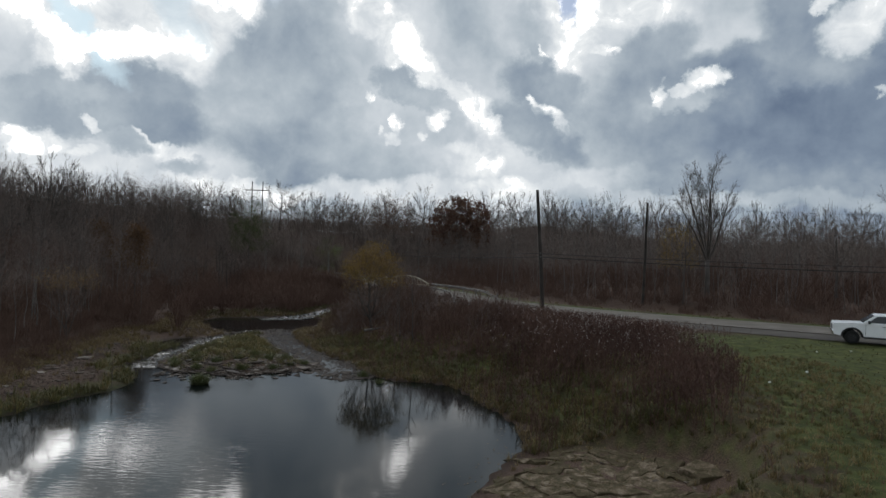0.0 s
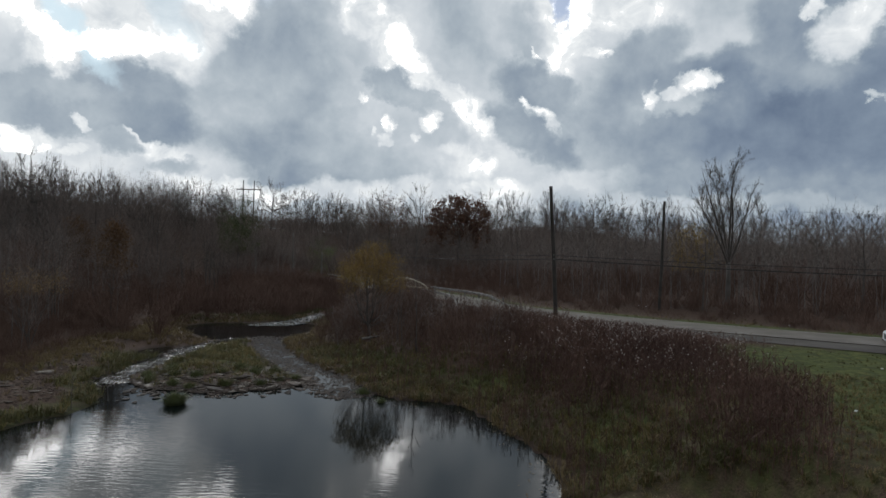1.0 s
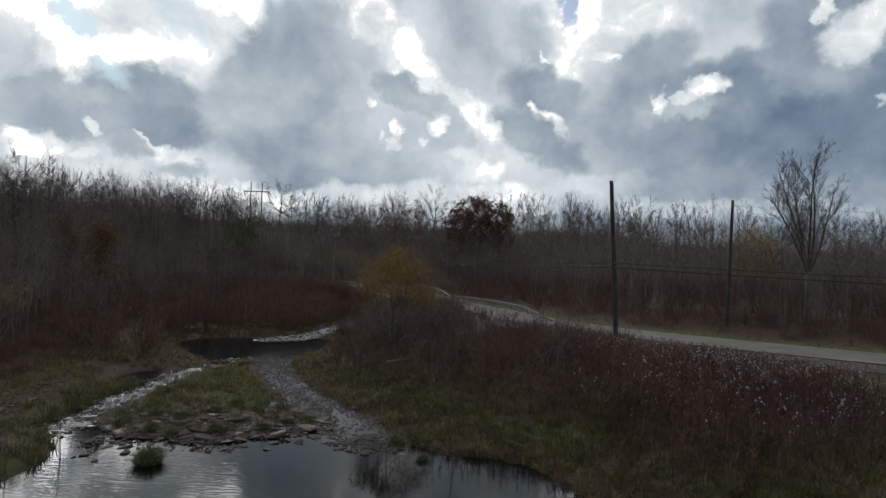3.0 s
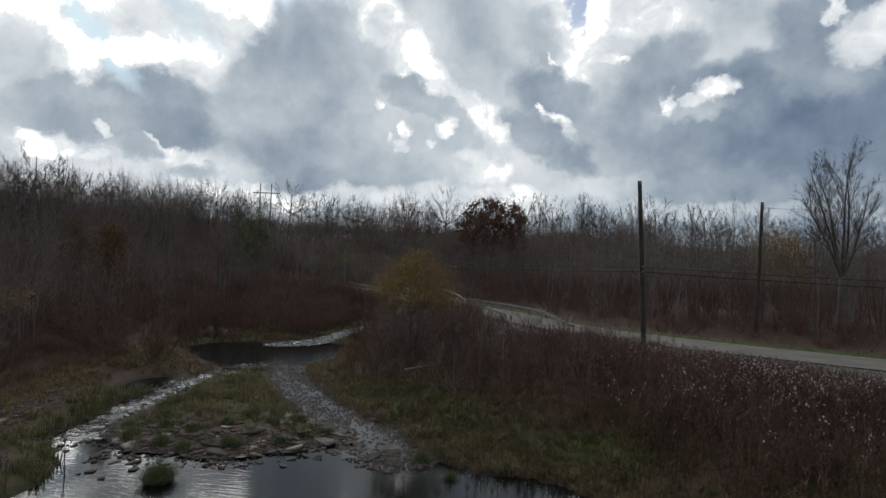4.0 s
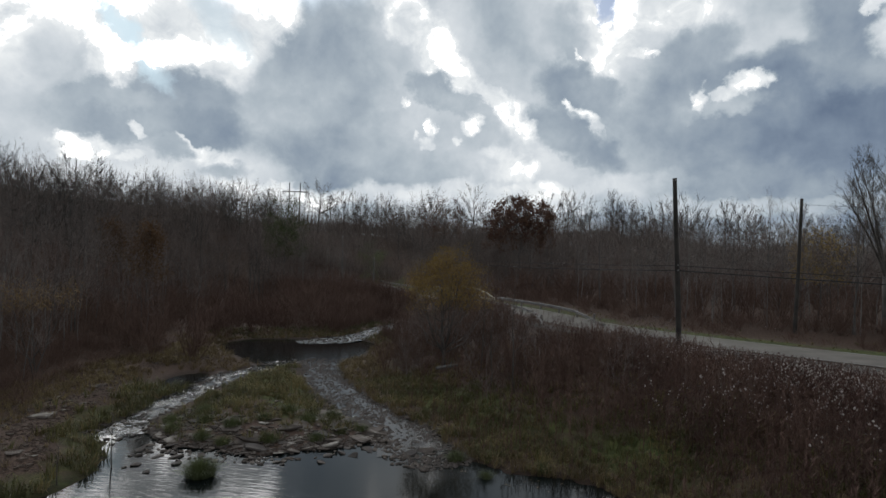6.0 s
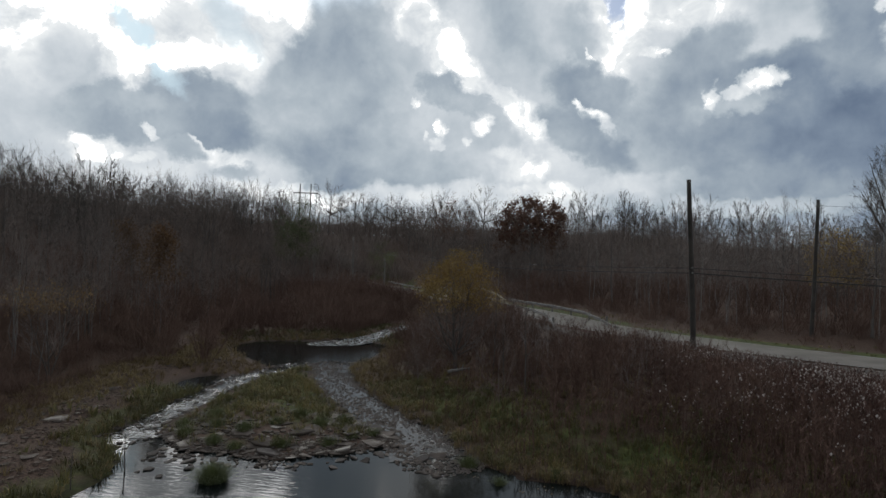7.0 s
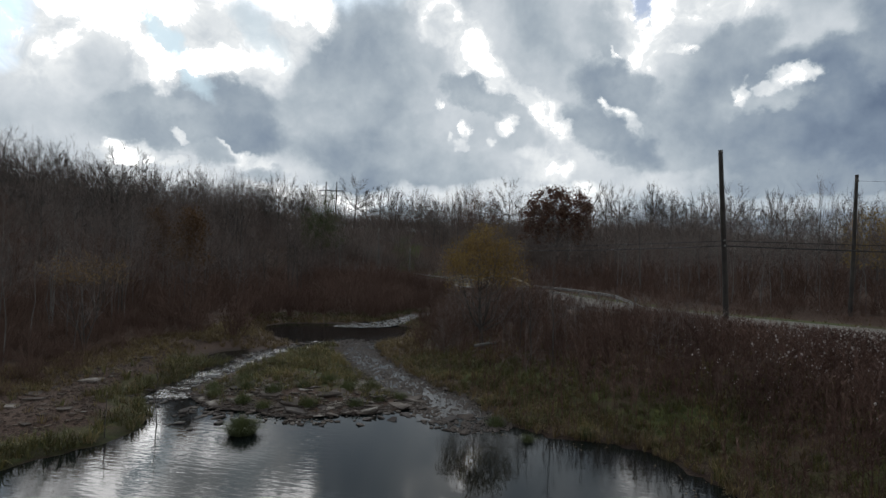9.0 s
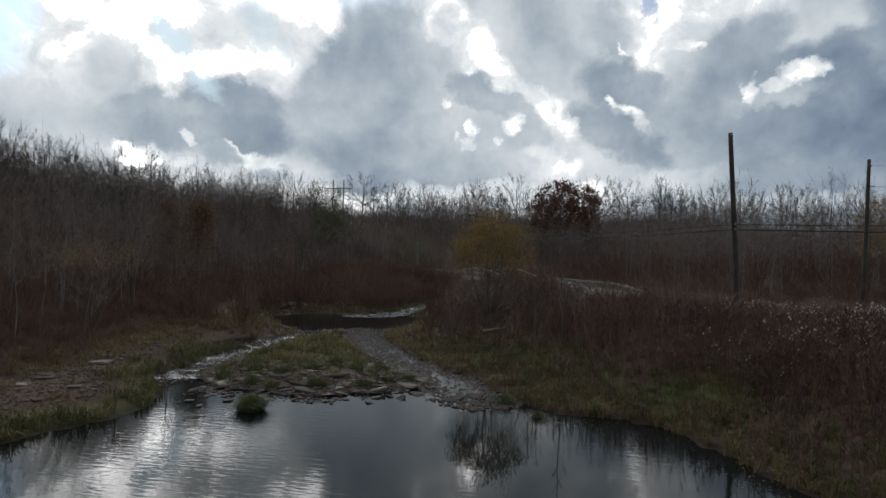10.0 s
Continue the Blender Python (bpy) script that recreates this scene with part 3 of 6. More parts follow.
    fine.append((spikes if close else slivers)(s3, e3, np.repeat(r2, shoots) * 0.42 + 0.0025 * thin))
    return joined(*wood), joined(*fine), e3


def shrub(height, stems=12, twigs=5, shoots=2, flare=0.45, thin=1.0):
    az = rng.uniform(0, 6.28, stems)
    out = rng.uniform(0.05, flare, stems)
    st = np.stack([np.cos(az) * out * 0.3, np.sin(az) * out * 0.3, np.full(stems, -0.1)], 1)
    d = np.stack([np.cos(az) * out, np.sin(az) * out, np.ones(stems)], 1)
    ln = height * rng.uniform(0.6, 1.05, stems)
    r = np.full(stems, 0.010 * thin + 0.003 * height)
    a, pts, dd = grow(st, d, ln, r, r * 0.4, 0.25, 2, 3)
    s2, d2 = side_shoots(pts, rng.uniform(0.15, 1.0, (stems, twigs)), 0.60, 0.25)
    l2 = np.repeat(ln, twigs) * rng.uniform(0.18, 0.42, len(s2))
    p2 = np.stack([s2, s2 + d2 * l2[:, None]], 1)
    b = spikes(s2, p2[:, 1], 0.006 * thin)
    s3, d3 = side_shoots(p2, rng.uniform(0.2, 1.0, (len(p2), shoots)), 0.65, 0.2)
    l3 = np.repeat(l2, shoots) * rng.uniform(0.35, 0.8, len(s3))
    c = slivers(s3, s3 + d3 * l3[:, None], 0.005 * thin)
    return joined(a, b, c), s3 + d3 * l3[:, None]


def leaves(tips, per_tip, size, scatter):
    """Small bent leaves round the tips of twigs."""
    P = np.repeat(tips, per_tip, 0) + rng.normal(0, scatter, (len(tips) * per_tip, 3))
    k = len(P)
    A = unit(rng.normal(0, 1, (k, 3)))
    B = unit(np.cross(A, rng.normal(0, 1, (k, 3))))
    s = size * rng.uniform(0.6, 1.3, k)[:, None]
    V = np.stack([P - A * s, P + B * s * 0.5 + np.cross(A, B) * s * 0.2, P + A * s, P - B * s * 0.5 + np.cross(A, B) * s * 0.2], 1).reshape(-1, 3)
    f = np.array([[0, 1, 2], [0, 2, 3]])
    return V, (f[None] + (np.arange(k) * 4)[:, None, None]).reshape(-1, 3)


def blades(P, height, lean, width, az=None):
    """Bent grass blades from the points P."""
    k = len(P)
    az = rng.uniform(0, 6.28, k) if az is None else az
    out = np.stack([np.cos(az), np.sin(az), np.zeros(k)], 1)
    across = np.stack([-np.sin(az), np.cos(az), np.zeros(k)], 1) * (width / 2)
    h = (height * rng.uniform(0.55, 1.15, k))[:, None]
    l = np.minimum(1.4, lean * rng.uniform(0.2, 1.2, k))[:, None]
    up = np.array([0, 0, 1.0])
    mid = P + out * h * l * 0.35 + up * h * 0.6
    tip = P + out * h * l + up * h * (1 - 0.38 * l)
    V = np.stack([P - across, P + across, mid + across * 0.7, mid - across * 0.7, tip], 1).reshape(-1, 3)
    f = np.array([[0, 1, 2], [0, 2, 3], [3, 2, 4]])
    return V, (f[None] + (np.arange(k) * 5)[:, None, None]).reshape(-1, 3)


def tuft(count, height, lean, width, foot):
    P = np.zeros((count, 3))
    a, r = rng.uniform(0, 6.28, count), foot * np.sqrt(rng.uniform(0, 1, count))
    P[:, 0], P[:, 1], P[:, 2] = r * np.cos(a), r * np.sin(a), -0.05
    return blades(P, height * (1.1 - 0.4 * r / foot), lean * (0.35 + 1.3 * r / foot), width, a + rng.normal(0, 0.5, count))


# ---------------------------------------------------------------- the plan: waters, road, ground
POND = np.array([(-22, -25), (-22, 10), (-21.5, 24), (-20.5, 27.3), (-19.4, 30.5), (-18.7, 32.4), (-19.3, 34.2), (-20.2, 35.4), (-21.2, 37.0), (-22.4, 38.9), (-21.5, 39.8), (-20.8, 38.3), (-19.4, 37.4), (-18.1, 36.1), (-16.4, 36.0), (-14.5, 35.7),
                 (-11.6, 37.0), (-10.2, 38.6), (-7.6, 38.4), (-6.2, 37.4), (-4.2, 36.0), (-1.3, 35.6), (0.2, 34.3), (1.7, 31.2), (2.9, 28.2), (3.4, 25.5),
                 (2.6, 22.8), (1.2, 20.3), (0.5, 17), (-1, 8), (-2, -25)], dtype=float)
POOL = np.array([(-28, 60), (-28, 64.5), (-23.6, 66), (-18.5, 67.5), (-15.6, 66.5), (-15.3, 62), (-15.6, 58), (-16.2, 55.2), (-19, 54.6), (-21.3, 53.2), (-24, 56)], dtype=float)
RILL = np.array([(-20.9, 37.2), (-21.5, 39.2), (-21.8, 42.3), (-21.7, 45.5), (-21.9, 48.6), (-21.2, 51.5), (-19.8, 54.8)])
RIFFLE = np.array([(-7.2, 37.6), (-8.0, 39.2), (-9.2, 41.0), (-11.2, 43.4), (-13.2, 46.0), (-15.0, 49.2), (-16.4, 52.0), (-17.3, 55.4)])
BROOK = np.array([(-22.6, 64.2), (-20.6, 65.6), (-18.6, 67.6), (-17.6, 70.6), (-16.8, 75), (-15, 80), (-12, 86), (-7, 92), (4, 102)])
ROAD = np.array([(95, 6), (75, 18.5), (60, 27.5), (40, 39.0), (27, 46.2), (19, 50.8), (12, 55.3), (6.2, 60.4), (2.4, 66.0), (-0.6, 74.0), (-6.9, 84.3), (-14.7, 94.7),
                 (-21.5, 105), (-28, 118), (-36, 136), (-46, 155), (-58, 175)])
NEAR_RAIL = np.array([(-0.45, 60.2), (-0.9, 66.0), (-2.2, 72.5), (-5.0, 77.6), (-9.0, 82.7)])
FAR_RAIL = np.array([(4.9, 63.3), (3.7, 69.2), (1.4, 75.6), (-1.5, 80.8), (-4.8, 85.8)])
ROAD_Z = 3.0


def smooth_line(P, rounds=2):
    for _ in range(rounds):
        Q = [P[0]]
        for a, b in zip(P[:-1], P[1:]):
            Q += [a * 0.75 + b * 0.25, a * 0.25 + b * 0.75]
        P = np.array(Q + [P[-1]])
    return P


POND, POOL = smooth_line(np.vstack([POND, POND[:1]]), 2)[:-1], smooth_line(np.vstack([POOL, POOL[:1]]), 2)[:-1]
RILL, RIFFLE, BROOK, ROAD = smooth_line(RILL), smooth_line(RIFFLE), smooth_line(BROOK), smooth_line(ROAD)


def line_distance(x, y, P):
    """Distance to a line of points, the share along it, and the side (+1: left of its way)."""
    best, share, side = np.full(x.shape, 1e9), np.zeros(x.shape), np.ones(x.shape)
    for i, (a, b) in enumerate(zip(P[:-1], P[1:])):
        d = b - a
        t = np.clip(((x - a[0]) * d[0] + (y - a[1]) * d[1]) / (d @ d), 0, 1)
        ex, ey = x - a[0] - t * d[0], y - a[1] - t * d[1]
        r = np.hypot(ex, ey)
        near = r < best
        best = np.where(near, r, best)
        share = np.where(near, (i + t) / (len(P) - 1), share)
        side = np.where(near, np.sign(d[0] * ey - d[1] * ex), side)
    return best, share, side


def shape_distance(x, y, P):
    """Distance to a closed outline, negative inside."""
    Q = np.vstack([P, P[:1]])
    r = line_distance(x, y, Q)[0]
    inside = np.zeros(x.shape, bool)
    for a, b in zip(Q[:-1], Q[1:]):
        cross = ((a[1] > y) != (b[1] > y)) & (x < (b[0] - a[0]) * (y - a[1]) / (b[1] - a[1] + 1e-12) + a[0])
        inside ^= cross
    return np.where(inside, -r, r)


def smoothstep(a, b, v):
    t = np.clip((v - a) / (b - a), 0, 1)
    return t * t * (3 - 2 * t)


def lumps(x, y, s):
    """Cheap smooth unevenness, about -1 to 1."""
    return (np.sin(x * 1.3 / s + 1.7 * np.sin(y * 0.9 / s)) + np.sin(y * 1.1 / s + 2.1 * np.sin(x * 0.7 / s + 1.0)) + 0.6 * np.sin((x * 0.8 - y) * 2.3 / s + 0.5)) / 2.6


def water_level(y):
    return np.interp(y, [37, 54, 66, 74, 93, 130], [0.0, 0.10, 0.12, 0.36, 0.7, 1.2])


def survey(x, y):
    """Height of the ground and what lies round each point."""
    x, y = np.asarray(x, float), np.asarray(y, float)
    pond, pool = shape_distance(x, y, POND), shape_distance(x, y, POOL)
    rill, rill_t, _ = line_distance(x, y, RILL)
    rif, rif_t, _ = line_distance(x, y, RIFFLE)
    brook, brook_t, _ = line_distance(x, y, BROOK)
    wob = 0.35 * lumps(x, y, 1.1)
    rill = rill - np.interp(rill_t, [0, 0.3, 1], [0.80, 0.70, 0.60]) + wob * 0.9
    rif = rif - np.interp(rif_t, [0, 0.25, 0.5, 1], [1.2, 1.2, 1.1, 1.2]) + wob * 0.7
    brook = brook - np.interp(brook_t, [0, 0.2, 0.4, 1], [1.3, 1.7, 0.9, 0.9])
    pond = pond + wob * 0.6
    puddle = (np.hypot((x + 23.9) / 1.1, (y - 47.9) / 1.9) - 1) * 1.2 + wob * 0.4
    water = np.minimum.reduce([pond, pool, rill, rif, brook, puddle])
    level = water_level(y)
    mid = np.interp(y, [-40, 25, 37, 46, 55, 64, 72, 93, 130, 400], [-10, -9, -14, -18, -20, -24, -26, -36, -52, -150])
    left = x < mid
    # left: a low gravel flat, then the wooded slope
    off = np.maximum(0, water)
    flat = 0.06 + 0.42 * smoothstep(0, 3.5, off)
    foot = np.interp(y, [0, 30, 36, 41, 57, 65, 80, 130], [-24.5, -24.5, -26, -27.2, -26.6, -29.5, -38, -58])
    up = np.maximum(0, foot - x)
    hl = flat + np.interp(up, [0, 3, 10, 20, 28, 38, 60, 90], [0, 0.3, 1.7, 4.7, 7.5, 10.6, 16.6, 21.0])
    # right: a bank up to the level of the road
    reach = np.interp(y, [0, 34, 42, 52, 70], [6.5, 6.5, 9.0, 14.0, 14.0])
    toe = np.interp(y, [0, 24, 30, 36, 46], [1.2, 1.2, 0.8, 1.8, 2.0])
    hr = 0.05 + 0.30 * smoothstep(0, 3, off) + 2.60 * smoothstep(toe, reach + toe, off)
    isle = (x > mid - 6) & (pond > 0) & (y > 34) & (y < 56) & (x < np.interp(y, [36, 38, 42, 47, 55], [-8, -8.4, -10, -13.8, -17.3])) & \
        (x > np.interp(y, [36, 39, 42, 49, 55], [-20.3, -21.4, -21.8, -21.9, -19.8]))
    h = np.where(left, hl, hr)
    h = np.where(isle, 0.04 + 0.30 * smoothstep(0, 2.8, off) + level * 0.8, h)
    bedrock = smoothstep(5.0, 3.6, np.hypot((x - 4.9) / 1.05, (y - 18.4) / 1.1))
    h = np.where((~left) & (off > 0), h * (1 - bedrock) + bedrock * (0.10 + 0.16 * off) - 0.10 * smoothstep(0.35, 0.7, bedrock), h)
    road, road_t, road_side = line_distance(x, y, ROAD)
    # beyond the road and far off, the land rolls gently
    far = road_side < 0
    h = np.where(far & (~left), 2.55 + 0.9 * smoothstep(4, 14, road) + 3.0 * smoothstep(18, 110, road), h)
    h = h + np.where(far, 0.0, 3.0 * smoothstep(100, 230, y) * smoothstep(8, 40, road))
    # a wooded ridge closes the valley
    r, bearing = np.hypot(x, y), np.degrees(np.arctan2(x, np.maximum(y, 1.0)))
    crest = 2.0 + 165 * np.tan(np.radians(np.interp(bearing, [-60, -26, -10, 9, 17, 27, 45], [4.4, 4.3, 4.0, 3.9, 3.2, 2.7, 2.5])))
    h = np.where(y > 60, np.maximum(h, h + (crest - h) * smoothstep(108, 165, r)), h)
    h = h + 0.10 * lumps(x, y, 1.7) * smoothstep(0.3, 2.5, off) + 0.5 * lumps(x, y, 14.0) * smoothstep(20, 60, off)
    wide = np.where(far, 0.0, np.interp(x, [8, 16], [0.0, 3.0]))
    bed = np.maximum(smoothstep(5.2 + wide, 8.5 + wide, road), smoothstep(118, 140, r))
    h = h * bed + (ROAD_Z - 0.06) * (1 - bed)
    depth = np.where(pond < -0.01, np.minimum(0.9, -water * 0.30), np.minimum(0.25, -water * 0.25))
    h = np.where(water < 0, level - 0.03 - depth, np.maximum(h, level + 0.04))
    return dict(h=h, water=water, pond=pond, pool=pool, rill=rill, rif=rif, brook=brook, road=road, road_t=road_t, far=far, left=left, isle=isle,
                up=up, rise=foot - x, level=level, bedrock=bedrock, off=off)


def ground_z(x, y):
    return survey(np.atleast_1d(x), np.atleast_1d(y))["h"]


def make_ground():
    def axis(lo, hi, step, reach):
        fine = list(np.arange(lo, hi + 1e-6, step))
        a, s = [], step
        v = hi
        while v < reach:
            s *= 1.16
            v += s
            a.append(v)
        b, s, v = [], step, lo
        while v > -reach:
            s *= 1.16
            v -= s
            b.append(v)
        return np.array(b[::-1] + fine + a)
    xs, ys = axis(-34, 36, 0.55, 2600), axis(14, 80, 0.55, 2600)
    X, Y = np.meshgrid(xs, ys)
    s = survey(X.ravel(), Y.ravel())
    V = np.stack([X.ravel(), Y.ravel(), s["h"]], 1)
    nx, ny = len(xs), len(ys)
    i = (np.arange(ny - 1)[:, None] * nx + np.arange(nx - 1)[None]).ravel()
    F = np.concatenate([np.stack([i, i + 1, i + nx + 1], 1), np.stack([i, i + nx + 1, i + nx], 1)])
    ob = mesh_object("ground", V, F, None, smooth=True, slots=[ground_material()])
    x, y = V[:, 0], V[:, 1]
    lawn = smoothstep(7.5, 11, s["off"]) * (~s["left"]) * (~s["far"]) * smoothstep(46, 36, y) * smoothstep(11.5, 15.5, x + 0.25 * (36 - y) + 1.2 * lumps(x, y, 2.2))
    verge = s["far"] * smoothstep(6.8, 4.5, s["road"]) * (0.6 + 0.5 * lumps(x, y, 2.4)) * (~s["left"])
    toe = (~s["left"]) * (~s["far"]) * smoothstep(7.0, 3.5, s["off"]) * smoothstep(0.4, 2.2, s["off"]) * smoothstep(-16, -10, x) * (0.6 + 0.6 * lumps(x, y, 2.2))
    green = np.clip(np.maximum.reduce([lawn, verge * 1.1, toe * 0.75, (~s["left"]) * (~s["far"]) * (y < 32) * (x > 5) * 0.42, s["isle"] * 0.75, s["left"] * smoothstep(3.0, 1.0, s["off"]) * (y < 46) * 0.5]), 0, 1)
    stony = np.clip(np.maximum.reduce([s["isle"] * smoothstep(42, 38.5, y) * 0.75, s["isle"] * smoothstep(1.6, 0.4, s["off"]), (s["water"] < 0) * 1.0, smoothstep(0.7, 1.0, s["bedrock"]) * 0.7,
                                       s["left"] * smoothstep(2.2, 3.6, s["off"]) * (s["up"] < 1.5) * (y < 58) * 0.85,
                                       smoothstep(1.4, 0.2, s["rif"]) * 1.0]), 0, 1)
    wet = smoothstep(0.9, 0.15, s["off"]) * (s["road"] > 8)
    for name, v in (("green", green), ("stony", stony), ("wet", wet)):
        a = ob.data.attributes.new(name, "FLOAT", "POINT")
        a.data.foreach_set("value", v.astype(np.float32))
    return tagged(ob, "uneven earth banks with grass, dead leaves and gravel", "ground", kind="structure")


def ground_material():
    m = bpy.data.materials.new("earth")
    m.use_nodes = True
    nt = m.node_tree
    N, L = nt.nodes.new, nt.links.new
    b = nt.nodes["Principled BSDF"]
    b.inputs["Roughness"].default_value, b.inputs["Specular IOR Level"].default_value = 0.95, 0.15
    geo = N("ShaderNodeNewGeometry")

    def noise_fac(scale, detail=5.0):
        n = N("ShaderNodeTexNoise")
        n.inputs["Scale"].default_value, n.inputs["Detail"].default_value = scale, detail
        L(geo.outputs["Position"], n.inputs["Vector"])
        return n.outputs["Fac"]

    def ramp(fac, colours, lo=0.35, hi=0.68):
        r = N("ShaderNodeValToRGB")
        e = r.color_ramp.elements
        for i, c in enumerate(colours):
            p = lo + (hi - lo) * i / (len(colours) - 1)
            q = e[i] if i < 2 else e.new(p)
            q.position, q.color = p, (*c, 1)
        L(fac, r.inputs[0])
        return r.outputs[0]

    def mask(name, soft=0.5):
        a = N("ShaderNodeAttribute")
        a.attribute_name = name
        add = N("ShaderNodeMath")
        add.operation = "MULTIPLY_ADD"
        L(noise_fac(1.4), add.inputs[0])
        add.inputs[1].default_value = 0.9
        L(a.outputs["Fac"], add.inputs[2])
        r = N("ShaderNodeMapRange")
        r.inputs["From Min"].default_value, r.inputs["From Max"].default_value = 0.72, 1.1
        L(add.outputs[0], r.inputs["Value"])
        return r.outputs[0]

    def mix(fac, a, c):
        x = N("ShaderNodeMix")
        x.data_type = "RGBA"
        L(fac, x.inputs["Factor"])
        L(a, x.inputs["A"])
        L(c, x.inputs["B"])
        return x.outputs["Result"]
    fine = noise_fac(14.0, 6.0)
    litter = ramp(fine, [(0.036, 0.022, 0.016), (0.068, 0.042, 0.031), (0.11, 0.074, 0.053)])
    grass = ramp(noise_fac(2.2, 10.0), [(0.040, 0.034, 0.015), (0.044, 0.052, 0.016), (0.066, 0.076, 0.022), (0.105, 0.10, 0.036)], 0.30, 0.70)
    gravel = ramp(noise_fac(22.0, 7.0), [(0.042, 0.025, 0.018), (0.080, 0.050, 0.037), (0.13, 0.092, 0.070)])
    c = mix(mask("green"), litter, grass)
    c = mix(mask("stony"), c, gravel)
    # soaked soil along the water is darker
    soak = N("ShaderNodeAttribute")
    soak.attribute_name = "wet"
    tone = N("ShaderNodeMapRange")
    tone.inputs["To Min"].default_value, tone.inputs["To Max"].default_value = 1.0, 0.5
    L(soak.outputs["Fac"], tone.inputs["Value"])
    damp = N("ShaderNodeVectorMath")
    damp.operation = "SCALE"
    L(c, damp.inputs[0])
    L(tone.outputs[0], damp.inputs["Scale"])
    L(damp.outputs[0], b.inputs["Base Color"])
    bump = N("ShaderNodeBump")
    bump.inputs["Distance"].default_value, bump.inputs["Strength"].default_value = 0.06, 0.8
    L(fine, bump.inputs["Height"])
    L(bump.outputs[0], b.inputs["Normal"])
    return m


make_ground()


# ---------------------------------------------------------------- water
def water_material(name, ripple, size, stretch, rough=0.02, chop=0.0, patch=0.16, gloss=0.42):
    m = bpy.data.materials.new(name)
    m.use_nodes = True
    nt = m.node_tree
    N, L = nt.nodes.new, nt.links.new
    b = nt.nodes["Principled BSDF"]
    b.inputs["Base Color"].default_value = (0.006, 0.008, 0.008, 1)
    b.inputs["Roughness"].default_value = rough
    b.inputs["IOR"].default_value = 1.333
    b.inputs["Specular IOR Level"].default_value = gloss
    geo = N("ShaderNodeNewGeometry")
    mp = N("ShaderNodeMapping")
    mp.inputs["Scale"].default_value = stretch
    mp.inputs["Rotation"].default_value = (0, 0, radians(12))
    L(geo.outputs["Position"], mp.inputs["Vector"])
    n = N("ShaderNodeTexNoise")
    n.inputs["Scale"].default_value, n.inputs["Detail"].default_value = size, 3.0
    L(mp.outputs[0], n.inputs["Vector"])
    calm = N("ShaderNodeTexNoise")
    calm.inputs["Scale"].default_value, calm.inputs["Detail"].default_value = patch, 2.0
    L(geo.outputs["Position"], calm.inputs["Vector"])
    r = N("ShaderNodeMapRange")
    r.inputs["From Min"].default_value, r.inputs["From Max"].default_value = 0.42, 0.62
    r.inputs["To Min"].default_value = 0.08 + chop
    L(calm.outputs["Fac"], r.inputs["Value"])
    bump = N("ShaderNodeBump")
    bump.inputs["Distance"].default_value = ripple
    L(r.outputs[0], bump.inputs["Strength"])
    L(n.outputs["Fac"], bump.inputs["Height"])
    L(bump.outputs[0], b.inputs["Normal"])
    return m


WATER = water_material("still_water", 0.0065, 2.8, (0.6, 2.2, 1.0), 0.015, 0.0, 0.11)
def white_water(name, share):
    """Broken water: streaks over the rippled surface, foam on rapids, painted glints on the rill."""
    m = water_material(name, 0.07, 4.5, (1.0, 1.0, 1.0), 0.10, 0.0, 1.1, 0.5)
    nt = m.node_tree
    N, L = nt.nodes.new, nt.links.new
    b = nt.nodes["Principled BSDF"]
    geo = N("ShaderNodeNewGeometry")
    n = N("ShaderNodeTexNoise")
    n.inputs["Scale"].default_value, n.inputs["Detail"].default_value = 4.2, 7.0
    n.inputs["Roughness"].default_value = 0.7
    L(geo.outputs["Position"], n.inputs["Vector"])
    r = N("ShaderNodeMapRange")
    r.inputs["From Min"].default_value, r.inputs["From Max"].default_value = 0.62 - share * 0.25, 0.72 - share * 0.25
    L(n.outputs["Fac"], r.inputs["Value"])
    x = N("ShaderNodeMix")
    x.data_type = "RGBA"
    L(r.outputs[0], x.inputs["Factor"])
    x.inputs["A"].default_value, x.inputs["B"].default_value = (0.025, 0.024, 0.022, 1), (0.34, 0.34, 0.335, 1)
    L(x.outputs["Result"], b.inputs["Base Color"])
    return m


def gravel_water(name):
    """A film of water over grey gravel: the bed shows through, glints between the cobbles."""
    m = water_material(name, 0.018, 7.0, (1.0, 1.0, 1.0), 0.10, 0.2, 1.0, 0.42)
    nt = m.node_tree
    N, L = nt.nodes.new, nt.links.new
    geo = N("ShaderNodeNewGeometry")
    n = N("ShaderNodeTexVoronoi")
    n.inputs["Scale"].default_value = 9.0
    L(geo.outputs["Position"], n.inputs["Vector"])
    r = N("ShaderNodeValToRGB")
    els = r.color_ramp.elements
    els[0].position, els[0].color = 0.1, (0.012, 0.011, 0.010, 1)
    els[1].position, els[1].color = 1.0, (0.070, 0.064, 0.059, 1)
    middle = els.new(0.5)
    middle.color = (0.028, 0.025, 0.023, 1)
    L(n.outputs["Color"], r.inputs[0])
    L(r.outputs[0], nt.nodes["Principled BSDF"].inputs["Base Color"])
    return m


SHALLOW = gravel_water("riffle_water")
# white in the base colour stands in for sky sparkling on the rill
RILL_WATER = white_water("rill_water", 0.24)
RAPIDS = white_water("rapids_water", 0.62)


def sheet(name, outline, z, material, label):
    bm = bmesh.new()
    f = bm.faces.new([bm.verts.new((x, y, z)) for x, y in outline])
    bmesh.ops.triangulate(bm, faces=[f])
    ob = part(name, bm, material, None)
    return tagged(ob, label, "water", kind="structure")


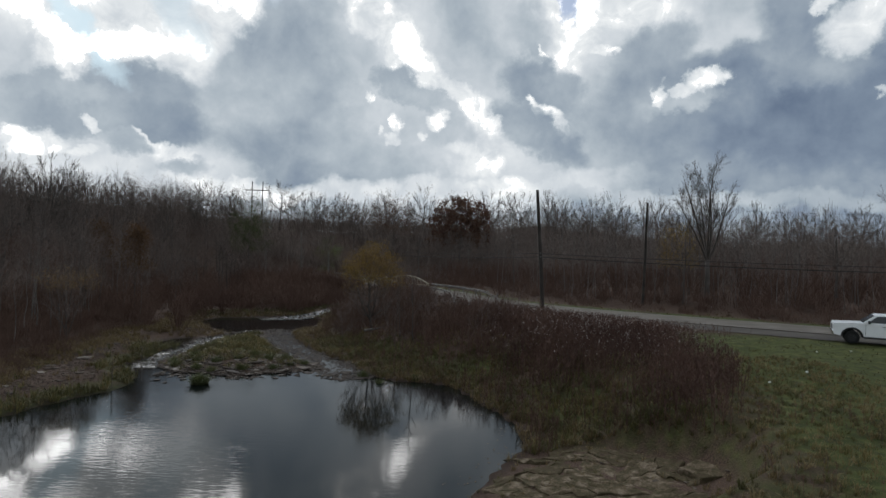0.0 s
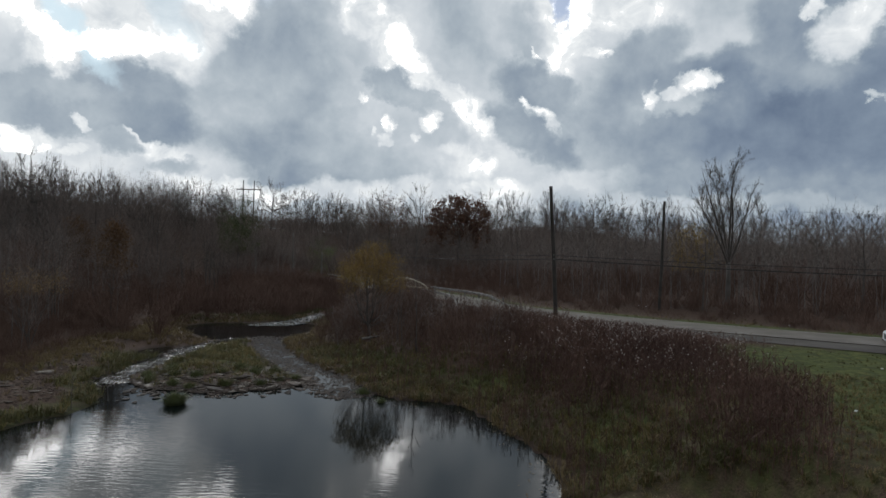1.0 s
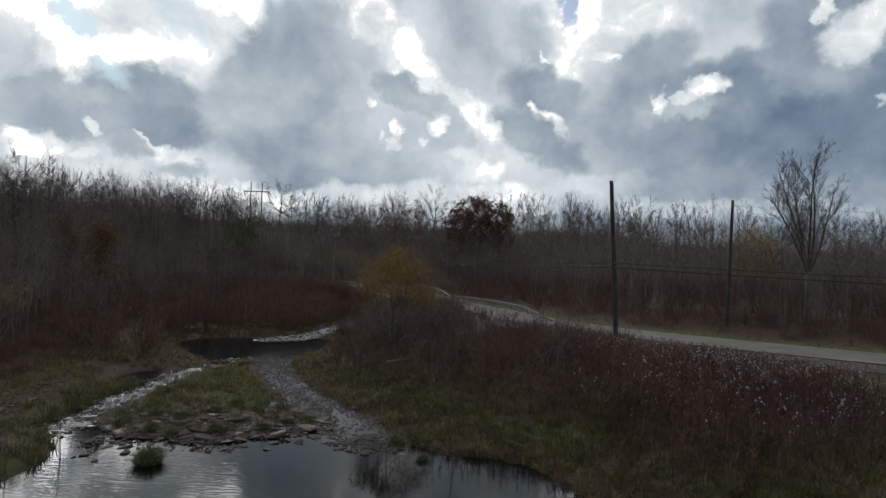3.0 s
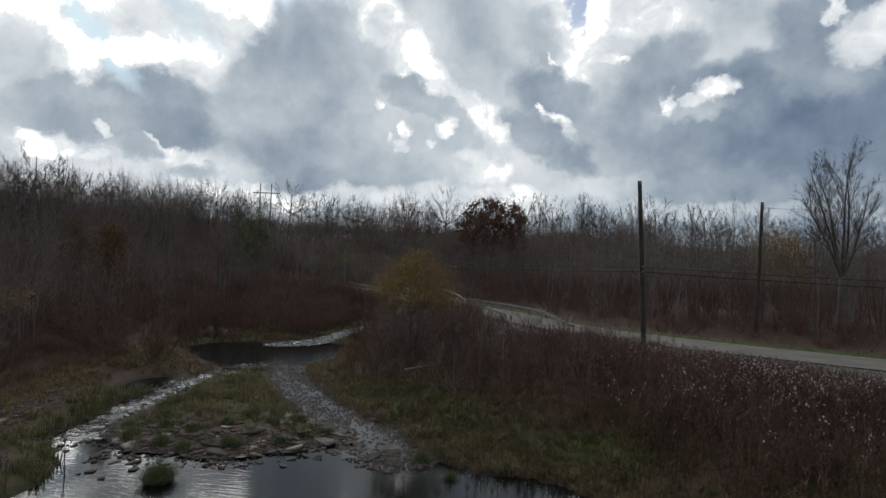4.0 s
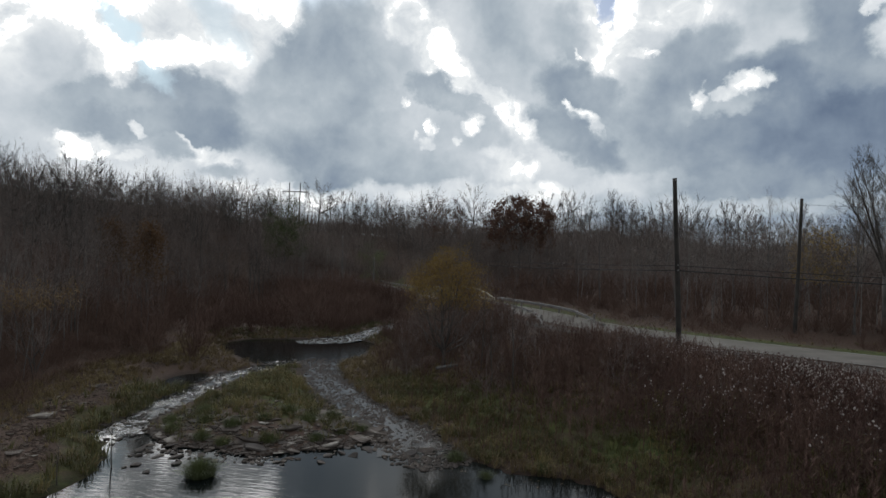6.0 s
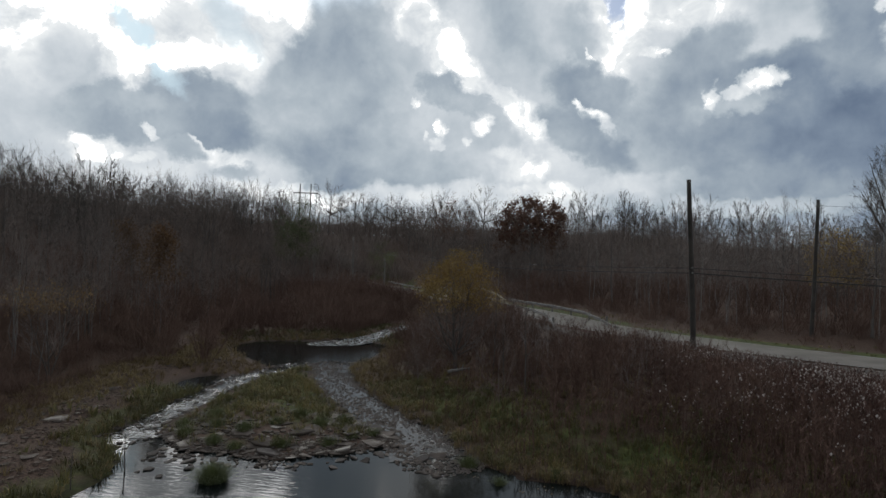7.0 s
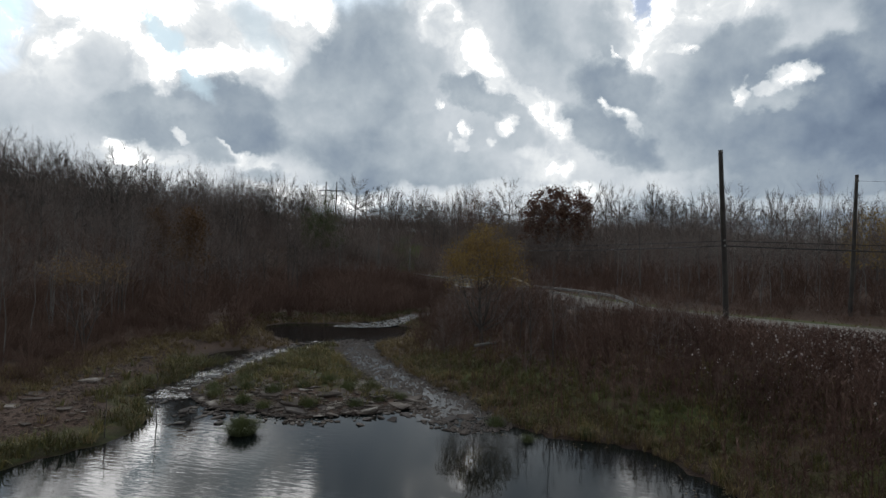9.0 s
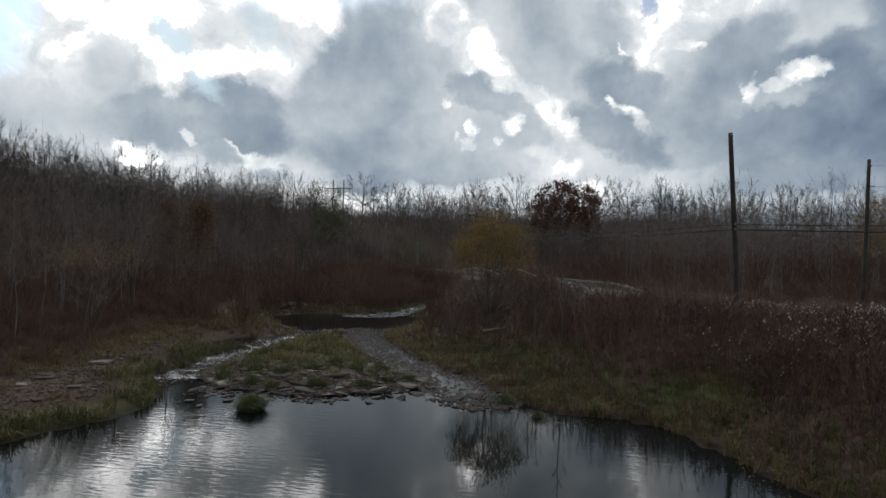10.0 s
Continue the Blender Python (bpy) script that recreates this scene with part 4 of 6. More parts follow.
def ribbon(name, line, half, height, material, label, category, kind="structure", offset=0.0, parent=None):
    """A strip along a line; half is given along its length, height as a number or by the place."""
    n = len(line)
    t = np.linspace(0, 1, n)
    d = np.gradient(line, axis=0)
    d /= np.linalg.norm(d, axis=1, keepdims=True)
    nrm = np.stack([-d[:, 1], d[:, 0]], 1)
    w = np.interp(t, np.linspace(0, 1, len(half)), half)[:, None]
    z = np.full(n, height) if isinstance(height, float) else height(line[:, 1])
    cols = 5
    rows = [np.column_stack([line + nrm * (offset + w * k), z]) for k in np.linspace(-1, 1, cols)]
    V = np.stack(rows, 1).reshape(-1, 3)
    i = (np.arange(n - 1)[:, None] * cols + np.arange(cols - 1)[None]).ravel()
    F = np.concatenate([np.stack([i, i + cols + 1, i + 1], 1), np.stack([i, i + cols, i + cols + 1], 1)])
    ob = mesh_object(name, V, F, material, parent, smooth=True)
    return tagged(ob, label, category, kind=kind)


sheet("water_pond", [(-26, -40), (8, -40), (8, 40.5), (-26, 40.5)], 0.0, WATER, "dark calm pond that mirrors the cloudy sky")
sheet("water_pool", [(-31, 52.6), (-13, 52.6), (-13, 69.5), (-31, 69.5)], 0.11, WATER, "small dark pool above the gravel island")
ribbon("water_rill", RILL, tuple(1.15 + 0.25 * math.sin(i * 2.1) + 0.15 * math.sin(i * 5.3) for i in range(15)), lambda y: water_level(y) + 0.012, RILL_WATER, "bright rippling rill running over stones", "stream")
ribbon("water_riffle", RIFFLE, (2.2, 2.0, 1.7, 1.8, 1.6, 1.7, 1.5, 1.7, 1.6), lambda y: water_level(y) + 0.016, SHALLOW, "shallow riffle over grey gravel", "stream")
sheet("water_puddle", [(-25.6, 45.4), (-22.6, 45.4), (-22.6, 50.4), (-25.6, 50.4)], 0.055, WATER, "small black puddle on the gravel flat")
ribbon("water_brook", BROOK, (0.7, 1.2, 2.0, 1.6, 2.0, 1.3, 1.5, 1.2, 1.3, 1.3, 1.3), lambda y: water_level(y) + 0.02, RAPIDS, "white rapids of a shallow brook", "stream")


# ---------------------------------------------------------------- road, rails, bridge, poles
def shifted(line, by):
    d = np.gradient(line, axis=0)
    d /= np.linalg.norm(d, axis=1, keepdims=True)
    return line + np.stack([-d[:, 1], d[:, 0]], 1) * by


def resample(line, step):
    s = np.concatenate([[0], np.cumsum(np.linalg.norm(np.diff(line, axis=0), axis=1))])
    t = np.arange(0, s[-1], step)
    return np.stack([np.interp(t, s, line[:, 0]), np.interp(t, s, line[:, 1])], 1)


ROAD_FINE = resample(ROAD, 1.0)
ribbon("road", ROAD_FINE, (2.8, 2.8), ROAD_Z, ASPHALT, "two-lane road of pale worn asphalt", "road")
near_part = ROAD_FINE[ROAD_FINE[:, 0] > 2.0]
ribbon("road_shoulder", shifted(near_part, 5.0), (2.6, 2.6, 2.5, 2.2, 1.5, 0.9), ROAD_Z - 0.012, SHOULDER, "broad grey gravel shoulder beside the road", "road shoulder")
ribbon("road_edge_line", shifted(ROAD_FINE, 2.6), (0.07, 0.07), ROAD_Z + 0.006, ROAD_PAINT, "faded white edge line on the asphalt", "road marking")
ribbon("road_edge_line", shifted(ROAD_FINE, -2.6), (0.07, 0.07), ROAD_Z + 0.006, ROAD_PAINT, "faded white edge line on the asphalt", "road marking")


def guardrail(name, line, end_down, label):
    """W-beam on posts; end_down: metres over which the beam's near end dips to the ground."""
    line = resample(line, 1.0)
    n = len(line)
    root = empty(name, pose(line[0][0], line[0][1], ROAD_Z), label, "guardrail")
    o = np.array([line[0][0], line[0][1], ROAD_Z])
    z = np.full(n, 0.60)
    z[:len(z)] *= np.clip(np.arange(n) / end_down, 0.12, 1.0) if end_down else 1.0
    d = np.gradient(line, axis=0)
    d /= np.linalg.norm(d, axis=1, keepdims=True)
    nrm = np.stack([-d[:, 1], d[:, 0]], 1)
    prof = [(0.0, 0.135), (0.04, 0.118), (0.075, 0.09), (0.075, 0.055), (0.0, 0.0), (0.075, -0.055), (0.075, -0.09), (0.04, -0.118), (0.0, -0.135),
            (-0.012, -0.13), (-0.012, 0.13)]
    k = len(prof)
    V = np.array([[line[i][0] + nrm[i][0] * p, line[i][1] + nrm[i][1] * p, ROAD_Z + z[i] + q] for i in range(n) for p, q in prof]) - o
    F = []
    for i in range(n - 1):
        for j in range(k):
            a, b = i * k + j, i * k + (j + 1) % k
            F += [(a, b, b + k), (a, b + k, a + k)]
    mesh_object("rail_beam", V, np.array(F), STEEL, root)
    bm = bmesh.new()
    box(bm, 0.13, 0.16, 0.95, None, 0.01)
    first = part("post", bm, GREY_WOOD, root)
    placed = 0
    for i in range(3, n, 4):
        q = first if placed == 0 else first.copy()
        if placed:
            scene.collection.objects.link(q)
            q.parent = root
        q.matrix_basis = pose(line[i][0] - nrm[i][0] * 0.1 - o[0], line[i][1] - nrm[i][1] * 0.1 - o[1], 0.30, 0, 0, math.degrees(math.atan2(d[i][1], d[i][0])))
        placed += 1
    return root


guardrail("guardrail", smooth_line(FAR_RAIL), 8.0, "galvanised steel guardrail along the road's far edge")
guardrail("guardrail", smooth_line(NEAR_RAIL), 5.0, "galvanised steel guardrail with its end bent to the ground")
guardrail("guardrail", smooth_line(np.array([(-12.6, 96.2), (-19.1, 104.6), (-25.0, 116.0), (-33.0, 134.0)])), 0.0, "galvanised steel guardrail beyond the truss bridge")
guardrail("guardrail", smooth_line(np.array([(-16.8, 93.1), (-23.6, 103.0), (-30.0, 116.0), (-36.0, 130.0)])), 0.0, "galvanised steel guardrail beyond the truss bridge")


def truss(root, a, b, peak):
    """A low truss with a bowed top chord, from a to b."""
    a, b = Vector(a), Vector(b)
    n = 8
    bm = bmesh.new()
    for z in (0.35,):
        m = look((a + b) / 2 + Vector((0, 0, z)), b + Vector((0, 0, z)))
        box(bm, 0.16, 0.22, (b - a).length, m, 0.01)
    low = part("bottom_chord", bm, CREAM, root)
    top = []
    for i in range(n + 1):
        s = i / n
        top.append(a.lerp(b, s) + Vector((0, 0, 0.45 + (peak - 0.45) * math.sin(math.pi * min(1, max(0, s))) ** 0.75)))
    bm = bmesh.new()
    for p, q in zip(top[:-1], top[1:]):
        box(bm, 0.20, 0.16, (q - p).length + 0.06, look((p + q) / 2, q), 0.01)
    part("top_chord", bm, CREAM, root)
    for i in range(1, n):
        foot = a.lerp(b, i / n) + Vector((0, 0, 0.42))
        bm = bmesh.new()
        box(bm, 0.09, 0.10, (top[i] - foot).length, Matrix.Translation((top[i] + foot) / 2))
        part("upright", bm, CREAM, root)
    for i in range(1, n - 1):
        p = a.lerp(b, i / n) + Vector((0, 0, 0.42)) if i < n / 2 else top[i]
        q = top[i + 1] if i < n / 2 else a.lerp(b, (i + 1) / n) + Vector((0, 0, 0.42))
        bm = bmesh.new()
        rod(bm, p, q, 0.035, None, 6)
        part("diagonal", bm, CREAM, root)
    return low


bridge = empty("truss_bridge", pose(-11.0, 86.0, ROAD_Z), "low cream-painted steel pony truss bridge on the road", "bridge")
for end_a, end_b in (((-9.0, 82.7), (-16.8, 93.1)), ((-4.8, 85.8), (-12.6, 96.2))):
    truss(bridge, (end_a[0] + 11.0, end_a[1] - 86.0, 0), (end_b[0] + 11.0, end_b[1] - 86.0, 0), 1.55)


def utility_pole(name, base, top, r0, r1, material, label, fittings=()):
    base, top = Vector(base), Vector(top)
    root = empty(name, Matrix.Translation(base), label, "utility pole", "poles along the road")
    up = top - base
    steps = 9
    bm = bmesh.new()
    ring = []
    q = up.to_track_quat("Z", "Y").to_matrix()
    for i in range(steps + 1):
        s = i / steps
        r = r0 + (r1 - r0) * s
        c = up * s + Vector((0.02 * math.sin(s * 5), 0.02 * math.cos(s * 4), 0)) * (up.length / 10) - Vector((0, 0, 0.4 if i == 0 else 0))
        ring.append([bm.verts.new(c + q @ Vector((r * math.cos(a * 0.6283), r * math.sin(a * 0.6283), 0))) for a in range(10)])
    for a, b in zip(ring[:-1], ring[1:]):
        for j in range(10):
            bm.faces.new((a[j], a[(j + 1) % 10], b[(j + 1) % 10], b[j]))
    bm.faces.new(ring[-1])
    part("pole_shaft", bm, material, root, smooth=True)
    for s in fittings:
        bm = bmesh.new()
        c = up * s
        rod(bm, c + Vector((-0.05, -r0, 0)), c + Vector((-0.05, -r0 - 0.22, 0.02)), 0.022, None, 6)
        rod(bm, c + Vector((-0.05, -r0 - 0.20, -0.05)), c + Vector((-0.05, -r0 - 0.20, 0.09)), 0.05, 0.035, 8)
        part("cable_clamp", bm, STEEL, root, "small steel cable clamp")
    return root


P1, P1T = (7.85, 53.05, 2.9), (7.0, 52.15, 14.2)
utility_pole("utility_pole", P1, P1T, 0.185, 0.135, POLE_WOOD, "dark creosoted wooden utility pole leaning beside the road", (0.46, 0.49, 0.985))
utility_pole("utility_pole", (19.95, 62.7, 3.2), (20.25, 62.7, 14.3), 0.16, 0.12, POLE_WOOD, "dark wooden utility pole at the wood's edge", (0.95,))
utility_pole("utility_pole", (-31.3, 110.0, 2.8), (-31.5, 110.0, 11.6), 0.16, 0.12, GREY_WOOD, "weathered grey wooden pole beside the far road", (0.8,))
utility_pole("utility_pole", (-23.6, 100.0, 2.6), (-23.6, 100.0, 8.1), 0.13, 0.10, GREY_WOOD, "short weathered grey wooden pole beside the far road")


def overhead_wire(a, b, sag, r, label):
    a, b = np.array(a, float), np.array(b, float)
    t = np.linspace(0, 1, 25)[:, None]
    pts = a + (b - a) * t
    pts[:, 2] -= 4 * sag * (t * (1 - t))[:, 0]
    V, F = tube(pts, r, 6)
    return tagged(mesh_object("overhead_cable", V, F, CABLE, smooth=True), label, "cable", "cables along the road")


overhead_wire((7.35, 52.4, 8.42), (52, 26, 8.5), 0.45, 0.022, "thin black telephone cable hanging along the road")
overhead_wire((7.38, 52.4, 8.10), (52, 26, 8.2), 0.50, 0.035, "thick black telephone cable hanging along the road")
overhead_wire((7.35, 52.4, 8.42), (-31.4, 109.9, 10.2), 0.9, 0.018, "thin black telephone cable over the brush")
overhead_wire((7.38, 52.4, 8.10), (-31.4, 109.9, 9.8), 1.0, 0.025, "thick black telephone cable over the brush")
overhead_wire((20.2, 62.6, 13.8), (75, 58, 13.9), 0.5, 0.010, "thin bare power line above the road")
overhead_wire((20.2, 62.6, 12.2), (75, 58, 12.4), 0.6, 0.010, "thin bare power line above the road")


def pylon():
    zb = float(ground_z(-92.5, 250.0)[0])
    root = empty("power_pylon", pose(-92.5, 250.0, zb, 0, 0, 3), "far wooden H-frame power pylon with one crossarm", "pylon")
    top = 38.3 - zb
    for x in (-2.35, 2.35):
        bm = bmesh.new()
        rod(bm, (x, 0, -0.5), (x, 0, top), 0.30, 0.20, 8)
        part("pylon_leg", bm, POLE_WOOD, root)
    bm = bmesh.new()
    box(bm, 10.8, 0.28, 0.36, pose(0, 0, top - 3.9), 0.02)
    part("crossarm", bm, POLE_WOOD, root)
    for x in (-5.0, 0, 5.0):
        bm = bmesh.new()
        rod(bm, (x, 0, top - 4.0), (x, 0, top - 5.6), 0.12, 0.12, 8)
        part("insulator", bm, GREY_WOOD, root)


pylon()

# ---------------------------------------------------------------- pickup truck
WHITE_PAINT = plain("white_car_paint", (0.78, 0.79, 0.80), 0.25, 0.0, 0.6)
DARK_GLASS = plain("tinted_glass", (0.012, 0.014, 0.016), 0.06, 0.0, 0.6)
RUBBER = plain("tyre_rubber", (0.016, 0.016, 0.016), 0.85, 0.0, 0.3)
BLACK_TRIM = plain("black_plastic", (0.02, 0.02, 0.021), 0.6, 0.0, 0.4)
CHROME = plain("chrome", (0.6, 0.6, 0.61), 0.15, 1.0)
LAMP_GLASS = plain("lamp_glass", (0.45, 0.46, 0.47), 0.1, 0.0, 0.6)
RED_GLASS = plain("red_lamp_glass", (0.30, 0.02, 0.015), 0.15, 0.0, 0.6)


def slab_of(profile, y0, y1, squeeze=1.0, bevel=0.03):
    """A body panel: a side outline carried across the width; squeeze narrows its upper edge."""
    bm = bmesh.new()
    zs = [p[1] for p in profile]
    lo, hi = min(zs), max(zs)

    def at(p, y):
        k = 1 - (1 - squeeze) * (p[1] - lo) / (hi - lo)
        return (p[0], y * k, p[1])
    A = [bm.verts.new(at(p, y0)) for p in profile]
    B = [bm.verts.new(at(p, y1)) for p in profile]
    bm.faces.new(A)
    bm.faces.new(B[::-1])
    n = len(profile)
    for i in range(n):
        bm.faces.new((A[i], B[i], B[(i + 1) % n], A[(i + 1) % n]))
    bmesh.ops.recalc_face_normals(bm, faces=bm.faces)
    if bevel:
        bmesh.ops.bevel(bm, geom=[e for e in bm.edges if e.calc_face_angle(0) > 0.5], offset=bevel, segments=2, affect="EDGES", profile=0.6)
    bmesh.ops.triangulate(bm, faces=[f for f in bm.faces if len(f.verts) > 4])
    return bm


def pickup(at):
    root = empty("pickup_truck", at, "white crew-cab pickup truck parked on the gravel shoulder", "truck")

    def arch(cx, r, n=8):
        return [(cx + r * math.cos(math.pi * i / n), 0.46 + r * math.sin(math.pi * i / n)) for i in range(n + 1)]
    low = [(2.90, 0.56), (2.97, 0.80), (2.97, 1.18), (2.90, 1.31), (1.45, 1.38), (-1.30, 1.36), (-1.32, 1.40), (-2.88, 1.40), (-2.92, 1.30), (-2.92, 0.62),
           (-2.40, 0.56)] + arch(-1.80, 0.52)[::-1] + [(-1.2, 0.50), (1.35, 0.50)] + arch(1.93, 0.52)[::-1]
    body = part("body", slab_of(low, -0.98, 0.98, 0.95, 0.025), WHITE_PAINT, root)
    cab = [(1.38, 1.36), (0.72, 1.90), (0.55, 1.955), (-0.75, 1.965), (-1.02, 1.90), (-1.30, 1.34)]
    part("cab", slab_of(cab, -0.92, 0.92, 0.80, 0.03), WHITE_PAINT, root)
    for s in (-1, 1):
        for nm, prof in (("side_window", [(1.08, 1.43), (0.62, 1.84), (0.14, 1.87), (0.14, 1.43)]), ("side_window", [(0.03, 1.40), (0.03, 1.87), (-0.72, 1.87), (-0.98, 1.40)])):
            bm = bmesh.new()
            vs = []
            for y_in in (0.0, 0.02):
                vs.append([bm.verts.new((x, s * (0.92 * (1 - 0.2 * (z - 1.34) / 0.625) + 0.012 - y_in), z)) for x, z in prof])
            bm.faces.new(vs[0])
            bm.faces.new(vs[1][::-1])
            for i in range(4):
                bm.faces.new((vs[0][i], vs[0][(i + 1) % 4], vs[1][(i + 1) % 4], vs[1][i]))
            part(nm, bm, DARK_GLASS, root)
        for x in (0.25, -0.72):
            bm = bmesh.new()
            box(bm, 0.20, 0.035, 0.035, pose(x, s * 0.985, 1.22), 0.01)
            part("door_handle", bm, BLACK_TRIM, root)
        for x in (1.22, 0.085, -1.05):
            bm = bmesh.new()
            box(bm, 0.012, 0.012, 0.72, pose(x, s * 0.972, 0.96))
            part("door_gap", bm, BLACK_TRIM, root)
        bm = bmesh.new()
        box(bm, 0.12, 0.24, 0.20, pose(1.05, s * 1.10, 1.47), 0.03)
        part("wing_mirror", bm, BLACK_TRIM, root)
        bm = bmesh.new()
        rod(bm, (-1.1, s * 1.0, 0.47), (1.3, s * 1.0, 0.47), 0.06, None, 8)
        part("running_board", bm, BLACK_TRIM, root)
        bm = bmesh.new()
        box(bm, 0.16, 0.42, 0.20, pose(2.86, s * 0.72, 1.05), 0.03)
        part("headlight", bm, LAMP_GLASS, root)
        bm = bmesh.new()
        box(bm, 0.08, 0.14, 0.42, pose(-2.90, s * 0.86, 1.12), 0.02)
        part("tail_light", bm, RED_GLASS, root)
        for cx in (1.93, -1.80):
            bm = bmesh.new()
            P = [(cx + 0.56 * math.cos(math.pi * i / 10), 0.46 + 0.56 * math.sin(math.pi * i / 10)) for i in range(11)]
            for a, b in zip(P[:-1], P[1:]):
                rod(bm, (a[0], s * 0.985, a[1]), (b[0], s * 0.985, b[1]), 0.06, None, 6)
            part("fender_flare", bm, BLACK_TRIM, root)
            wheel = new("wheel")
            wheel.parent = root
            wheel.location = (cx, s * 0.86, 0.43)
            bm = bmesh.new()
            prof = [(0.25, 0.11), (0.38, 0.13), (0.42, 0.09), (0.43, 0.0), (0.42, -0.09), (0.38, -0.13), (0.25, -0.11)]
            rings = [[bm.verts.new((r * math.cos(a * 0.2618), w, r * math.sin(a * 0.2618))) for a in range(24)] for r, w in prof]
            for p, q in zip(rings[:-1], rings[1:]):
                for j in range(24):
                    bm.faces.new((p[j], p[(j + 1) % 24], q[(j + 1) % 24], q[j]))
            part("tyre", bm, RUBBER, wheel, smooth=True)
            bm = bmesh.new()
            rod(bm, (0, s * 0.03, 0), (0, s * 0.075, 0), 0.265, 0.255, 24)
            for a in range(6):
                rod(bm, (0, s * 0.09, 0), (0.24 * math.cos(a * 1.047), s * 0.085, 0.24 * math.sin(a * 1.047)), 0.04, 0.03, 6)
            part("rim", bm, BLACK_TRIM, wheel)
    bm = bmesh.new()
    vs = [bm.verts.new(v) for v in ((1.35, -0.80, 1.40), (1.35, 0.80, 1.40), (0.76, 0.70, 1.885), (0.76, -0.70, 1.885))]
    bm.faces.new(vs)
    r = bmesh.ops.extrude_face_region(bm, geom=list(bm.faces))
    bmesh.ops.translate(bm, vec=(0.02, 0, 0.028), verts=[v for v in r["geom"] if isinstance(v, bmesh.types.BMVert)])
    part("windscreen", bm, DARK_GLASS, root)
    bm = bmesh.new()
    box(bm, 0.14, 1.90, 0.24, pose(2.96, 0, 0.68), 0.05)
    part("front_bumper", bm, CHROME, root)
    bm = bmesh.new()
    box(bm, 0.10, 1.06, 0.34, pose(2.93, 0, 1.02), 0.03)
    part("grille", bm, BLACK_TRIM, root)
    bm = bmesh.new()
    box(bm, 0.14, 1.80, 0.20, pose(-2.98, 0, 0.66), 0.05)
    part("rear_bumper", bm, CHROME, root)
    return root


pickup(pose(27.95, 37.95, ROAD_Z - 0.01, 0, 0, 152))


# ---------------------------------------------------------------- standing trees
def tree_thing(name, x, y, pieces, label, category="tree", leaf=None, wood_mat=None, twig_mat=None, turn=0.0, group=""):
    """A tree as trunk and crown (and leaves) at a place; pieces as bare_tree gives them."""
    wood, fine, tips = pieces
    z = float(ground_z(x, y)[0])
    root = empty(name, pose(x, y, z, 0, 0, turn), label, category, group)
    mesh_object("trunk", *wood, wood_mat or BARK, root, smooth=True)
    crown = mesh_object("crown", *fine, twig_mat or TWIG, root)
    if leaf:
        mesh_object("foliage", leaf[0], leaf[1], leaf[2], crown)
    return root


def forked_tree(bole, radius, stems, reach):
    """A short trunk that divides into stems; limbs, twigs and shoots all sweep upwards."""
    wood = [tube([(0, 0, -0.3), (0, 0, 0.4), (0.05, 0, bole * 0.6), (0, 0.03, bole + 0.3)], np.array([1.35, 1.05, 0.95, 0.85]) * radius, 10)]
    k = len(stems)
    tilt, bearing, tall = (np.array([q[i] for q in stems], float) for i in range(3))
    out = np.sin(np.radians(tilt))
    d = np.stack([np.cos(np.radians(bearing)) * out, np.sin(np.radians(bearing)) * out, np.cos(np.radians(tilt))], 1)
    r0 = np.full(k, radius * 0.5)
    st = np.tile([[0.0, 0.0, bole]], (k, 1)) + d * 0.1
    (v, f), pts, _ = grow(st, d, tall, r0, r0 * 0.12, 0.10, 7, 6, 0.05)
    wood.append((v, f))
    lengths = tall
    for count, share, spread_by, first, sides, lift in ((10, 0.36, 0.52, 0.14, 4, 0.14), (7, 0.45, 0.45, 0.2, 3, 0.08)):
        t = first + (0.96 - first) * (np.arange(count) + rng.uniform(0, 0.9, (len(pts), count))) / count
        s1, d1 = side_shoots(pts, t, spread_by, 0.25)
        ln = np.repeat(lengths, count) * share * (1.15 - 0.75 * t.ravel()) * rng.uniform(0.7, 1.25, len(s1)) * reach
        r1 = np.repeat(r0, count) * (0.36 - 0.22 * t.ravel())
        (v, f), pts, _ = grow(s1, d1, ln, r1, r1 * 0.3, 0.22, 3, sides, lift)
        wood.append((v, f))
        lengths, r0 = ln, np.maximum(r1, 0.008)
    fine = []
    for count, share, thick in ((6, 0.55, 0.007), (5, 0.55, 0.0055)):
        s2, d2 = side_shoots(pts, rng.uniform(0.25, 1.0, (len(pts), count)), 0.38, 0.22)
        ln = np.repeat(lengths, count) * share * rng.uniform(0.6, 1.2, len(s2))
        e2 = s2 + d2 * ln[:, None]
        fine.append(spikes(s2, e2, thick))
        pts, lengths = np.stack([s2, e2], 1), ln
    return joined(*wood), joined(*fine), e2


# the tall forked tree past the road, and its neighbour
tree_thing("bare_tree", 26.6, 62.3, forked_tree(4.4, 0.26, ((13, 170, 9.6), (3, 20, 10.2), (14, 75, 9.0), (14, 280, 9.0), (25, 0, 8.0), (29, 185, 7.8)), 1.2), "tall leafless tree forking low into several stems", turn=10, twig_mat=BARK)
tree_thing("bare_tree", 46.5, 58.5, forked_tree(2.6, 0.30, ((28, 160, 11.6), (24, 30, 11.6), (26, 260, 11.4), (8, 90, 12.0), (36, 200, 8.5)), 1.15), "broad leafless tree with spreading limbs beside the road", turn=70, twig_mat=BARK)

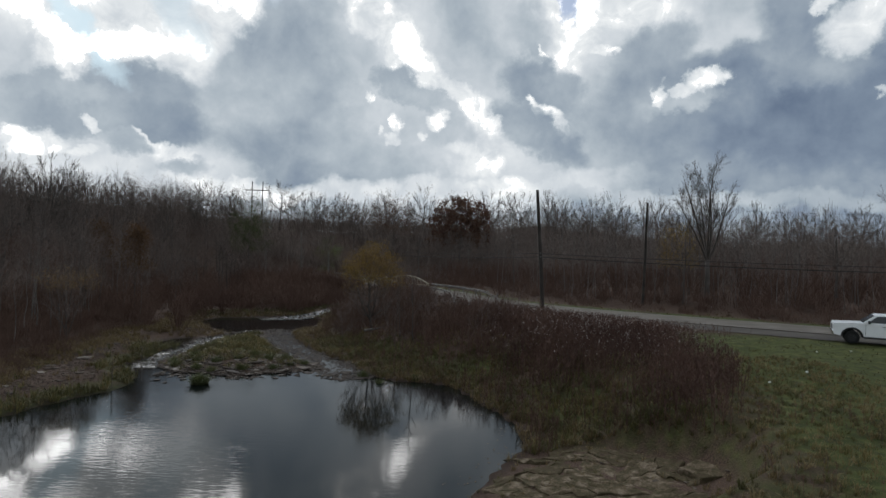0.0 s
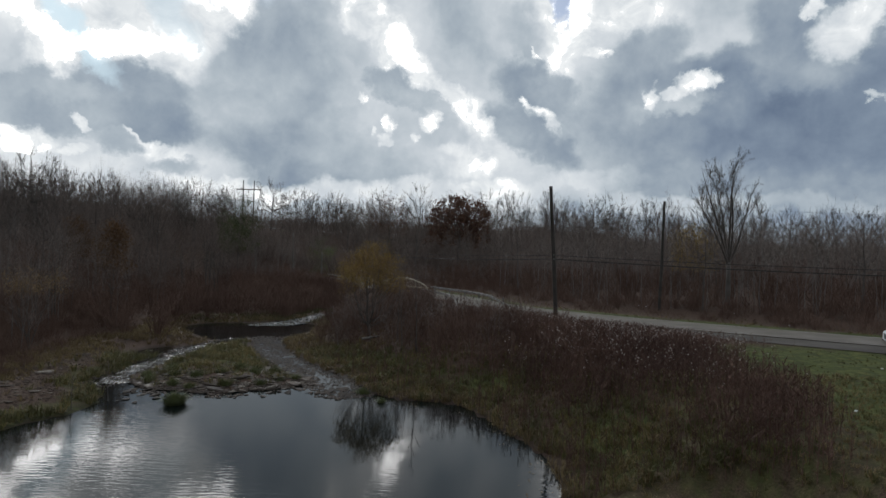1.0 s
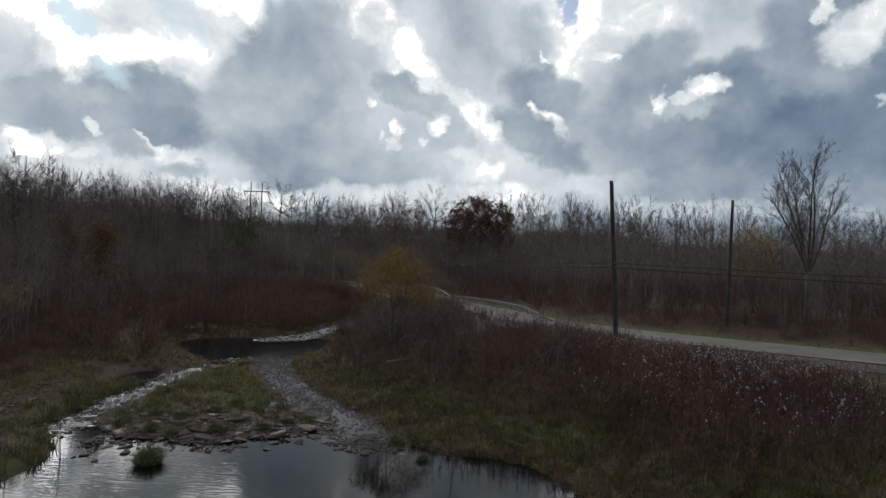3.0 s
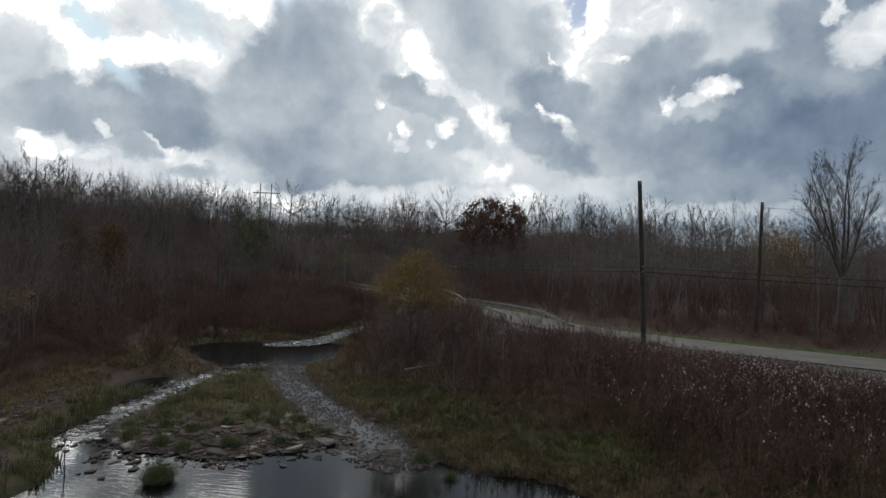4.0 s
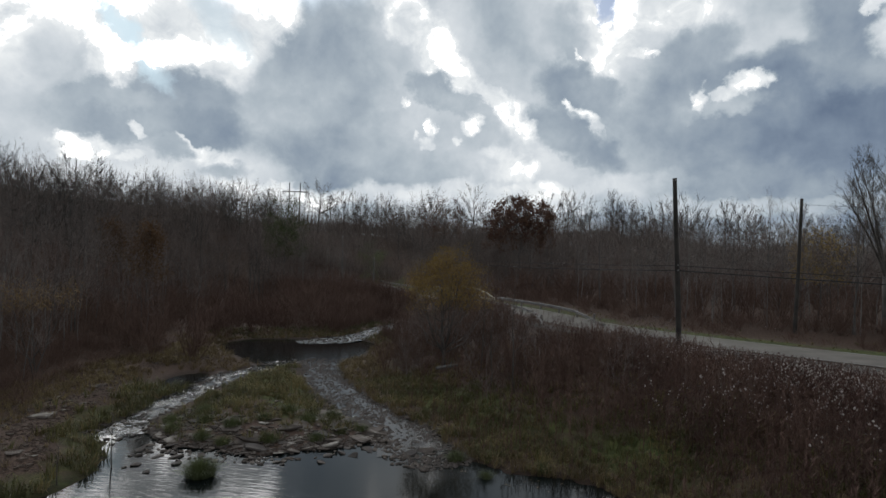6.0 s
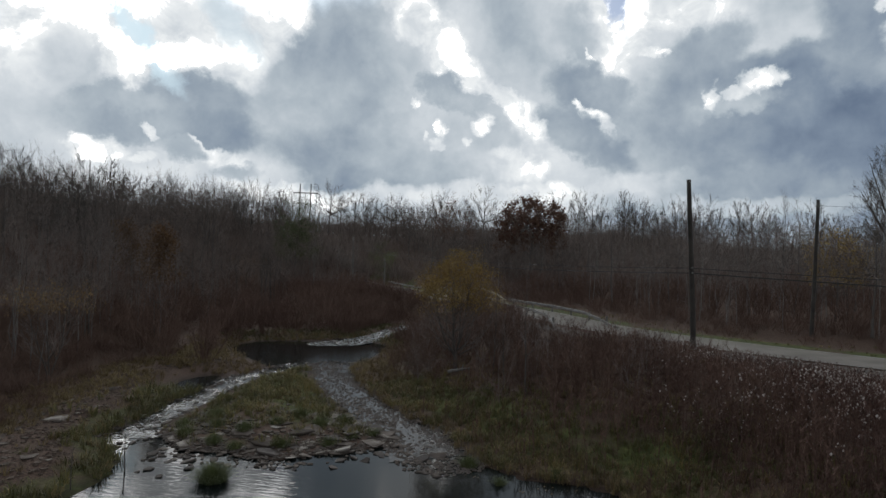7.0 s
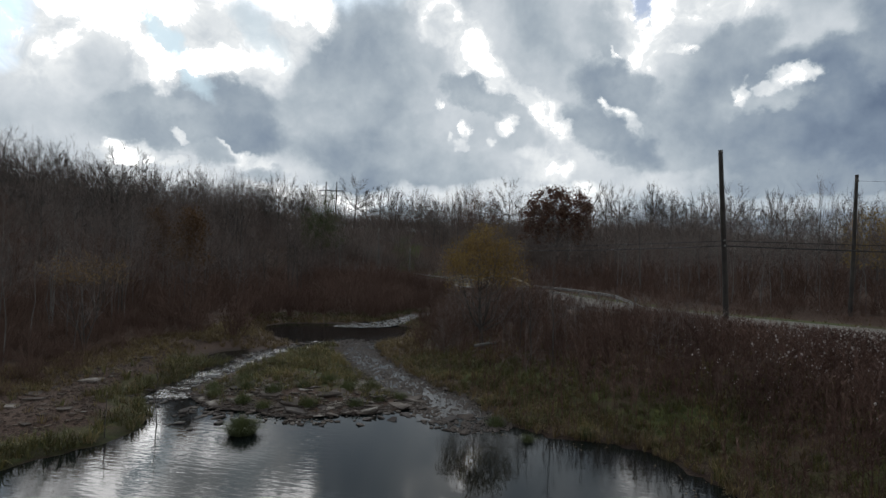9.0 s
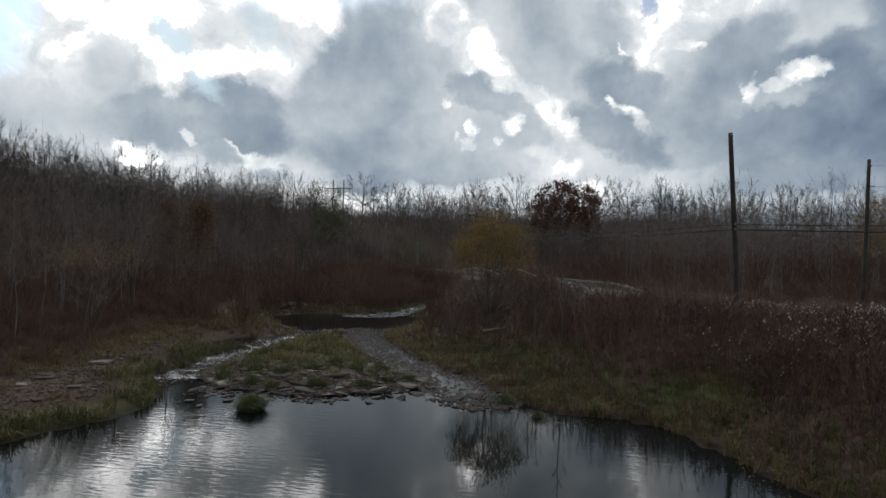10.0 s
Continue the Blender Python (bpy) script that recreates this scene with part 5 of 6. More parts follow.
# oak that has kept its rusty leaves
w, f, tips = crown_tree(14.0, 11.6, 46, 7, 3, 0.30, 0.34, 0.6, 2.4, False, -0.6, 0.31, 0.16)
keep = tips[rng.uniform(0, 1, len(tips)) < np.interp(tips[:, 2], [2.5, 6, 9], [0.25, 0.45, 0.62]) * (lumps(tips[:, 0] + tips[:, 1], tips[:, 2] * 1.3, 1.1) > -0.35)]
tree_thing("oak_tree", -0.8, 120.0, (w, f, tips), "oak that keeps its dense rust-brown leaves", leaf=(*leaves(keep, 22, 0.22, 0.34), RUST_LEAF))

# willow with yellow leaves in its crown only
w, f, tips = crown_tree(7.2, 5.2, 34, 9, 5, 0.14, 0.14, 0.9, 1.0, False, -0.5, 0.36, 0.13, 1)
keep = tips[(tips[:, 2] > 4.7 + rng.normal(0, 0.45, len(tips))) & (np.hypot(tips[:, 0], tips[:, 1]) < 3.1)]
tree_thing("willow_tree", -7.85, 51.6, (w, f, tips), "small willow with fading yellow leaves in its crown", leaf=(*leaves(keep, 15, 0.06, 0.22), YELLOW_LEAF))

# further trees that stand out from the woods
STAND_OUT = [("bare_tree", -19.5, 124, 14, 4.6, "pale leafless tree rising above the woods", None), ("bare_tree", -15.7, 127.2, 15, 4.2, "tree with thin brown leaves above the woods", RUST_LEAF),
             ("bare_tree", -58.3, 108.5, 12.5, 4.4, "round-crowned leafless tree on the wooded slope", None), ("bare_tree", -78, 112, 9.5, 3.6, "leafless tree on the wooded slope", None),
             ("bare_tree", -97, 118, 10, 3.6, "tall leafless tree on the wooded slope", None), ("bare_tree", -45, 118, 12, 4.2, "tree with sparse olive leaves on the slope", OLIVE_LEAF),
             ("bare_tree", -38.8, 101.8, 9.5, 2.6, "tree still in olive-green leaf below the pylon", OLIVE_LEAF), ("bare_tree", -36.2, 62.2, 8.6, 1.0, "slender tree with orange leaves in the brush", ORANGE_LEAF),
             ("bare_tree", -48, 74, 7.5, 1.2, "slender tree with orange leaves in the brush", ORANGE_LEAF), ("bare_tree", 25.1, 118.7, 14, 4.5, "round leafless tree beyond the road", None),
             ("bare_tree", 28.3, 75, 8.4, 2.5, "young tree with thin yellow-brown leaves", YELLOW_LEAF), ("bare_tree", 34.0, 98, 14.5, 3.2, "slender leafless tree beyond the road", None)]
CROWN_TOPS = {-38.8: 13.5, -58.3: 20.9, -15.7: 19.9, -19.5: 19.3, 25.1: 19.4}      # heights of those that stand against the sky, by their x
for name, x, y, h, c, label, leaf in STAND_OUT:
    if x in CROWN_TOPS:
        h = CROWN_TOPS[x] - float(ground_z(x, y)[0])
    w, f, tips = crown_tree(h, c * 1.9, 18, 9, 4, 0.3, None, 1.0, 1.7, False, -0.6, 0.38, 0.14, h > 13)
    lf = None
    if leaf:
        keep = tips[tips[:, 2] > h * 0.45]
        lf = (*leaves(keep, 7 if leaf is OLIVE_LEAF else 5, 0.11, 0.3), leaf)
    tree_thing(name, x, y, (w, f, tips), label, leaf=lf, turn=float(rng.uniform(0, 360)))

# trees along the crest of the ridge, seen against the sky
CREST = []
for i in range(8):
    tall, narrow = rng.uniform(9.5, 12.5), i % 3 == 2
    w, f, tips = crown_tree(tall, tall * (0.32 if narrow else rng.uniform(0.55, 0.8)), 18, 9, 7, rng.uniform(0.25, 0.4), 0.20, 1.6 if narrow else 1.0, 3.4, False, -0.7, 0.36, 0.15, i % 2)
    root = empty("bare_tree", Matrix(), "leafless tree on the crest of the wooded ridge", "tree", "trees along the ridge")
    mesh_object("trunk", *w, BARK, root, smooth=True)
    mesh_object("crown", *f, BARK, root)
    CREST.append(root)
spots = [(b, rng.uniform(138, 166), 1.0) for b in np.arange(-37, 38, 1.15) + rng.uniform(-0.6, 0.6, 66)]
spots += [(b, rng.uniform(95, 132), 0.8) for b in np.arange(-50, -34, 0.5) + rng.uniform(-0.4, 0.4, 32)]
spots = [p for p in spots if abs(p[0] + 20.2) > 1.5]          # the pylon stands clear of the trees
for i, (b, r, k) in enumerate(spots):
    x, y = r * math.sin(radians(b)), r * math.cos(radians(b))
    m = pose(x, y, float(ground_z(x, y)[0]) - 0.1, 0, 0, float(rng.uniform(0, 360)))
    ob = copy_thing(CREST[i % 8], m) if i >= 8 else CREST[i]
    ob.matrix_world = m
    k *= rng.choice([0.8, 0.9, 1.05, 1.2])
    ob.scale = (k, k, k)

# shrub that keeps tan leaves on its top
w, f, tips = bare_tree(4.6, 2.6, 22, 8, 4, 0.2, 0.06, 0.8, 3, 0.06, 1.2)
keep = tips[tips[:, 2] > 3.9]
tree_thing("leafy_shrub", -30.1, 42.9, (w, f, tips), "rounded shrub with tan leaves on its crown", "shrub", leaf=(*leaves(keep, 3, 0.06, 0.12), TAN_LEAF))

# thin saplings in the brush by the water
for x, y, h, label in ((-3.4, 44.6, 6.2, "thin dark sapling in the brush"), (-5.3, 49.4, 5.2, "thin dark sapling in the brush"), (-4.6, 46.0, 4.6, "thin dark sapling in the brush"),
                       (-18.7, 33.6, 2.3, "bare twig sapling at the pond's edge"), (-19.3, 31.6, 1.6, "bare twig sapling at the pond's edge")):
    tree_thing("sapling", x, y, bare_tree(h, h * 0.22, 9, 5, 2, 0.3, 0.012 + h * 0.007, 1.2, 1, 0.05, 1.0), label, "sapling", group="saplings by the water")

# ---------------------------------------------------------------- woods and brush
def scatter(n, x0, x1, y0, y1, keep):
    """n random places in a rectangle, of which keep(survey, x, y) takes a share."""
    x, y = rng.uniform(x0, x1, n), rng.uniform(y0, y1, n)
    s = survey(x, y)
    ok = rng.uniform(0, 1, n) < keep(s, x, y)
    return np.stack([x, y, s["h"]], 1)[ok]


def stuff(name, V, F, slots, label, category, index=None, smooth=False):
    return tagged(mesh_object(name, V, F, None, slots=slots, index=index, smooth=smooth), label, category, kind="stuff")


TREES = [crown_tree(11, rng.uniform(4.4, 6.8), 13, 7, 6, rng.uniform(0.32, 0.5), 0.11, rng.uniform(1.2, 1.8), 1.4, False, -0.6, rng.uniform(0.33, 0.42), 0.16, i % 2) for i in range(10)]
SLIM = [crown_tree(10, rng.uniform(1.8, 3.0), 9, 5, 5, rng.uniform(0.4, 0.58), 0.048, 2.2, 1.3, False, -0.8, 0.34, 0.13) for i in range(6)]


def woods(name, at, sizes, bases, wood_mats, label):
    k = len(at)
    which, turn = rng.integers(0, len(bases), k), rng.uniform(0, 6.28, k)
    a = spread([b[0] for b in bases], at, turn, sizes, which)
    b = spread([b[1] for b in bases], at, turn, sizes, which)
    V, F = joined(a, b)
    idx = np.concatenate([np.zeros(len(a[1]), int), np.ones(len(b[1]), int)])
    return stuff(name, V, F, wood_mats, label, "trees", idx)


def slope_woods(s, x, y):
    s = dict(s, up=np.maximum(s["up"], 12.0 * (y > 80)))
    return s["left"] * (s["off"] > 5) * (s["up"] > 4) * (s["road"] > 9) * np.interp(s["up"], [4, 10, 50, 110], [0.5, 0.5, 0.25, 0.12]) * (np.abs(x + 4) < 1.25 * (y - 8))


hill = scatter(1150, -140, -29, 36, 190, slope_woods)
hill_up = np.maximum(survey(hill[:, 0], hill[:, 1])["up"], np.interp(hill[:, 1], [70, 105], [0, 45]))
woods("bare_woods", hill, np.interp(hill_up, [4, 12, 22, 45], [0.62, 0.74, 0.82, 0.90]) * np.interp(hill[:, 1], [50, 80], [0.85, 1.05]) * rng.uniform(0.75, 1.25, len(hill)), TREES, [BARK, TWIG], "leafless brown woods covering the slope")
slim_l = scatter(700, -80, -29, 34, 110, lambda s, x, y: s["left"] * (s["off"] > 6) * (s["up"] > 1) * np.interp(s["up"], [1, 25, 50], [0.45, 0.30, 0.0]) * (s["road"] > 8) * (np.abs(x + 4) < 1.25 * (y - 8)))
woods("pale_saplings", slim_l, rng.uniform(0.55, 0.95, len(slim_l)), SLIM, [BARK_PALE, TWIG], "slender pale-barked young trees in the brush")


def back_woods(s, x, y):
    """Beyond the road, and between brook and road further up the valley."""
    zone = s["far"] | (y > 96)
    return zone * (~s["left"]) * (s["road"] > np.where(y > 100, 6.5, 11)) * (s["off"] > 4) * np.interp(s["road"], [6, 11, 25, 70, 120], [0.45, 0.36, 0.40, 0.36, 0.05]) * (np.abs(x) < 0.95 * y + 6)


flatw = scatter(1000, -70, 150, 60, 200, back_woods)
woods("bare_woods", flatw, np.interp(np.hypot(flatw[:, 0], flatw[:, 1]), [70, 100, 130, 165], [0.82, 0.9, 0.95, 0.9]) * rng.uniform(0.8, 1.2, len(flatw)), TREES, [BARK, TWIG], "leafless brown woods beyond the road")
slim_r = scatter(1500, -60, 110, 58, 125, back_woods)
woods("pale_saplings", slim_r, rng.uniform(0.75, 1.1, len(slim_r)), SLIM, [BARK_PALE, TWIG], "slender pale-barked young trees beyond the road")
ridge = scatter(420, -300, 300, 175, 260, lambda s, x, y: 0.55 * (np.abs(x) < 0.9 * y) + 0 * x)
COARSE = [crown_tree(12, 8.0, 9, 4, 4, 0.2, 0.15, 1.0, 9.0, False, -0.6, 0.38, 0.2) for i in range(4)]
woods("far_woods", ridge, rng.uniform(0.6, 1.0, len(ridge)), COARSE, [BARK, TWIG], "far leafless woods along the horizon")

# nearest young trees, each on its own
def sapling_row(at, sizes, label, group):
    protos = []
    for b in SLIM:
        root = empty("young_tree", Matrix(), label, "tree", group)
        mesh_object("trunk", *b[0], BARK_PALE, root)
        mesh_object("crown", *b[1], TWIG, root)
        protos.append(root)
    used = set()
    for (x, y, z), k in zip(at, sizes):
        i = int(rng.integers(0, len(protos)))
        m = pose(x, y, z, 0, 0, float(rng.uniform(0, 360)))
        if i in used:
            ob = copy_thing(protos[i], m)
        else:
            ob = protos[i]
            ob.matrix_world = m
            used.add(i)
        ob.scale = (k, k, k)
    for i, p in enumerate(protos):
        if i not in used:
            p.matrix_world = pose(at[0][0] + 3 + i, at[0][1] + 4, at[0][2])


row = scatter(400, 0, 62, 56, 84, lambda s, x, y: s["far"] * (s["road"] > 10) * (s["road"] < 17) * 0.35)[:44]
sapling_row(row, rng.uniform(0.65, 1.0, len(row)), "slender pale-barked young tree beyond the road", "young trees beyond the road")
row = scatter(400, -50, -28, 36, 80, lambda s, x, y: s["left"] * (s["up"] > 1) * (s["up"] < 12) * (s["off"] > 6) * 0.35)[:24]
sapling_row(row, rng.uniform(0.5, 0.9, len(row)), "slender pale-barked young tree on the slope", "young trees on the slope")

SHRUBS = [shrub(2.2, int(rng.uniform(7, 10)), 6, 5, rng.uniform(0.4, 0.75), 1.9)[0] for i in range(6)]


THICKET = [joined(*crown_tree(6.0, rng.uniform(3.6, 5.4), 7, 5, 5, 0.12, 0.05, 1.2, 3.0, False, -0.95, 0.46, 0.17)[:2]) for i in range(5)]


def brush(name, at, sizes, label, material=BRUSH, bases=SHRUBS):
    k = len(at)
    V, F = spread(bases, at, rng.uniform(0, 6.28, k), sizes, rng.integers(0, len(bases), k))
    return stuff(name, V, F, [material], label, "brush")


b1 = scatter(1450, -75, -23, 26, 110, lambda s, x, y: s["left"] * (s["off"] > np.interp(y, [50, 56], [4.5, 0.8])) * (s["up"] > -0.5) * np.interp(s["up"], [-0.5, 4, 25, 45], [0.5, 0.75, 0.4, 0.1]) * (s["road"] > 7))
u1 = survey(b1[:, 0], b1[:, 1])["up"]
brush("brush_thicket", b1, rng.uniform(0.7, 1.7, len(b1)) * np.where(b1[:, 1] < 50, np.interp(u1, [0, 5, 14], [0.3, 0.5, 0.9]), 1.0), "tangled leafless red-brown brush on the slope")
b2 = scatter(1500, -19, 8, 38, 72, lambda s, x, y: (~s["left"]) * (~s["far"]) * (~s["isle"]) * (s["off"] > 3.2) * (s["road"] > 5.6) * np.interp(y - 0.5 * x, [40, 46, 60], [0.0, 0.55, 0.75]) * (np.hypot(x + 0.5, y - 59.0) > 2.8) * (np.hypot(x + 7.6, (y - 48.0) * 0.5) > 1.5))
b2_size = rng.uniform(0.45, 1.2, len(b2)) * np.maximum(np.interp(survey(b2[:, 0], b2[:, 1])["road"], [5.6, 12], [0.35, 1.0]), 0.9 * (b2[:, 0] < -3.0))
brush("brush_thicket", b2[::2], b2_size[::2], "leafless red-brown brush on the stream bank")
brush("brush_thicket", b2[1::2], b2_size[1::2] * 0.46, "rounded leafless brown bushes on the stream bank", TWIG, THICKET)
b7 = scatter(1100, -22, 0, 60, 92, lambda s, x, y: (s["far"] == 0) * (s["road"] > 3.9) * (s["road"] < 11) * (s["off"] > 1.2) * 0.6)
brush("brush_thicket", b7, rng.uniform(0.22, 0.48, len(b7)), "leafless red-brown brush below the guardrail")
b3 = scatter(1600, -40, 110, 52, 110, lambda s, x, y: s["far"] * (s["road"] > 6.8) * np.interp(s["road"], [6.8, 10, 30, 50], [0.3, 0.85, 0.3, 0.05]) * (np.abs(x) < 0.95 * y + 6))
brush("brush_thicket", b3, np.interp(survey(b3[:, 0], b3[:, 1])["road"], [7, 11, 18], [0.45, 0.9, 1.7]) * rng.uniform(0.7, 1.3, len(b3)), "leafless brown brush at the edge of the woods")
b4 = scatter(900, -50, -6, 66, 120, lambda s, x, y: (s["off"] > 1.5) * (s["road"] > 5.2) * (s["far"] == 0) * (~s["left"]) * ((x < -31) | (x > -20) | (y > 70.5)) * 0.8)
brush("brush_thicket", b4, rng.uniform(0.5, 1.3, len(b4)), "leafless brown brush along the upper brook")
# tall undergrowth deep in the woods
b5 = scatter(1250, -60, 110, 62, 170, back_woods)
brush("tall_undergrowth", b5, rng.uniform(0.6, 1.05, len(b5)) * np.interp(np.hypot(b5[:, 0], b5[:, 1]), [70, 110, 150], [0.9, 1.0, 0.75]), "tall grey-brown undergrowth in the woods beyond the road", TWIG, THICKET)
b6 = scatter(1700, -110, -27, 34, 160, lambda s, x, y: np.minimum(1, slope_woods(s, x, y) * np.interp(s["up"], [9, 14, 30, 60], [0.0, 1.2, 1.4, 0.8])))
brush("tall_undergrowth", b6, rng.uniform(0.5, 0.9, len(b6)) * np.interp(b6[:, 1], [50, 100], [0.5, 0.75]), "tall grey-brown undergrowth in the woods on the slope", TWIG, THICKET)

# close undergrowth that covers the ridge and the slope
def clump(n):
    a, r = rng.uniform(0, 6.28, n), np.sqrt(rng.uniform(0, 1, n))
    s = np.stack([np.cos(a) * r * 1.3, np.sin(a) * r * 1.3, rng.uniform(-0.2, 1.6, n) * (1 - 0.5 * r)], 1)
    d = np.stack([np.cos(a) * r * 0.55, np.sin(a) * r * 0.55, np.ones(n)], 1) + rng.normal(0, 0.30, (n, 3))
    return slivers(s, s + unit(d) * rng.uniform(0.9, 2.6, n)[:, None], rng.uniform(0.015, 0.04, n))


CLUMPS = [clump(60) for i in range(8)]
c1 = scatter(5200, -150, 160, 70, 172, lambda s, x, y: ((s["road"] > 7.5) | (np.hypot(x, y) > 124)) * (s["off"] > 4) * (np.hypot(x, y) > 96) * (np.hypot(x, y) < 172) * (np.abs(x + 4) < 1.15 * (y - 8)) * 0.62)
brush("undergrowth", c1, np.interp(np.hypot(c1[:, 0], c1[:, 1]), [100, 130], [0.8, 1.7]) * rng.uniform(0.75, 1.3, len(c1)), "close grey-brown undergrowth covering the wooded ridge", TWIG, CLUMPS)
c2 = scatter(5200, -130, -27, 30, 112, lambda s, x, y: s["left"] * (s["off"] > 5) * (s["up"] > 12) * (s["road"] > 8) * (np.hypot(x, y) < 150) * (np.abs(x + 4) < 1.25 * (y - 8)) * 0.6)
brush("undergrowth", c2, rng.uniform(0.5, 0.95, len(c2)), "close brown undergrowth covering the slope", TWIG, CLUMPS)
c5 = scatter(2400, -150, -70, 70, 150, lambda s, x, y: (np.hypot(x, y) > 118) * (np.hypot(x, y) < 175) * (np.abs(x + 4) < 1.25 * (y - 8)) * 0.8)
brush("undergrowth", c5, rng.uniform(1.2, 2.2, len(c5)), "tall brown undergrowth on the crest of the slope", TWIG, CLUMPS)
c6 = scatter(2400, -48, -24, 24, 62, lambda s, x, y: s["left"] * (s["up"] > 0.3) * (s["up"] < 14) * (s["off"] > 4.5) * 0.75)
brush("undergrowth", c6, rng.uniform(0.18, 0.42, len(c6)) * np.interp(survey(c6[:, 0], c6[:, 1])["up"], [0, 10], [0.7, 1.6]), "low red-brown undergrowth at the foot of the slope", BRUSH, CLUMPS)
c3 = scatter(2500, -36, -4, 64, 104, lambda s, x, y: (s["off"] > 2) * (s["road"] > 4.8) * (s["far"] == 0) * (np.hypot(x, y) < 106) * ((x < -31) | (x > -20) | (y > 70.5)) * 0.6)
brush("undergrowth", c3, rng.uniform(0.3, 0.8, len(c3)), "close red-brown undergrowth along the upper brook", BRUSH, CLUMPS)

c4 = scatter(3600, -14, 70, 36, 100, lambda s, x, y: s["far"] * (s["road"] > 4.9) * (s["road"] < 14) * np.interp(s["road"], [5.6, 8.5], [0.25, 0.9]))
brush("undergrowth", c4, rng.uniform(0.2, 0.5, len(c4)) * np.interp(survey(c4[:, 0], c4[:, 1])["road"], [6, 11], [0.7, 1.5]), "low brown undergrowth between the road and the woods", BRUSH, CLUMPS)

# ---------------------------------------------------------------- weeds and grass
def weed(height):
    n = 14
    s = np.array([[0, 0, -0.05]])
    top = np.array([[rng.normal(0, 0.08), rng.normal(0, 0.08), 1.0]]) * height
    a = spikes(s, top, 0.014)
    t = rng.uniform(0.15, 1.0, n)[:, None]
    p = s + (top - s) * t
    d = unit(np.concatenate([rng.normal(0, 0.6, (n, 2)), np.full((n, 1), 0.8)], 1))
    q = p + d * height * rng.uniform(0.12, 0.28, (n, 1))
    b = slivers(p, q, 0.014)
    heads = np.concatenate([top, q[:4]])
    o = np.array([[1, 0, 0], [0, 1, 0], [-1, 0, 0], [0, -1, 0], [0, 0, 1.5], [0, 0, -1.3]])
    f = np.array([[0, 1, 4], [1, 2, 4], [2, 3, 4], [3, 0, 4], [1, 0, 5], [2, 1, 5], [3, 2, 5], [0, 3, 5]])
    r = rng.uniform(0.014, 0.038, len(heads))
    V = (heads[:, None] + o[None] * r[:, None, None]).reshape(-1, 3)
    F = (f[None] + (np.arange(len(heads)) * 6)[:, None, None]).reshape(-1, 3)
    return joined(a, b), (V, F)


WEEDS = [weed(1.0) for i in range(8)]


def weeds(name, at, sizes, label, heads=1.0):
    k = len(at)
    which, turn = rng.integers(0, 8, k), rng.uniform(0, 6.28, k)
    a = spread([w[0] for w in WEEDS], at, turn, sizes, which)
    h = rng.uniform(0, 1, k) < heads
    b = spread([w[1] for w in WEEDS], at[h], turn[h], sizes[h], which[h])
    V, F = joined(a, b)
    return stuff(name, V, F, [WEED, SEED], label, "weeds", np.concatenate([np.zeros(len(a[1]), int), np.ones(len(b[1]), int)]))


def weedy(s, x, y):
    bank = (~s["left"]) * (~s["far"]) * (~s["isle"]) * (s["off"] > 0.3) * (s["road"] > np.interp(x, [8, 16], [4.6, 8.0])) * (s["bedrock"] < 0.5)
    lawn = smoothstep(12.0, 16.0, x + 0.25 * (36 - y) + 1.2 * lumps(x, y, 2.2)) * smoothstep(44, 40, y)
    return bank * np.interp(s["off"] + 1.3 * lumps(x, y, 2.6), [0.2, 0.9, 1.8, 3.6, 5.4], [0.45, 0.30, 0.16, 0.30, 1.0]) * (1 - lawn) * (0.75 + 0.4 * lumps(x, y, 3.0)) * np.interp(x, [-6, 0, 6], [0.22, 0.5, 1.0]) * (np.hypot(x + 0.5, y - 59.0) > 2.5)


wd = scatter(44000, -9, 22, 19, 62, weedy)
ws = survey(wd[:, 0], wd[:, 1])
low = np.interp(ws["road"] - np.interp(wd[:, 0], [8, 16], [4.6, 8.0]), [0, 6, 10], [0.50, 0.70, 1.0])
weeds("dry_weeds", wd, rng.uniform(0.65, 1.4, len(wd)) * low, "dense dry brown weeds with pale fluffy seed heads",
      smoothstep(1, 10, wd[:, 0]) * smoothstep(27, 11, ws["road"]) * np.clip(0.36 + 0.9 * lumps(wd[:, 0], wd[:, 1], 1.5), 0, 0.9))
wf = scatter(5000, 8, 34, 10, 27, lambda s, x, y: (~s["left"]) * (s["off"] > 6) * (s["bedrock"] < 0.2) * smoothstep(22, 17, y + 0.2 * (x - 12)) * np.clip(0.4 + 0.9 * lumps(x, y, 2.5), 0, 1))
weeds("dry_weeds", wf, rng.uniform(0.25, 0.7, len(wf)), "patch of dry red-brown weeds in the grass", np.full(len(wf), 0.03))

TUFTS = [tuft(15, rng.uniform(0.35, 0.5), rng.uniform(0.5, 0.9), 0.026, rng.uniform(0.10, 0.18)) for i in range(6)]


def grass(name, at, sizes, material, label):
    k = len(at)
    V, F = spread(TUFTS, at, rng.uniform(0, 6.28, k), sizes, rng.integers(0, len(TUFTS), k))
    return stuff(name, V, F, [material], label, "grass")


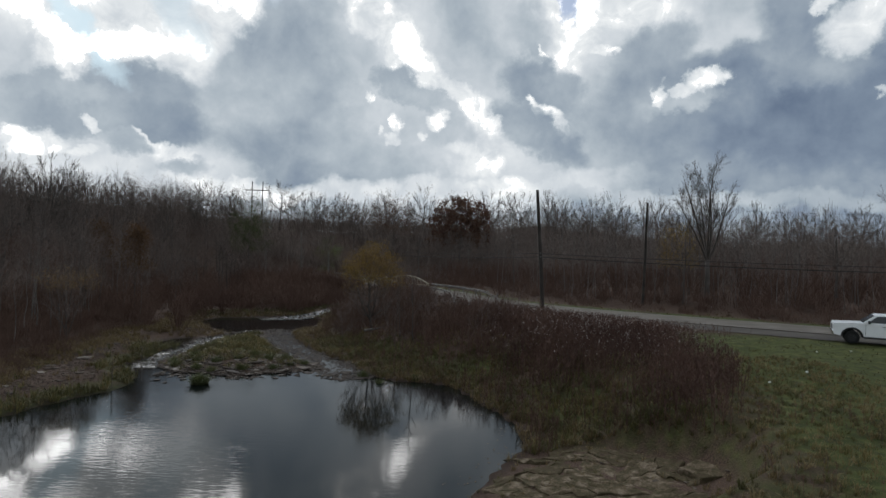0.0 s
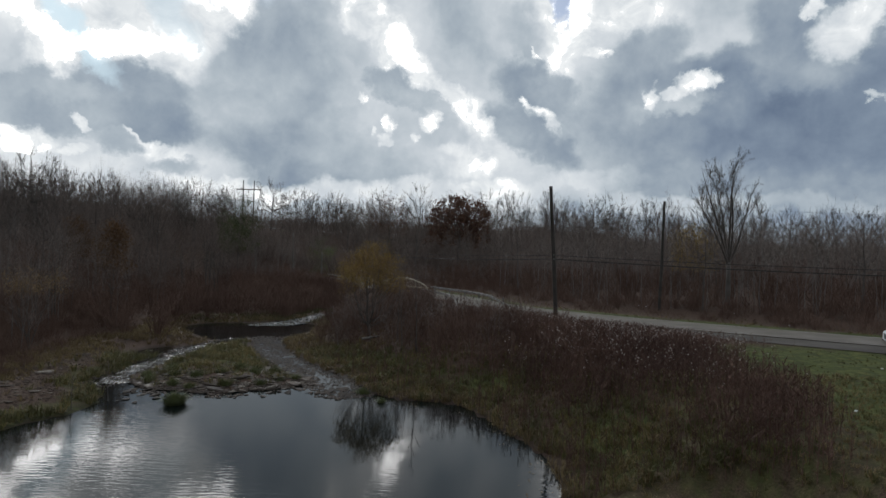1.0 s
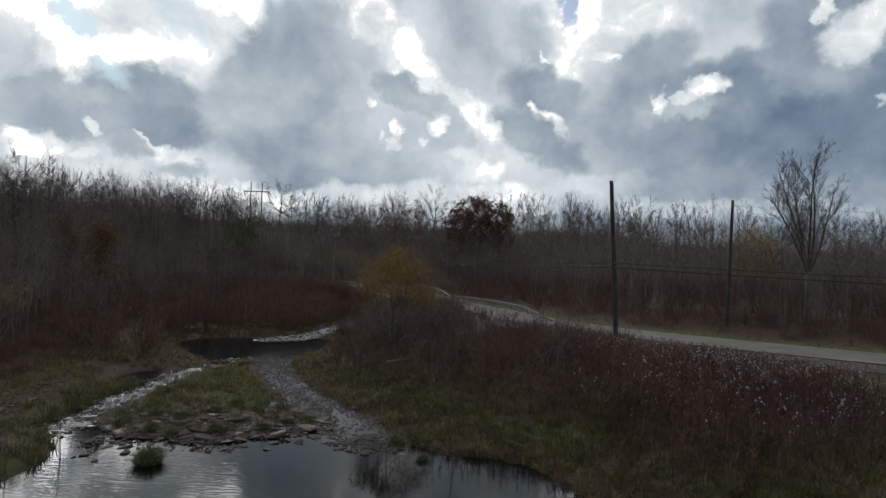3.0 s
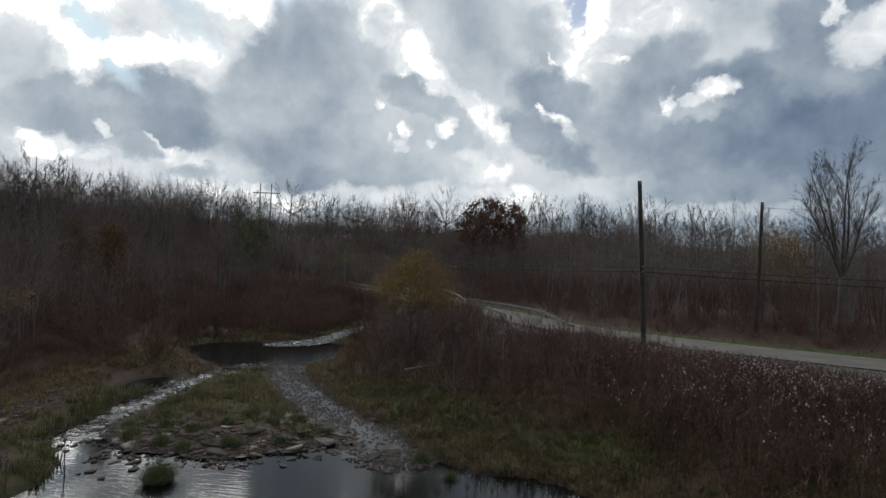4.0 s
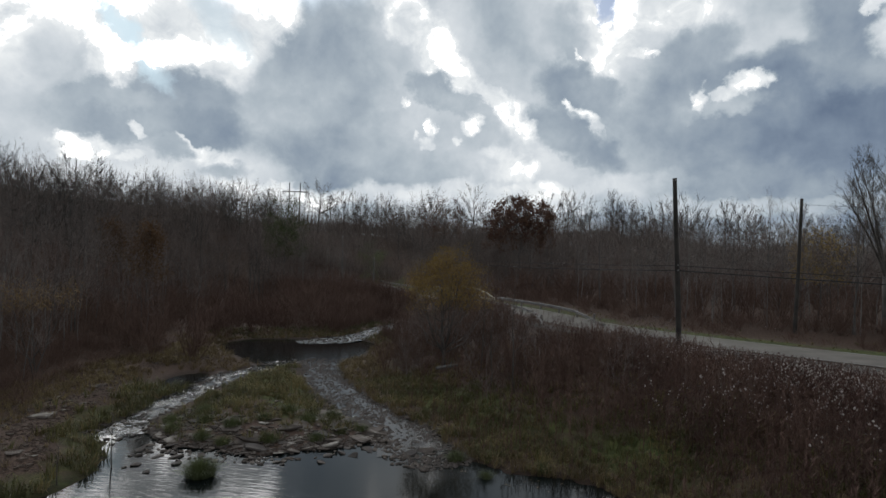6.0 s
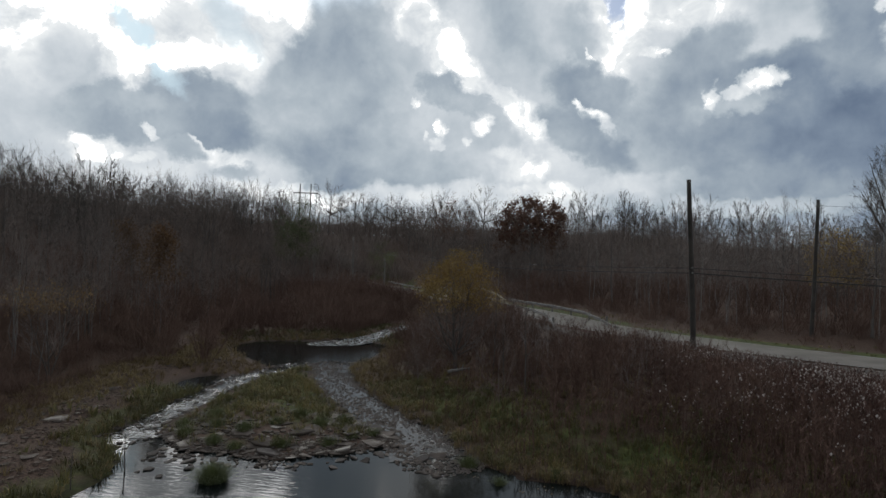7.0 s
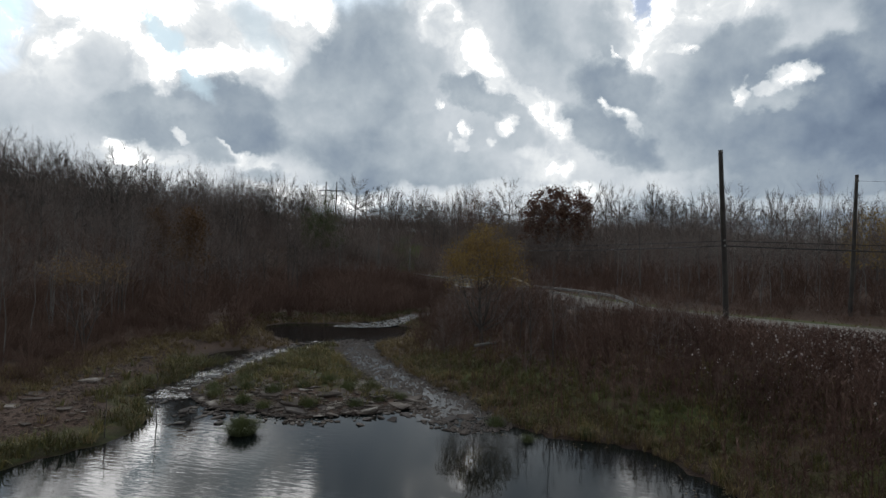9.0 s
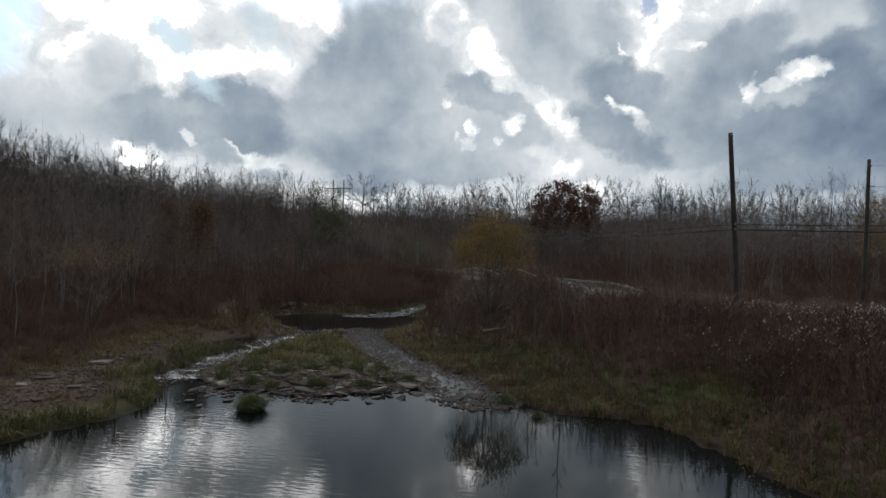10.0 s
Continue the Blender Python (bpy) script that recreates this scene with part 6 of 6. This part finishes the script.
g1 = scatter(10500, -14, 10, 20, 50, lambda s, x, y: (~s["left"]) * (~s["isle"]) * (s["off"] > 0.25) * (s["bedrock"] < 0.4) * np.interp(s["off"] + 0.8 * lumps(x, y, 2.6), [0.1, 0.5, 1.5, 5, 7.5], [0.4, 0.6, 0.95, 0.85, 0.0]) * (lumps(x, y, 1.2) > -0.6))
grass("bank_grass", g1, rng.uniform(0.5, 1.45, len(g1)), GRASS, "olive-green grass along the foot of the bank")
g2 = scatter(9000, -18, 8, 22, 58, lambda s, x, y: (~s["left"]) * (~s["isle"]) * (s["off"] > 0.03) * (s["bedrock"] < 0.5) * np.interp(s["off"], [0.0, 0.5, 1.5, 6, 9], [0.95, 0.8, 0.6, 0.5, 0.3]) * (lumps(x, y, 2.0) > -0.3))
grass("dry_grass", g2, rng.uniform(0.7, 1.5, len(g2)), STRAW, "tawny dry grass on the stream bank")
g3 = scatter(11000, -24, -8, 34, 57, lambda s, x, y: s["isle"] * (s["off"] > 0.35) * np.interp(s["off"] + 0.5 * lumps(x, y, 1.3), [0.3, 1.0, 2.2], [0.15, 0.7, 0.95]) * np.interp(y + 1.2 * lumps(x, y, 1.4), [36, 39.5, 42.5], [0.12, 0.35, 1.0]) * (lumps(x, y, 1.0) > -0.5))
grass("island_grass", g3[::2], rng.uniform(0.5, 1.5, len(g3[::2])), GRASS, "green grass on the stony island")
grass("dry_grass", g3[1::3], rng.uniform(0.4, 1.0, len(g3[1::3])), STRAW, "tawny dry grass among the green of the island")
g4 = scatter(4200, -26, -18, 16, 46, lambda s, x, y: s["left"] * (~s["isle"]) * (s["off"] > 0.1) * np.interp(s["off"] + 0.9 * lumps(x, y, 1.6), [-0.6, 0.4, 1.4, 2.3], [0.9, 0.95, 0.7, 0.03]))
grass("bank_grass", g4[::2], rng.uniform(0.8, 1.9, len(g4[::2])), GRASS, "ragged green grass overhanging the pond's low bank")
grass("dry_grass", g4[1::3], rng.uniform(0.5, 1.2, len(g4[1::3])), STRAW, "straw-coloured grass among the green of the low bank")
g5 = scatter(6500, -30, -20, 24, 64, lambda s, x, y: s["left"] * (s["off"] > 1.2) * (s["rise"] < 3) * np.interp(s["rise"], [-2.2, -1.0, 0.2], [0.02, 0.10, 0.95]) * (lumps(x, y, 1.6) > -0.6))
grass("dry_grass", g5, rng.uniform(0.6, 1.2, len(g5)), STRAW, "tawny dry grass at the foot of the slope")
g6 = scatter(3000, 8, 46, 12, 44, lambda s, x, y: (~s["left"]) * (~s["far"]) * (s["road"] > 8) * (s["off"] > 6.5) * 0.8)
grass("meadow_grass", g6, rng.uniform(0.25, 0.5, len(g6)), GRASS, "short green grass of the roadside meadow")
g9 = scatter(5000, 4, 19, 11, 32, lambda s, x, y: (~s["left"]) * (s["off"] > 2.5) * (s["bedrock"] < 0.5) * 0.8)
grass("dry_grass", g9[::2], rng.uniform(0.35, 0.8, len(g9[::2])), STRAW, "tawny dry grass behind the rock ledge")
grass("bank_grass", g9[1::2], rng.uniform(0.35, 0.8, len(g9[1::2])), GRASS, "olive grass behind the rock ledge")
g7 = scatter(7000, -14, 60, 40, 92, lambda s, x, y: s["far"] * (s["road"] > 3.6) * (s["road"] < 9.5) * 0.8)
grass("dry_grass", g7[::4], rng.uniform(0.3, 0.8, len(g7[::4])), STRAW, "tawny dry grass on the far verge of the road")
grass("verge_grass", g7[1::2], rng.uniform(0.3, 0.8, len(g7[1::2])), GRASS, "green grass on the far verge of the road")
g8 = scatter(3200, -33, -12, 64, 80, lambda s, x, y: (s["off"] > 0.15) * (s["off"] < 5) * (s["far"] == 0) * 0.8)
grass("bank_grass", g8, rng.uniform(0.6, 1.2, len(g8)), GRASS, "green grass round the upper pool")


g10 = scatter(3400, -34, -10, 50, 72, lambda s, x, y: (s["off"] > 0.1) * (s["off"] < 3.5) * (~s["isle"]) * (s["far"] == 0) * (lumps(x, y, 1.5) > -0.7) * 0.8)
grass("dry_grass", g10, rng.uniform(0.6, 1.5, len(g10)), STRAW, "tawny dry grass hugging the edge of the pool")


def sedge_clump(x, y, size, label, n=420, h=0.75):
    V, F = tuft(n, h, 0.75, 0.014, 0.42)
    ob = mesh_object("sedge_clump", V * size, F, SEDGE)
    ob.location = (x, y, max(0.0, float(ground_z(x, y)[0])) - 0.02)
    return tagged(ob, label, "sedge", "sedge clumps in the shallows")


sedge_clump(-15.15, 33.5, 1.12, "round green sedge clump standing in the pond", 1100)
sedge_clump(-5.9, 36.9, 0.8, "green sedge clump at the water's edge")
sedge_clump(-4.6, 35.3, 0.55, "small green sedge clump in the shallows")
sedge_clump(-2.4, 36.2, 0.7, "green sedge clump at the water's edge")
sedge_clump(-14.0, 37.2, 0.75, "green sedge clump among flat stones")
sedge_clump(-12.2, 37.9, 0.7, "green sedge clump among flat stones")
sedge_clump(-17.0, 37.0, 0.8, "green sedge clump among flat stones")
for x, y, k in ((-15.2, 39.4, 0.7), (-13.2, 39.8, 0.8), (-11.4, 38.9, 0.6), (-17.8, 38.8, 0.75), (-14.6, 41.0, 0.9), (-12.4, 41.2, 0.8), (-18.6, 40.2, 0.9), (-18.9, 37.9, 0.8), (-15.9, 36.7, 0.7), (-19.6, 39.0, 0.8), (-10.6, 39.6, 0.7)):
    sedge_clump(x, y, k, "ragged green sedge clump on the stony island", 420)
sedge_clump(-16.2, 38.2, 0.85, "green sedge clump among flat stones")

# fallen log in the brush of the bank
bm = bmesh.new()
for a, b, r0, r1 in (((-0.75, 0, 0), (-0.1, 0.05, 0.03), 0.11, 0.10), ((-0.1, 0.05, 0.03), (0.7, -0.04, 0.08), 0.10, 0.075), ((0.15, 0.03, 0.08), (0.35, 0.22, 0.32), 0.04, 0.025)):
    rod(bm, a, b, r0, r1, 9)
log = part("fallen_log", bm, GREY_WOOD, None, smooth=False)
log.matrix_world = pose(-7.5, 50.4, float(ground_z(-7.5, 50.4)[0]) + 0.30, 0, -6, 15)
tagged(log, "pale weathered log lying in the brush on the bank", "log")

# ---------------------------------------------------------------- stones
def flat_stone(seed, thick):
    r = np.random.default_rng(seed)
    n = int(r.integers(5, 8))
    a = np.sort(np.arange(n) / n * 6.283 + r.uniform(-0.35, 0.35, n))
    rad = r.uniform(0.6, 1.0, n)
    bm = bmesh.new()
    rings = []
    for k, (s, z) in enumerate(((0.9, -thick), (1.0, -thick * 0.2), (0.97, thick * 0.35), (0.86, thick * 0.5))):
        rings.append([bm.verts.new((rad[i] * math.cos(a[i]) * s, rad[i] * math.sin(a[i]) * s * 0.7, z + r.uniform(-0.12, 0.12) * thick)) for i in range(n)])
    for p, q in zip(rings[:-1], rings[1:]):
        for i in range(n):
            bm.faces.new((p[i], p[(i + 1) % n], q[(i + 1) % n], q[i]))
    bm.faces.new(rings[-1])
    bmesh.ops.recalc_face_normals(bm, faces=bm.faces)
    me = bpy.data.meshes.new("flat_stone")
    bm.to_mesh(me)
    bm.free()
    return me


def stone_set(material, thick, first):
    out = []
    for i in range(7):
        me = flat_stone(first + i, thick)
        me.materials.append(material)
        out.append(me)
    return out


DRY_STONES, WET_STONES = stone_set(STONE, 0.11, 10), stone_set(WET_STONE, 0.15, 40)


def lay_stone(x, y, z, size, wet, label, group, tilt=6.0):
    meshes = WET_STONES if wet else DRY_STONES
    ob = new("flat_stone", meshes[int(rng.integers(0, 7))])
    ob.matrix_world = pose(x, y, z, float(rng.normal(0, tilt)), float(rng.normal(0, tilt)), float(rng.uniform(0, 360))) @ Matrix.Diagonal((size, size, size * rng.uniform(0.6, 1.2), 1))
    return tagged(ob, label, "stone", group)


at = scatter(900, -20, -9, 35, 45, lambda s, x, y: s["isle"] * np.interp(s["off"], [0, 0.8, 3.0], [0.6, 0.5, 0.25]) * np.interp(y - 0.35 * (x + 15), [35, 39, 43], [0.9, 0.8, 0.1]))
for x, y, z in at[:130]:
    wet = rng.uniform() < 0.35
    lay_stone(x, y, z + 0.03, float(rng.choice([0.2, 0.26, 0.32, 0.4, 0.52, 0.72])), wet, "wet dark flat stone on the island" if wet else "flat grey flagstone on the stony island", "flat stones on the island")
at = scatter(900, -28, -19, 22, 60, lambda s, x, y: s["left"] * (s["off"] > 2.2) * (s["up"] < 1) * 0.5)
for x, y, z in at[:64]:
    lay_stone(x, y, z + 0.03, float(rng.choice([0.18, 0.22, 0.3, 0.5])), False, "flat pale stone on the gravel flat", "flat stones on the gravel flat")
at = scatter(600, -20, -9, 33.6, 38, lambda s, x, y: (s["pond"] < -0.05) * (s["pond"] > -1.6) * 0.35 * (x > -19))
for x, y, z in at[:22]:
    lay_stone(x, y, 0.015, float(rng.choice([0.16, 0.22, 0.3, 0.4])), True, "dark wet stone breaking the water", "stones in the shallows", 9)
for x, y, size, label in ((-11.5, 37.35, 0.62, "large pale flagstone at the water's edge"), (-7.25, 37.8, 0.5, "pale flat stone on the gravel bar"), (-11.2, 36.4, 0.35, "dark stone tip in the pond"),
                          (-13.7, 38.6, 0.7, "broad reddish flagstone on the island"), (-25.0, 37.7, 0.75, "large pale flat stone on the gravel flat"), (-24.6, 34.0, 0.55, "flat pale stone on the gravel flat"),
                          (-7.9, 37.3, 0.45, "dark stone beside the riffle"), (-16.6, 34.4, 0.28, "dark stone in the shallows"), (-17.2, 33.4, 0.25, "dark stone in the shallows"), (-18.0, 34.0, 0.30, "dark stone in the shallows")):
    wet = label.startswith("dark")
    lay_stone(x, y, max(0.03, float(ground_z(x, y)[0]) + 0.04), size, wet, label, "", 4)
at = scatter(900, -27, -13, 64.5, 78, lambda s, x, y: (s["brook"] < 0.3) * 0.5)
for x, y, z in at[:22]:
    lay_stone(x, y, float(water_level(y)) + 0.03, float(rng.choice([0.25, 0.35, 0.5])), True, "dark wet stone in the rapids", "stones in the rapids", 10)
at = scatter(900, -24, -18, 36, 54, lambda s, x, y: (np.abs(s["rill"]) < 0.45) * 0.5)
for x, y, z in at[:26]:
    lay_stone(x, y, float(water_level(y)) + 0.03, float(rng.choice([0.12, 0.18, 0.26])), True, "dark wet stone beside the rill", "stones along the rill", 10)
# bedrock ledge on the near bank: cracked into slabs that still fit together
LEDGE = mat("ledge_rock", [(0.030, 0.020, 0.014), (0.080, 0.057, 0.038), (0.062, 0.052, 0.028), (0.135, 0.102, 0.070), (0.21, 0.17, 0.125)], 2.6, 16.0, 0.95, 0.12, island=0.2, spec=0.1)
nx, ny = 8, 7
gx = np.array([[0.0 + i * 1.35 + rng.uniform(-0.55, 0.55) + 0.7 * (j % 2) for i in range(nx + 1)] for j in range(ny + 1)])
gy = np.array([[14.2 + j * 1.35 + rng.uniform(-0.5, 0.5) for i in range(nx + 1)] for j in range(ny + 1)])
for j in range(ny):
    for i in range(nx):
        c = [(gx[j, i], gy[j, i]), (gx[j, i + 1], gy[j, i + 1]), (gx[j + 1, i + 1], gy[j + 1, i + 1]), (gx[j + 1, i], gy[j + 1, i])]
        mx, my = sum(p[0] for p in c) / 4, sum(p[1] for p in c) / 4
        s = survey(np.array([mx]), np.array([my]))
        if s["bedrock"][0] < 0.62 or s["off"][0] < 0.45 or (s["off"][0] > 5.2 and s["bedrock"][0] < 0.9):
            continue
        e = 0.6
        near = survey(np.array([mx + e, mx - e, mx, mx]), np.array([my, my, my + e, my - e]))["h"]
        zc = min(float(s["h"][0]), float(near.mean())) + 0.045 + rng.uniform(-0.04, 0.04)
        tip_x, tip_y = float(np.clip((near[0] - near[1]) / 1.2, -0.12, 0.12)) + rng.normal(0, 0.025), float(np.clip((near[2] - near[3]) / 1.2, -0.12, 0.12)) + rng.normal(0, 0.025)
        # a ragged outline, the same along an edge that two slabs share
        rim = []
        for k in range(4):
            p, q = c[k], c[(k + 1) % 4]
            for t in (0.0, 0.2, 0.4, 0.6, 0.8):
                x, y = p[0] + (q[0] - p[0]) * t, p[1] + (q[1] - p[1]) * t
                w = 0.0 if t == 0 else 0.15
                rim.append((x + w * math.sin(x * 5.3 + y * 3.1) + 0.4 * w * math.sin(y * 17), y + w * math.sin(y * 4.7 - x * 3.9) + 0.4 * w * math.sin(x * 19)))
        m = len(rim)
        bm = bmesh.new()
        rings = []
        for shrink, dz in ((0.985, -0.30), (0.99, -0.015), (0.965, 0.012), (0.8, 0.025), (0.45, 0.03)):
            ring = []
            for x, y in rim:
                x, y = (x - mx) * shrink, (y - my) * shrink
                wear = 0.028 * math.sin(5 * (x + mx) + 3 * (y + my)) + 0.024 * math.sin(13 * (x + mx) - 9 * (y + my)) + rng.normal(0, 0.012)
                ring.append(bm.verts.new((x, y, dz + tip_x * x + tip_y * y + (wear if dz > -0.1 else 0))))
            rings.append(ring)
        for p, q in zip(rings[:-1], rings[1:]):
            for k in range(m):
                bm.faces.new((p[k], p[(k + 1) % m], q[(k + 1) % m], q[k]))
        bm.faces.new(rings[-1])
        ob = part("rock_slab", bm, LEDGE, None)
        ob.location = (mx, my, zc)
        tagged(ob, "broad brown slab of the cracked bedrock ledge", "rock", "slabs of the rock ledge")

at = scatter(700, 0, 11, 12.5, 25, lambda s, x, y: (s["bedrock"] > 0.1) * (s["off"] > 0.05) * 0.6)
for x, y, z in at[:44]:
    lay_stone(x, y, z + 0.05, float(rng.choice([0.06, 0.09, 0.13, 0.2])), False, "loose flat stone on the bedrock ledge", "loose stones on the ledge", 6)
grass("ledge_grass", at[44:150], rng.uniform(0.3, 0.8, len(at[44:150])), STRAW, "dry grass in the cracks of the ledge")
grass("ledge_grass", at[150:260], rng.uniform(0.2, 0.6, len(at[150:260])), GRASS, "green grass in the cracks of the ledge")

# gravel
def pebbles(name, at, lo, hi, material, label):
    k = len(at)
    o = np.array([[1, 0, 0], [0.2, 0.9, 0.05], [-0.9, 0.25, 0], [-0.3, -0.8, 0], [0.5, -0.7, 0.1], [0.05, 0.05, 0.55]])
    f = np.array([[0, 1, 5], [1, 2, 5], [2, 3, 5], [3, 4, 5], [4, 0, 5]])
    V, F = spread([(o, f)], at, rng.uniform(0, 6.28, k), rng.uniform(lo, hi, k), np.zeros(k, int))
    return stuff(name, V, F, [material], label, "gravel")


p1 = scatter(24000, -20, -5, 35, 57, lambda s, x, y: np.maximum((s["rif"] < 0.8) * np.clip(0.45 + 0.6 * lumps(x, y, 0.8), 0.08, 1), s["isle"] * smoothstep(1.5, 0.3, s["off"]) * 0.5))
p1[:, 2] = np.maximum(p1[:, 2], water_level(p1[:, 1]) + 0.012)
pebbles("gravel_bar", p1, 0.04, 0.12, WET_STONE, "grey gravel and cobbles of the riffle and bar")
p2 = scatter(20000, -29, -19, 24, 62, lambda s, x, y: s["left"] * (s["off"] > 2.0) * (s["up"] < 1.0) * 0.5)
pebbles("gravel_flat", p2, 0.04, 0.11, FLAT_STONE, "brown gravel scattered over the flat")

# small flat shards of stone, too many to count
def shards(name, at, lo, hi, material, label):
    bases = []
    for i in range(6):
        a = np.sort(np.arange(6) / 6 * 6.283 + rng.uniform(-0.3, 0.3, 6))
        r = rng.uniform(0.6, 1.0, 6)
        ring = np.stack([np.cos(a) * r, np.sin(a) * r * 0.7, np.zeros(6)], 1)
        v = np.concatenate([ring + (0, 0, -0.15), ring * (0.95, 0.95, 1) + np.column_stack([np.zeros((6, 2)), 0.16 + rng.uniform(-0.09, 0.09, 6)])])
        f = [(k, (k + 1) % 6, (k + 1) % 6 + 6) for k in range(6)] + [(k, (k + 1) % 6 + 6, k + 6) for k in range(6)] + [(6, 6 + k, 7 + k) for k in range(1, 5)]
        bases.append((v, np.array(f)))
    k = len(at)
    V, F = spread(bases, at, rng.uniform(0, 6.28, k), rng.uniform(lo, hi, k) ** 1.0, rng.integers(0, 6, k))
    return stuff(name, V, F, [material], label, "stones")


at = scatter(7500, -20, -7, 34.5, 46, lambda s, x, y: np.maximum(s["isle"] * np.interp(s["off"] + 0.6 * lumps(x, y, 1.1), [0, 0.8, 2.0, 3.2], [0.5, 0.6, 0.4, 0.05]), (s["rif"] < 0.9) * (s["rif"] > -0.2) * 0.35 + (s["pond"] < 0) * (s["pond"] > -1.1) * (y > 34.8) * (x > -19) * 0.22) * np.interp(y, [35, 41, 46], [1, 0.85, 0.1]))
at[:, 2] = np.maximum(at[:, 2] + 0.02, water_level(at[:, 1]) + 0.01)
rl = scatter(2600, -25, -17, 34, 56, lambda s, x, y: (s["rill"] < 0.7) * np.interp(np.abs(s["rill"] - 0.15), [0, 0.3, 0.8], [0.6, 0.35, 0.12]))
rl[:, 2] = np.maximum(rl[:, 2] + 0.01, water_level(rl[:, 1]) + 0.02)
shards("stone_shards", rl, 0.05, 0.20, WET_STONE, "dark wet shards of stone in and along the rill")
shards("stone_shards", at, 0.05, 0.20, STONE, "flat red-brown and grey shards of stone on the island's shore")
at = scatter(5200, -28, -19, 22, 56, lambda s, x, y: s["left"] * (s["off"] > 1.8) * (s["up"] < 0.6) * np.clip(0.4 + 0.6 * lumps(x, y, 1.8), 0.02, 1))
at[:, 2] += 0.02
shards("stone_shards", at, 0.04, 0.17, FLAT_STONE, "flat brown shards of stone strewn over the gravel flat")

# fallen leaves that drift along the edge of the pond
at = scatter(5000, -6, 4, 20, 38.5, lambda s, x, y: (s["pond"] < -0.05) * (s["pond"] > -1.3) * np.clip(0.12 + 0.3 * lumps(x, y, 0.9), 0, 1))
k = len(at)
turn, half = rng.uniform(0, 6.28, k), rng.uniform(0.025, 0.06, k)
long_way, across = np.stack([np.cos(turn), np.sin(turn), np.zeros(k)], 1) * half[:, None], np.stack([-np.sin(turn), np.cos(turn), np.zeros(k)], 1) * half[:, None] * 0.55
mid = np.column_stack([at[:, :2], np.full(k, 0.012)])
V = np.stack([mid - long_way, mid + across + (0, 0, 0.006), mid + long_way, mid - across + (0, 0, 0.006)], 1).reshape(-1, 3)
F = (np.array([[0, 1, 2], [0, 2, 3]])[None] + (np.arange(k) * 4)[:, None, None]).reshape(-1, 3)
stuff("floating_leaves", V, F, [TAN_LEAF], "fallen tan leaves drifting along the pond's edge", "leaves")

# litter by the road
LITTER = plain("pale_litter", (0.7, 0.7, 0.68), 0.6)
for i, (x, y) in enumerate(((20.8, 33.4), (23.5, 34.6), (19.2, 64.5), (18.6, 64.9), (26.0, 59.6), (13.8, 25.1), (16.5, 27.0), (18.5, 22.5), (28.0, 54.0))):
    bm = bmesh.new()
    bmesh.ops.create_icosphere(bm, subdivisions=1, radius=0.07)
    for v in bm.verts:
        v.co = (v.co.x * rng.uniform(0.6, 1.5), v.co.y * rng.uniform(0.5, 1.1), v.co.z * rng.uniform(0.3, 0.8))
    ob = part("litter_scrap", bm, LITTER, None)
    ob.location = (x, y, float(ground_z(x, y)[0]) + 0.08)
    tagged(ob, "crumpled white scrap of litter in the grass", "litter", "litter by the road")
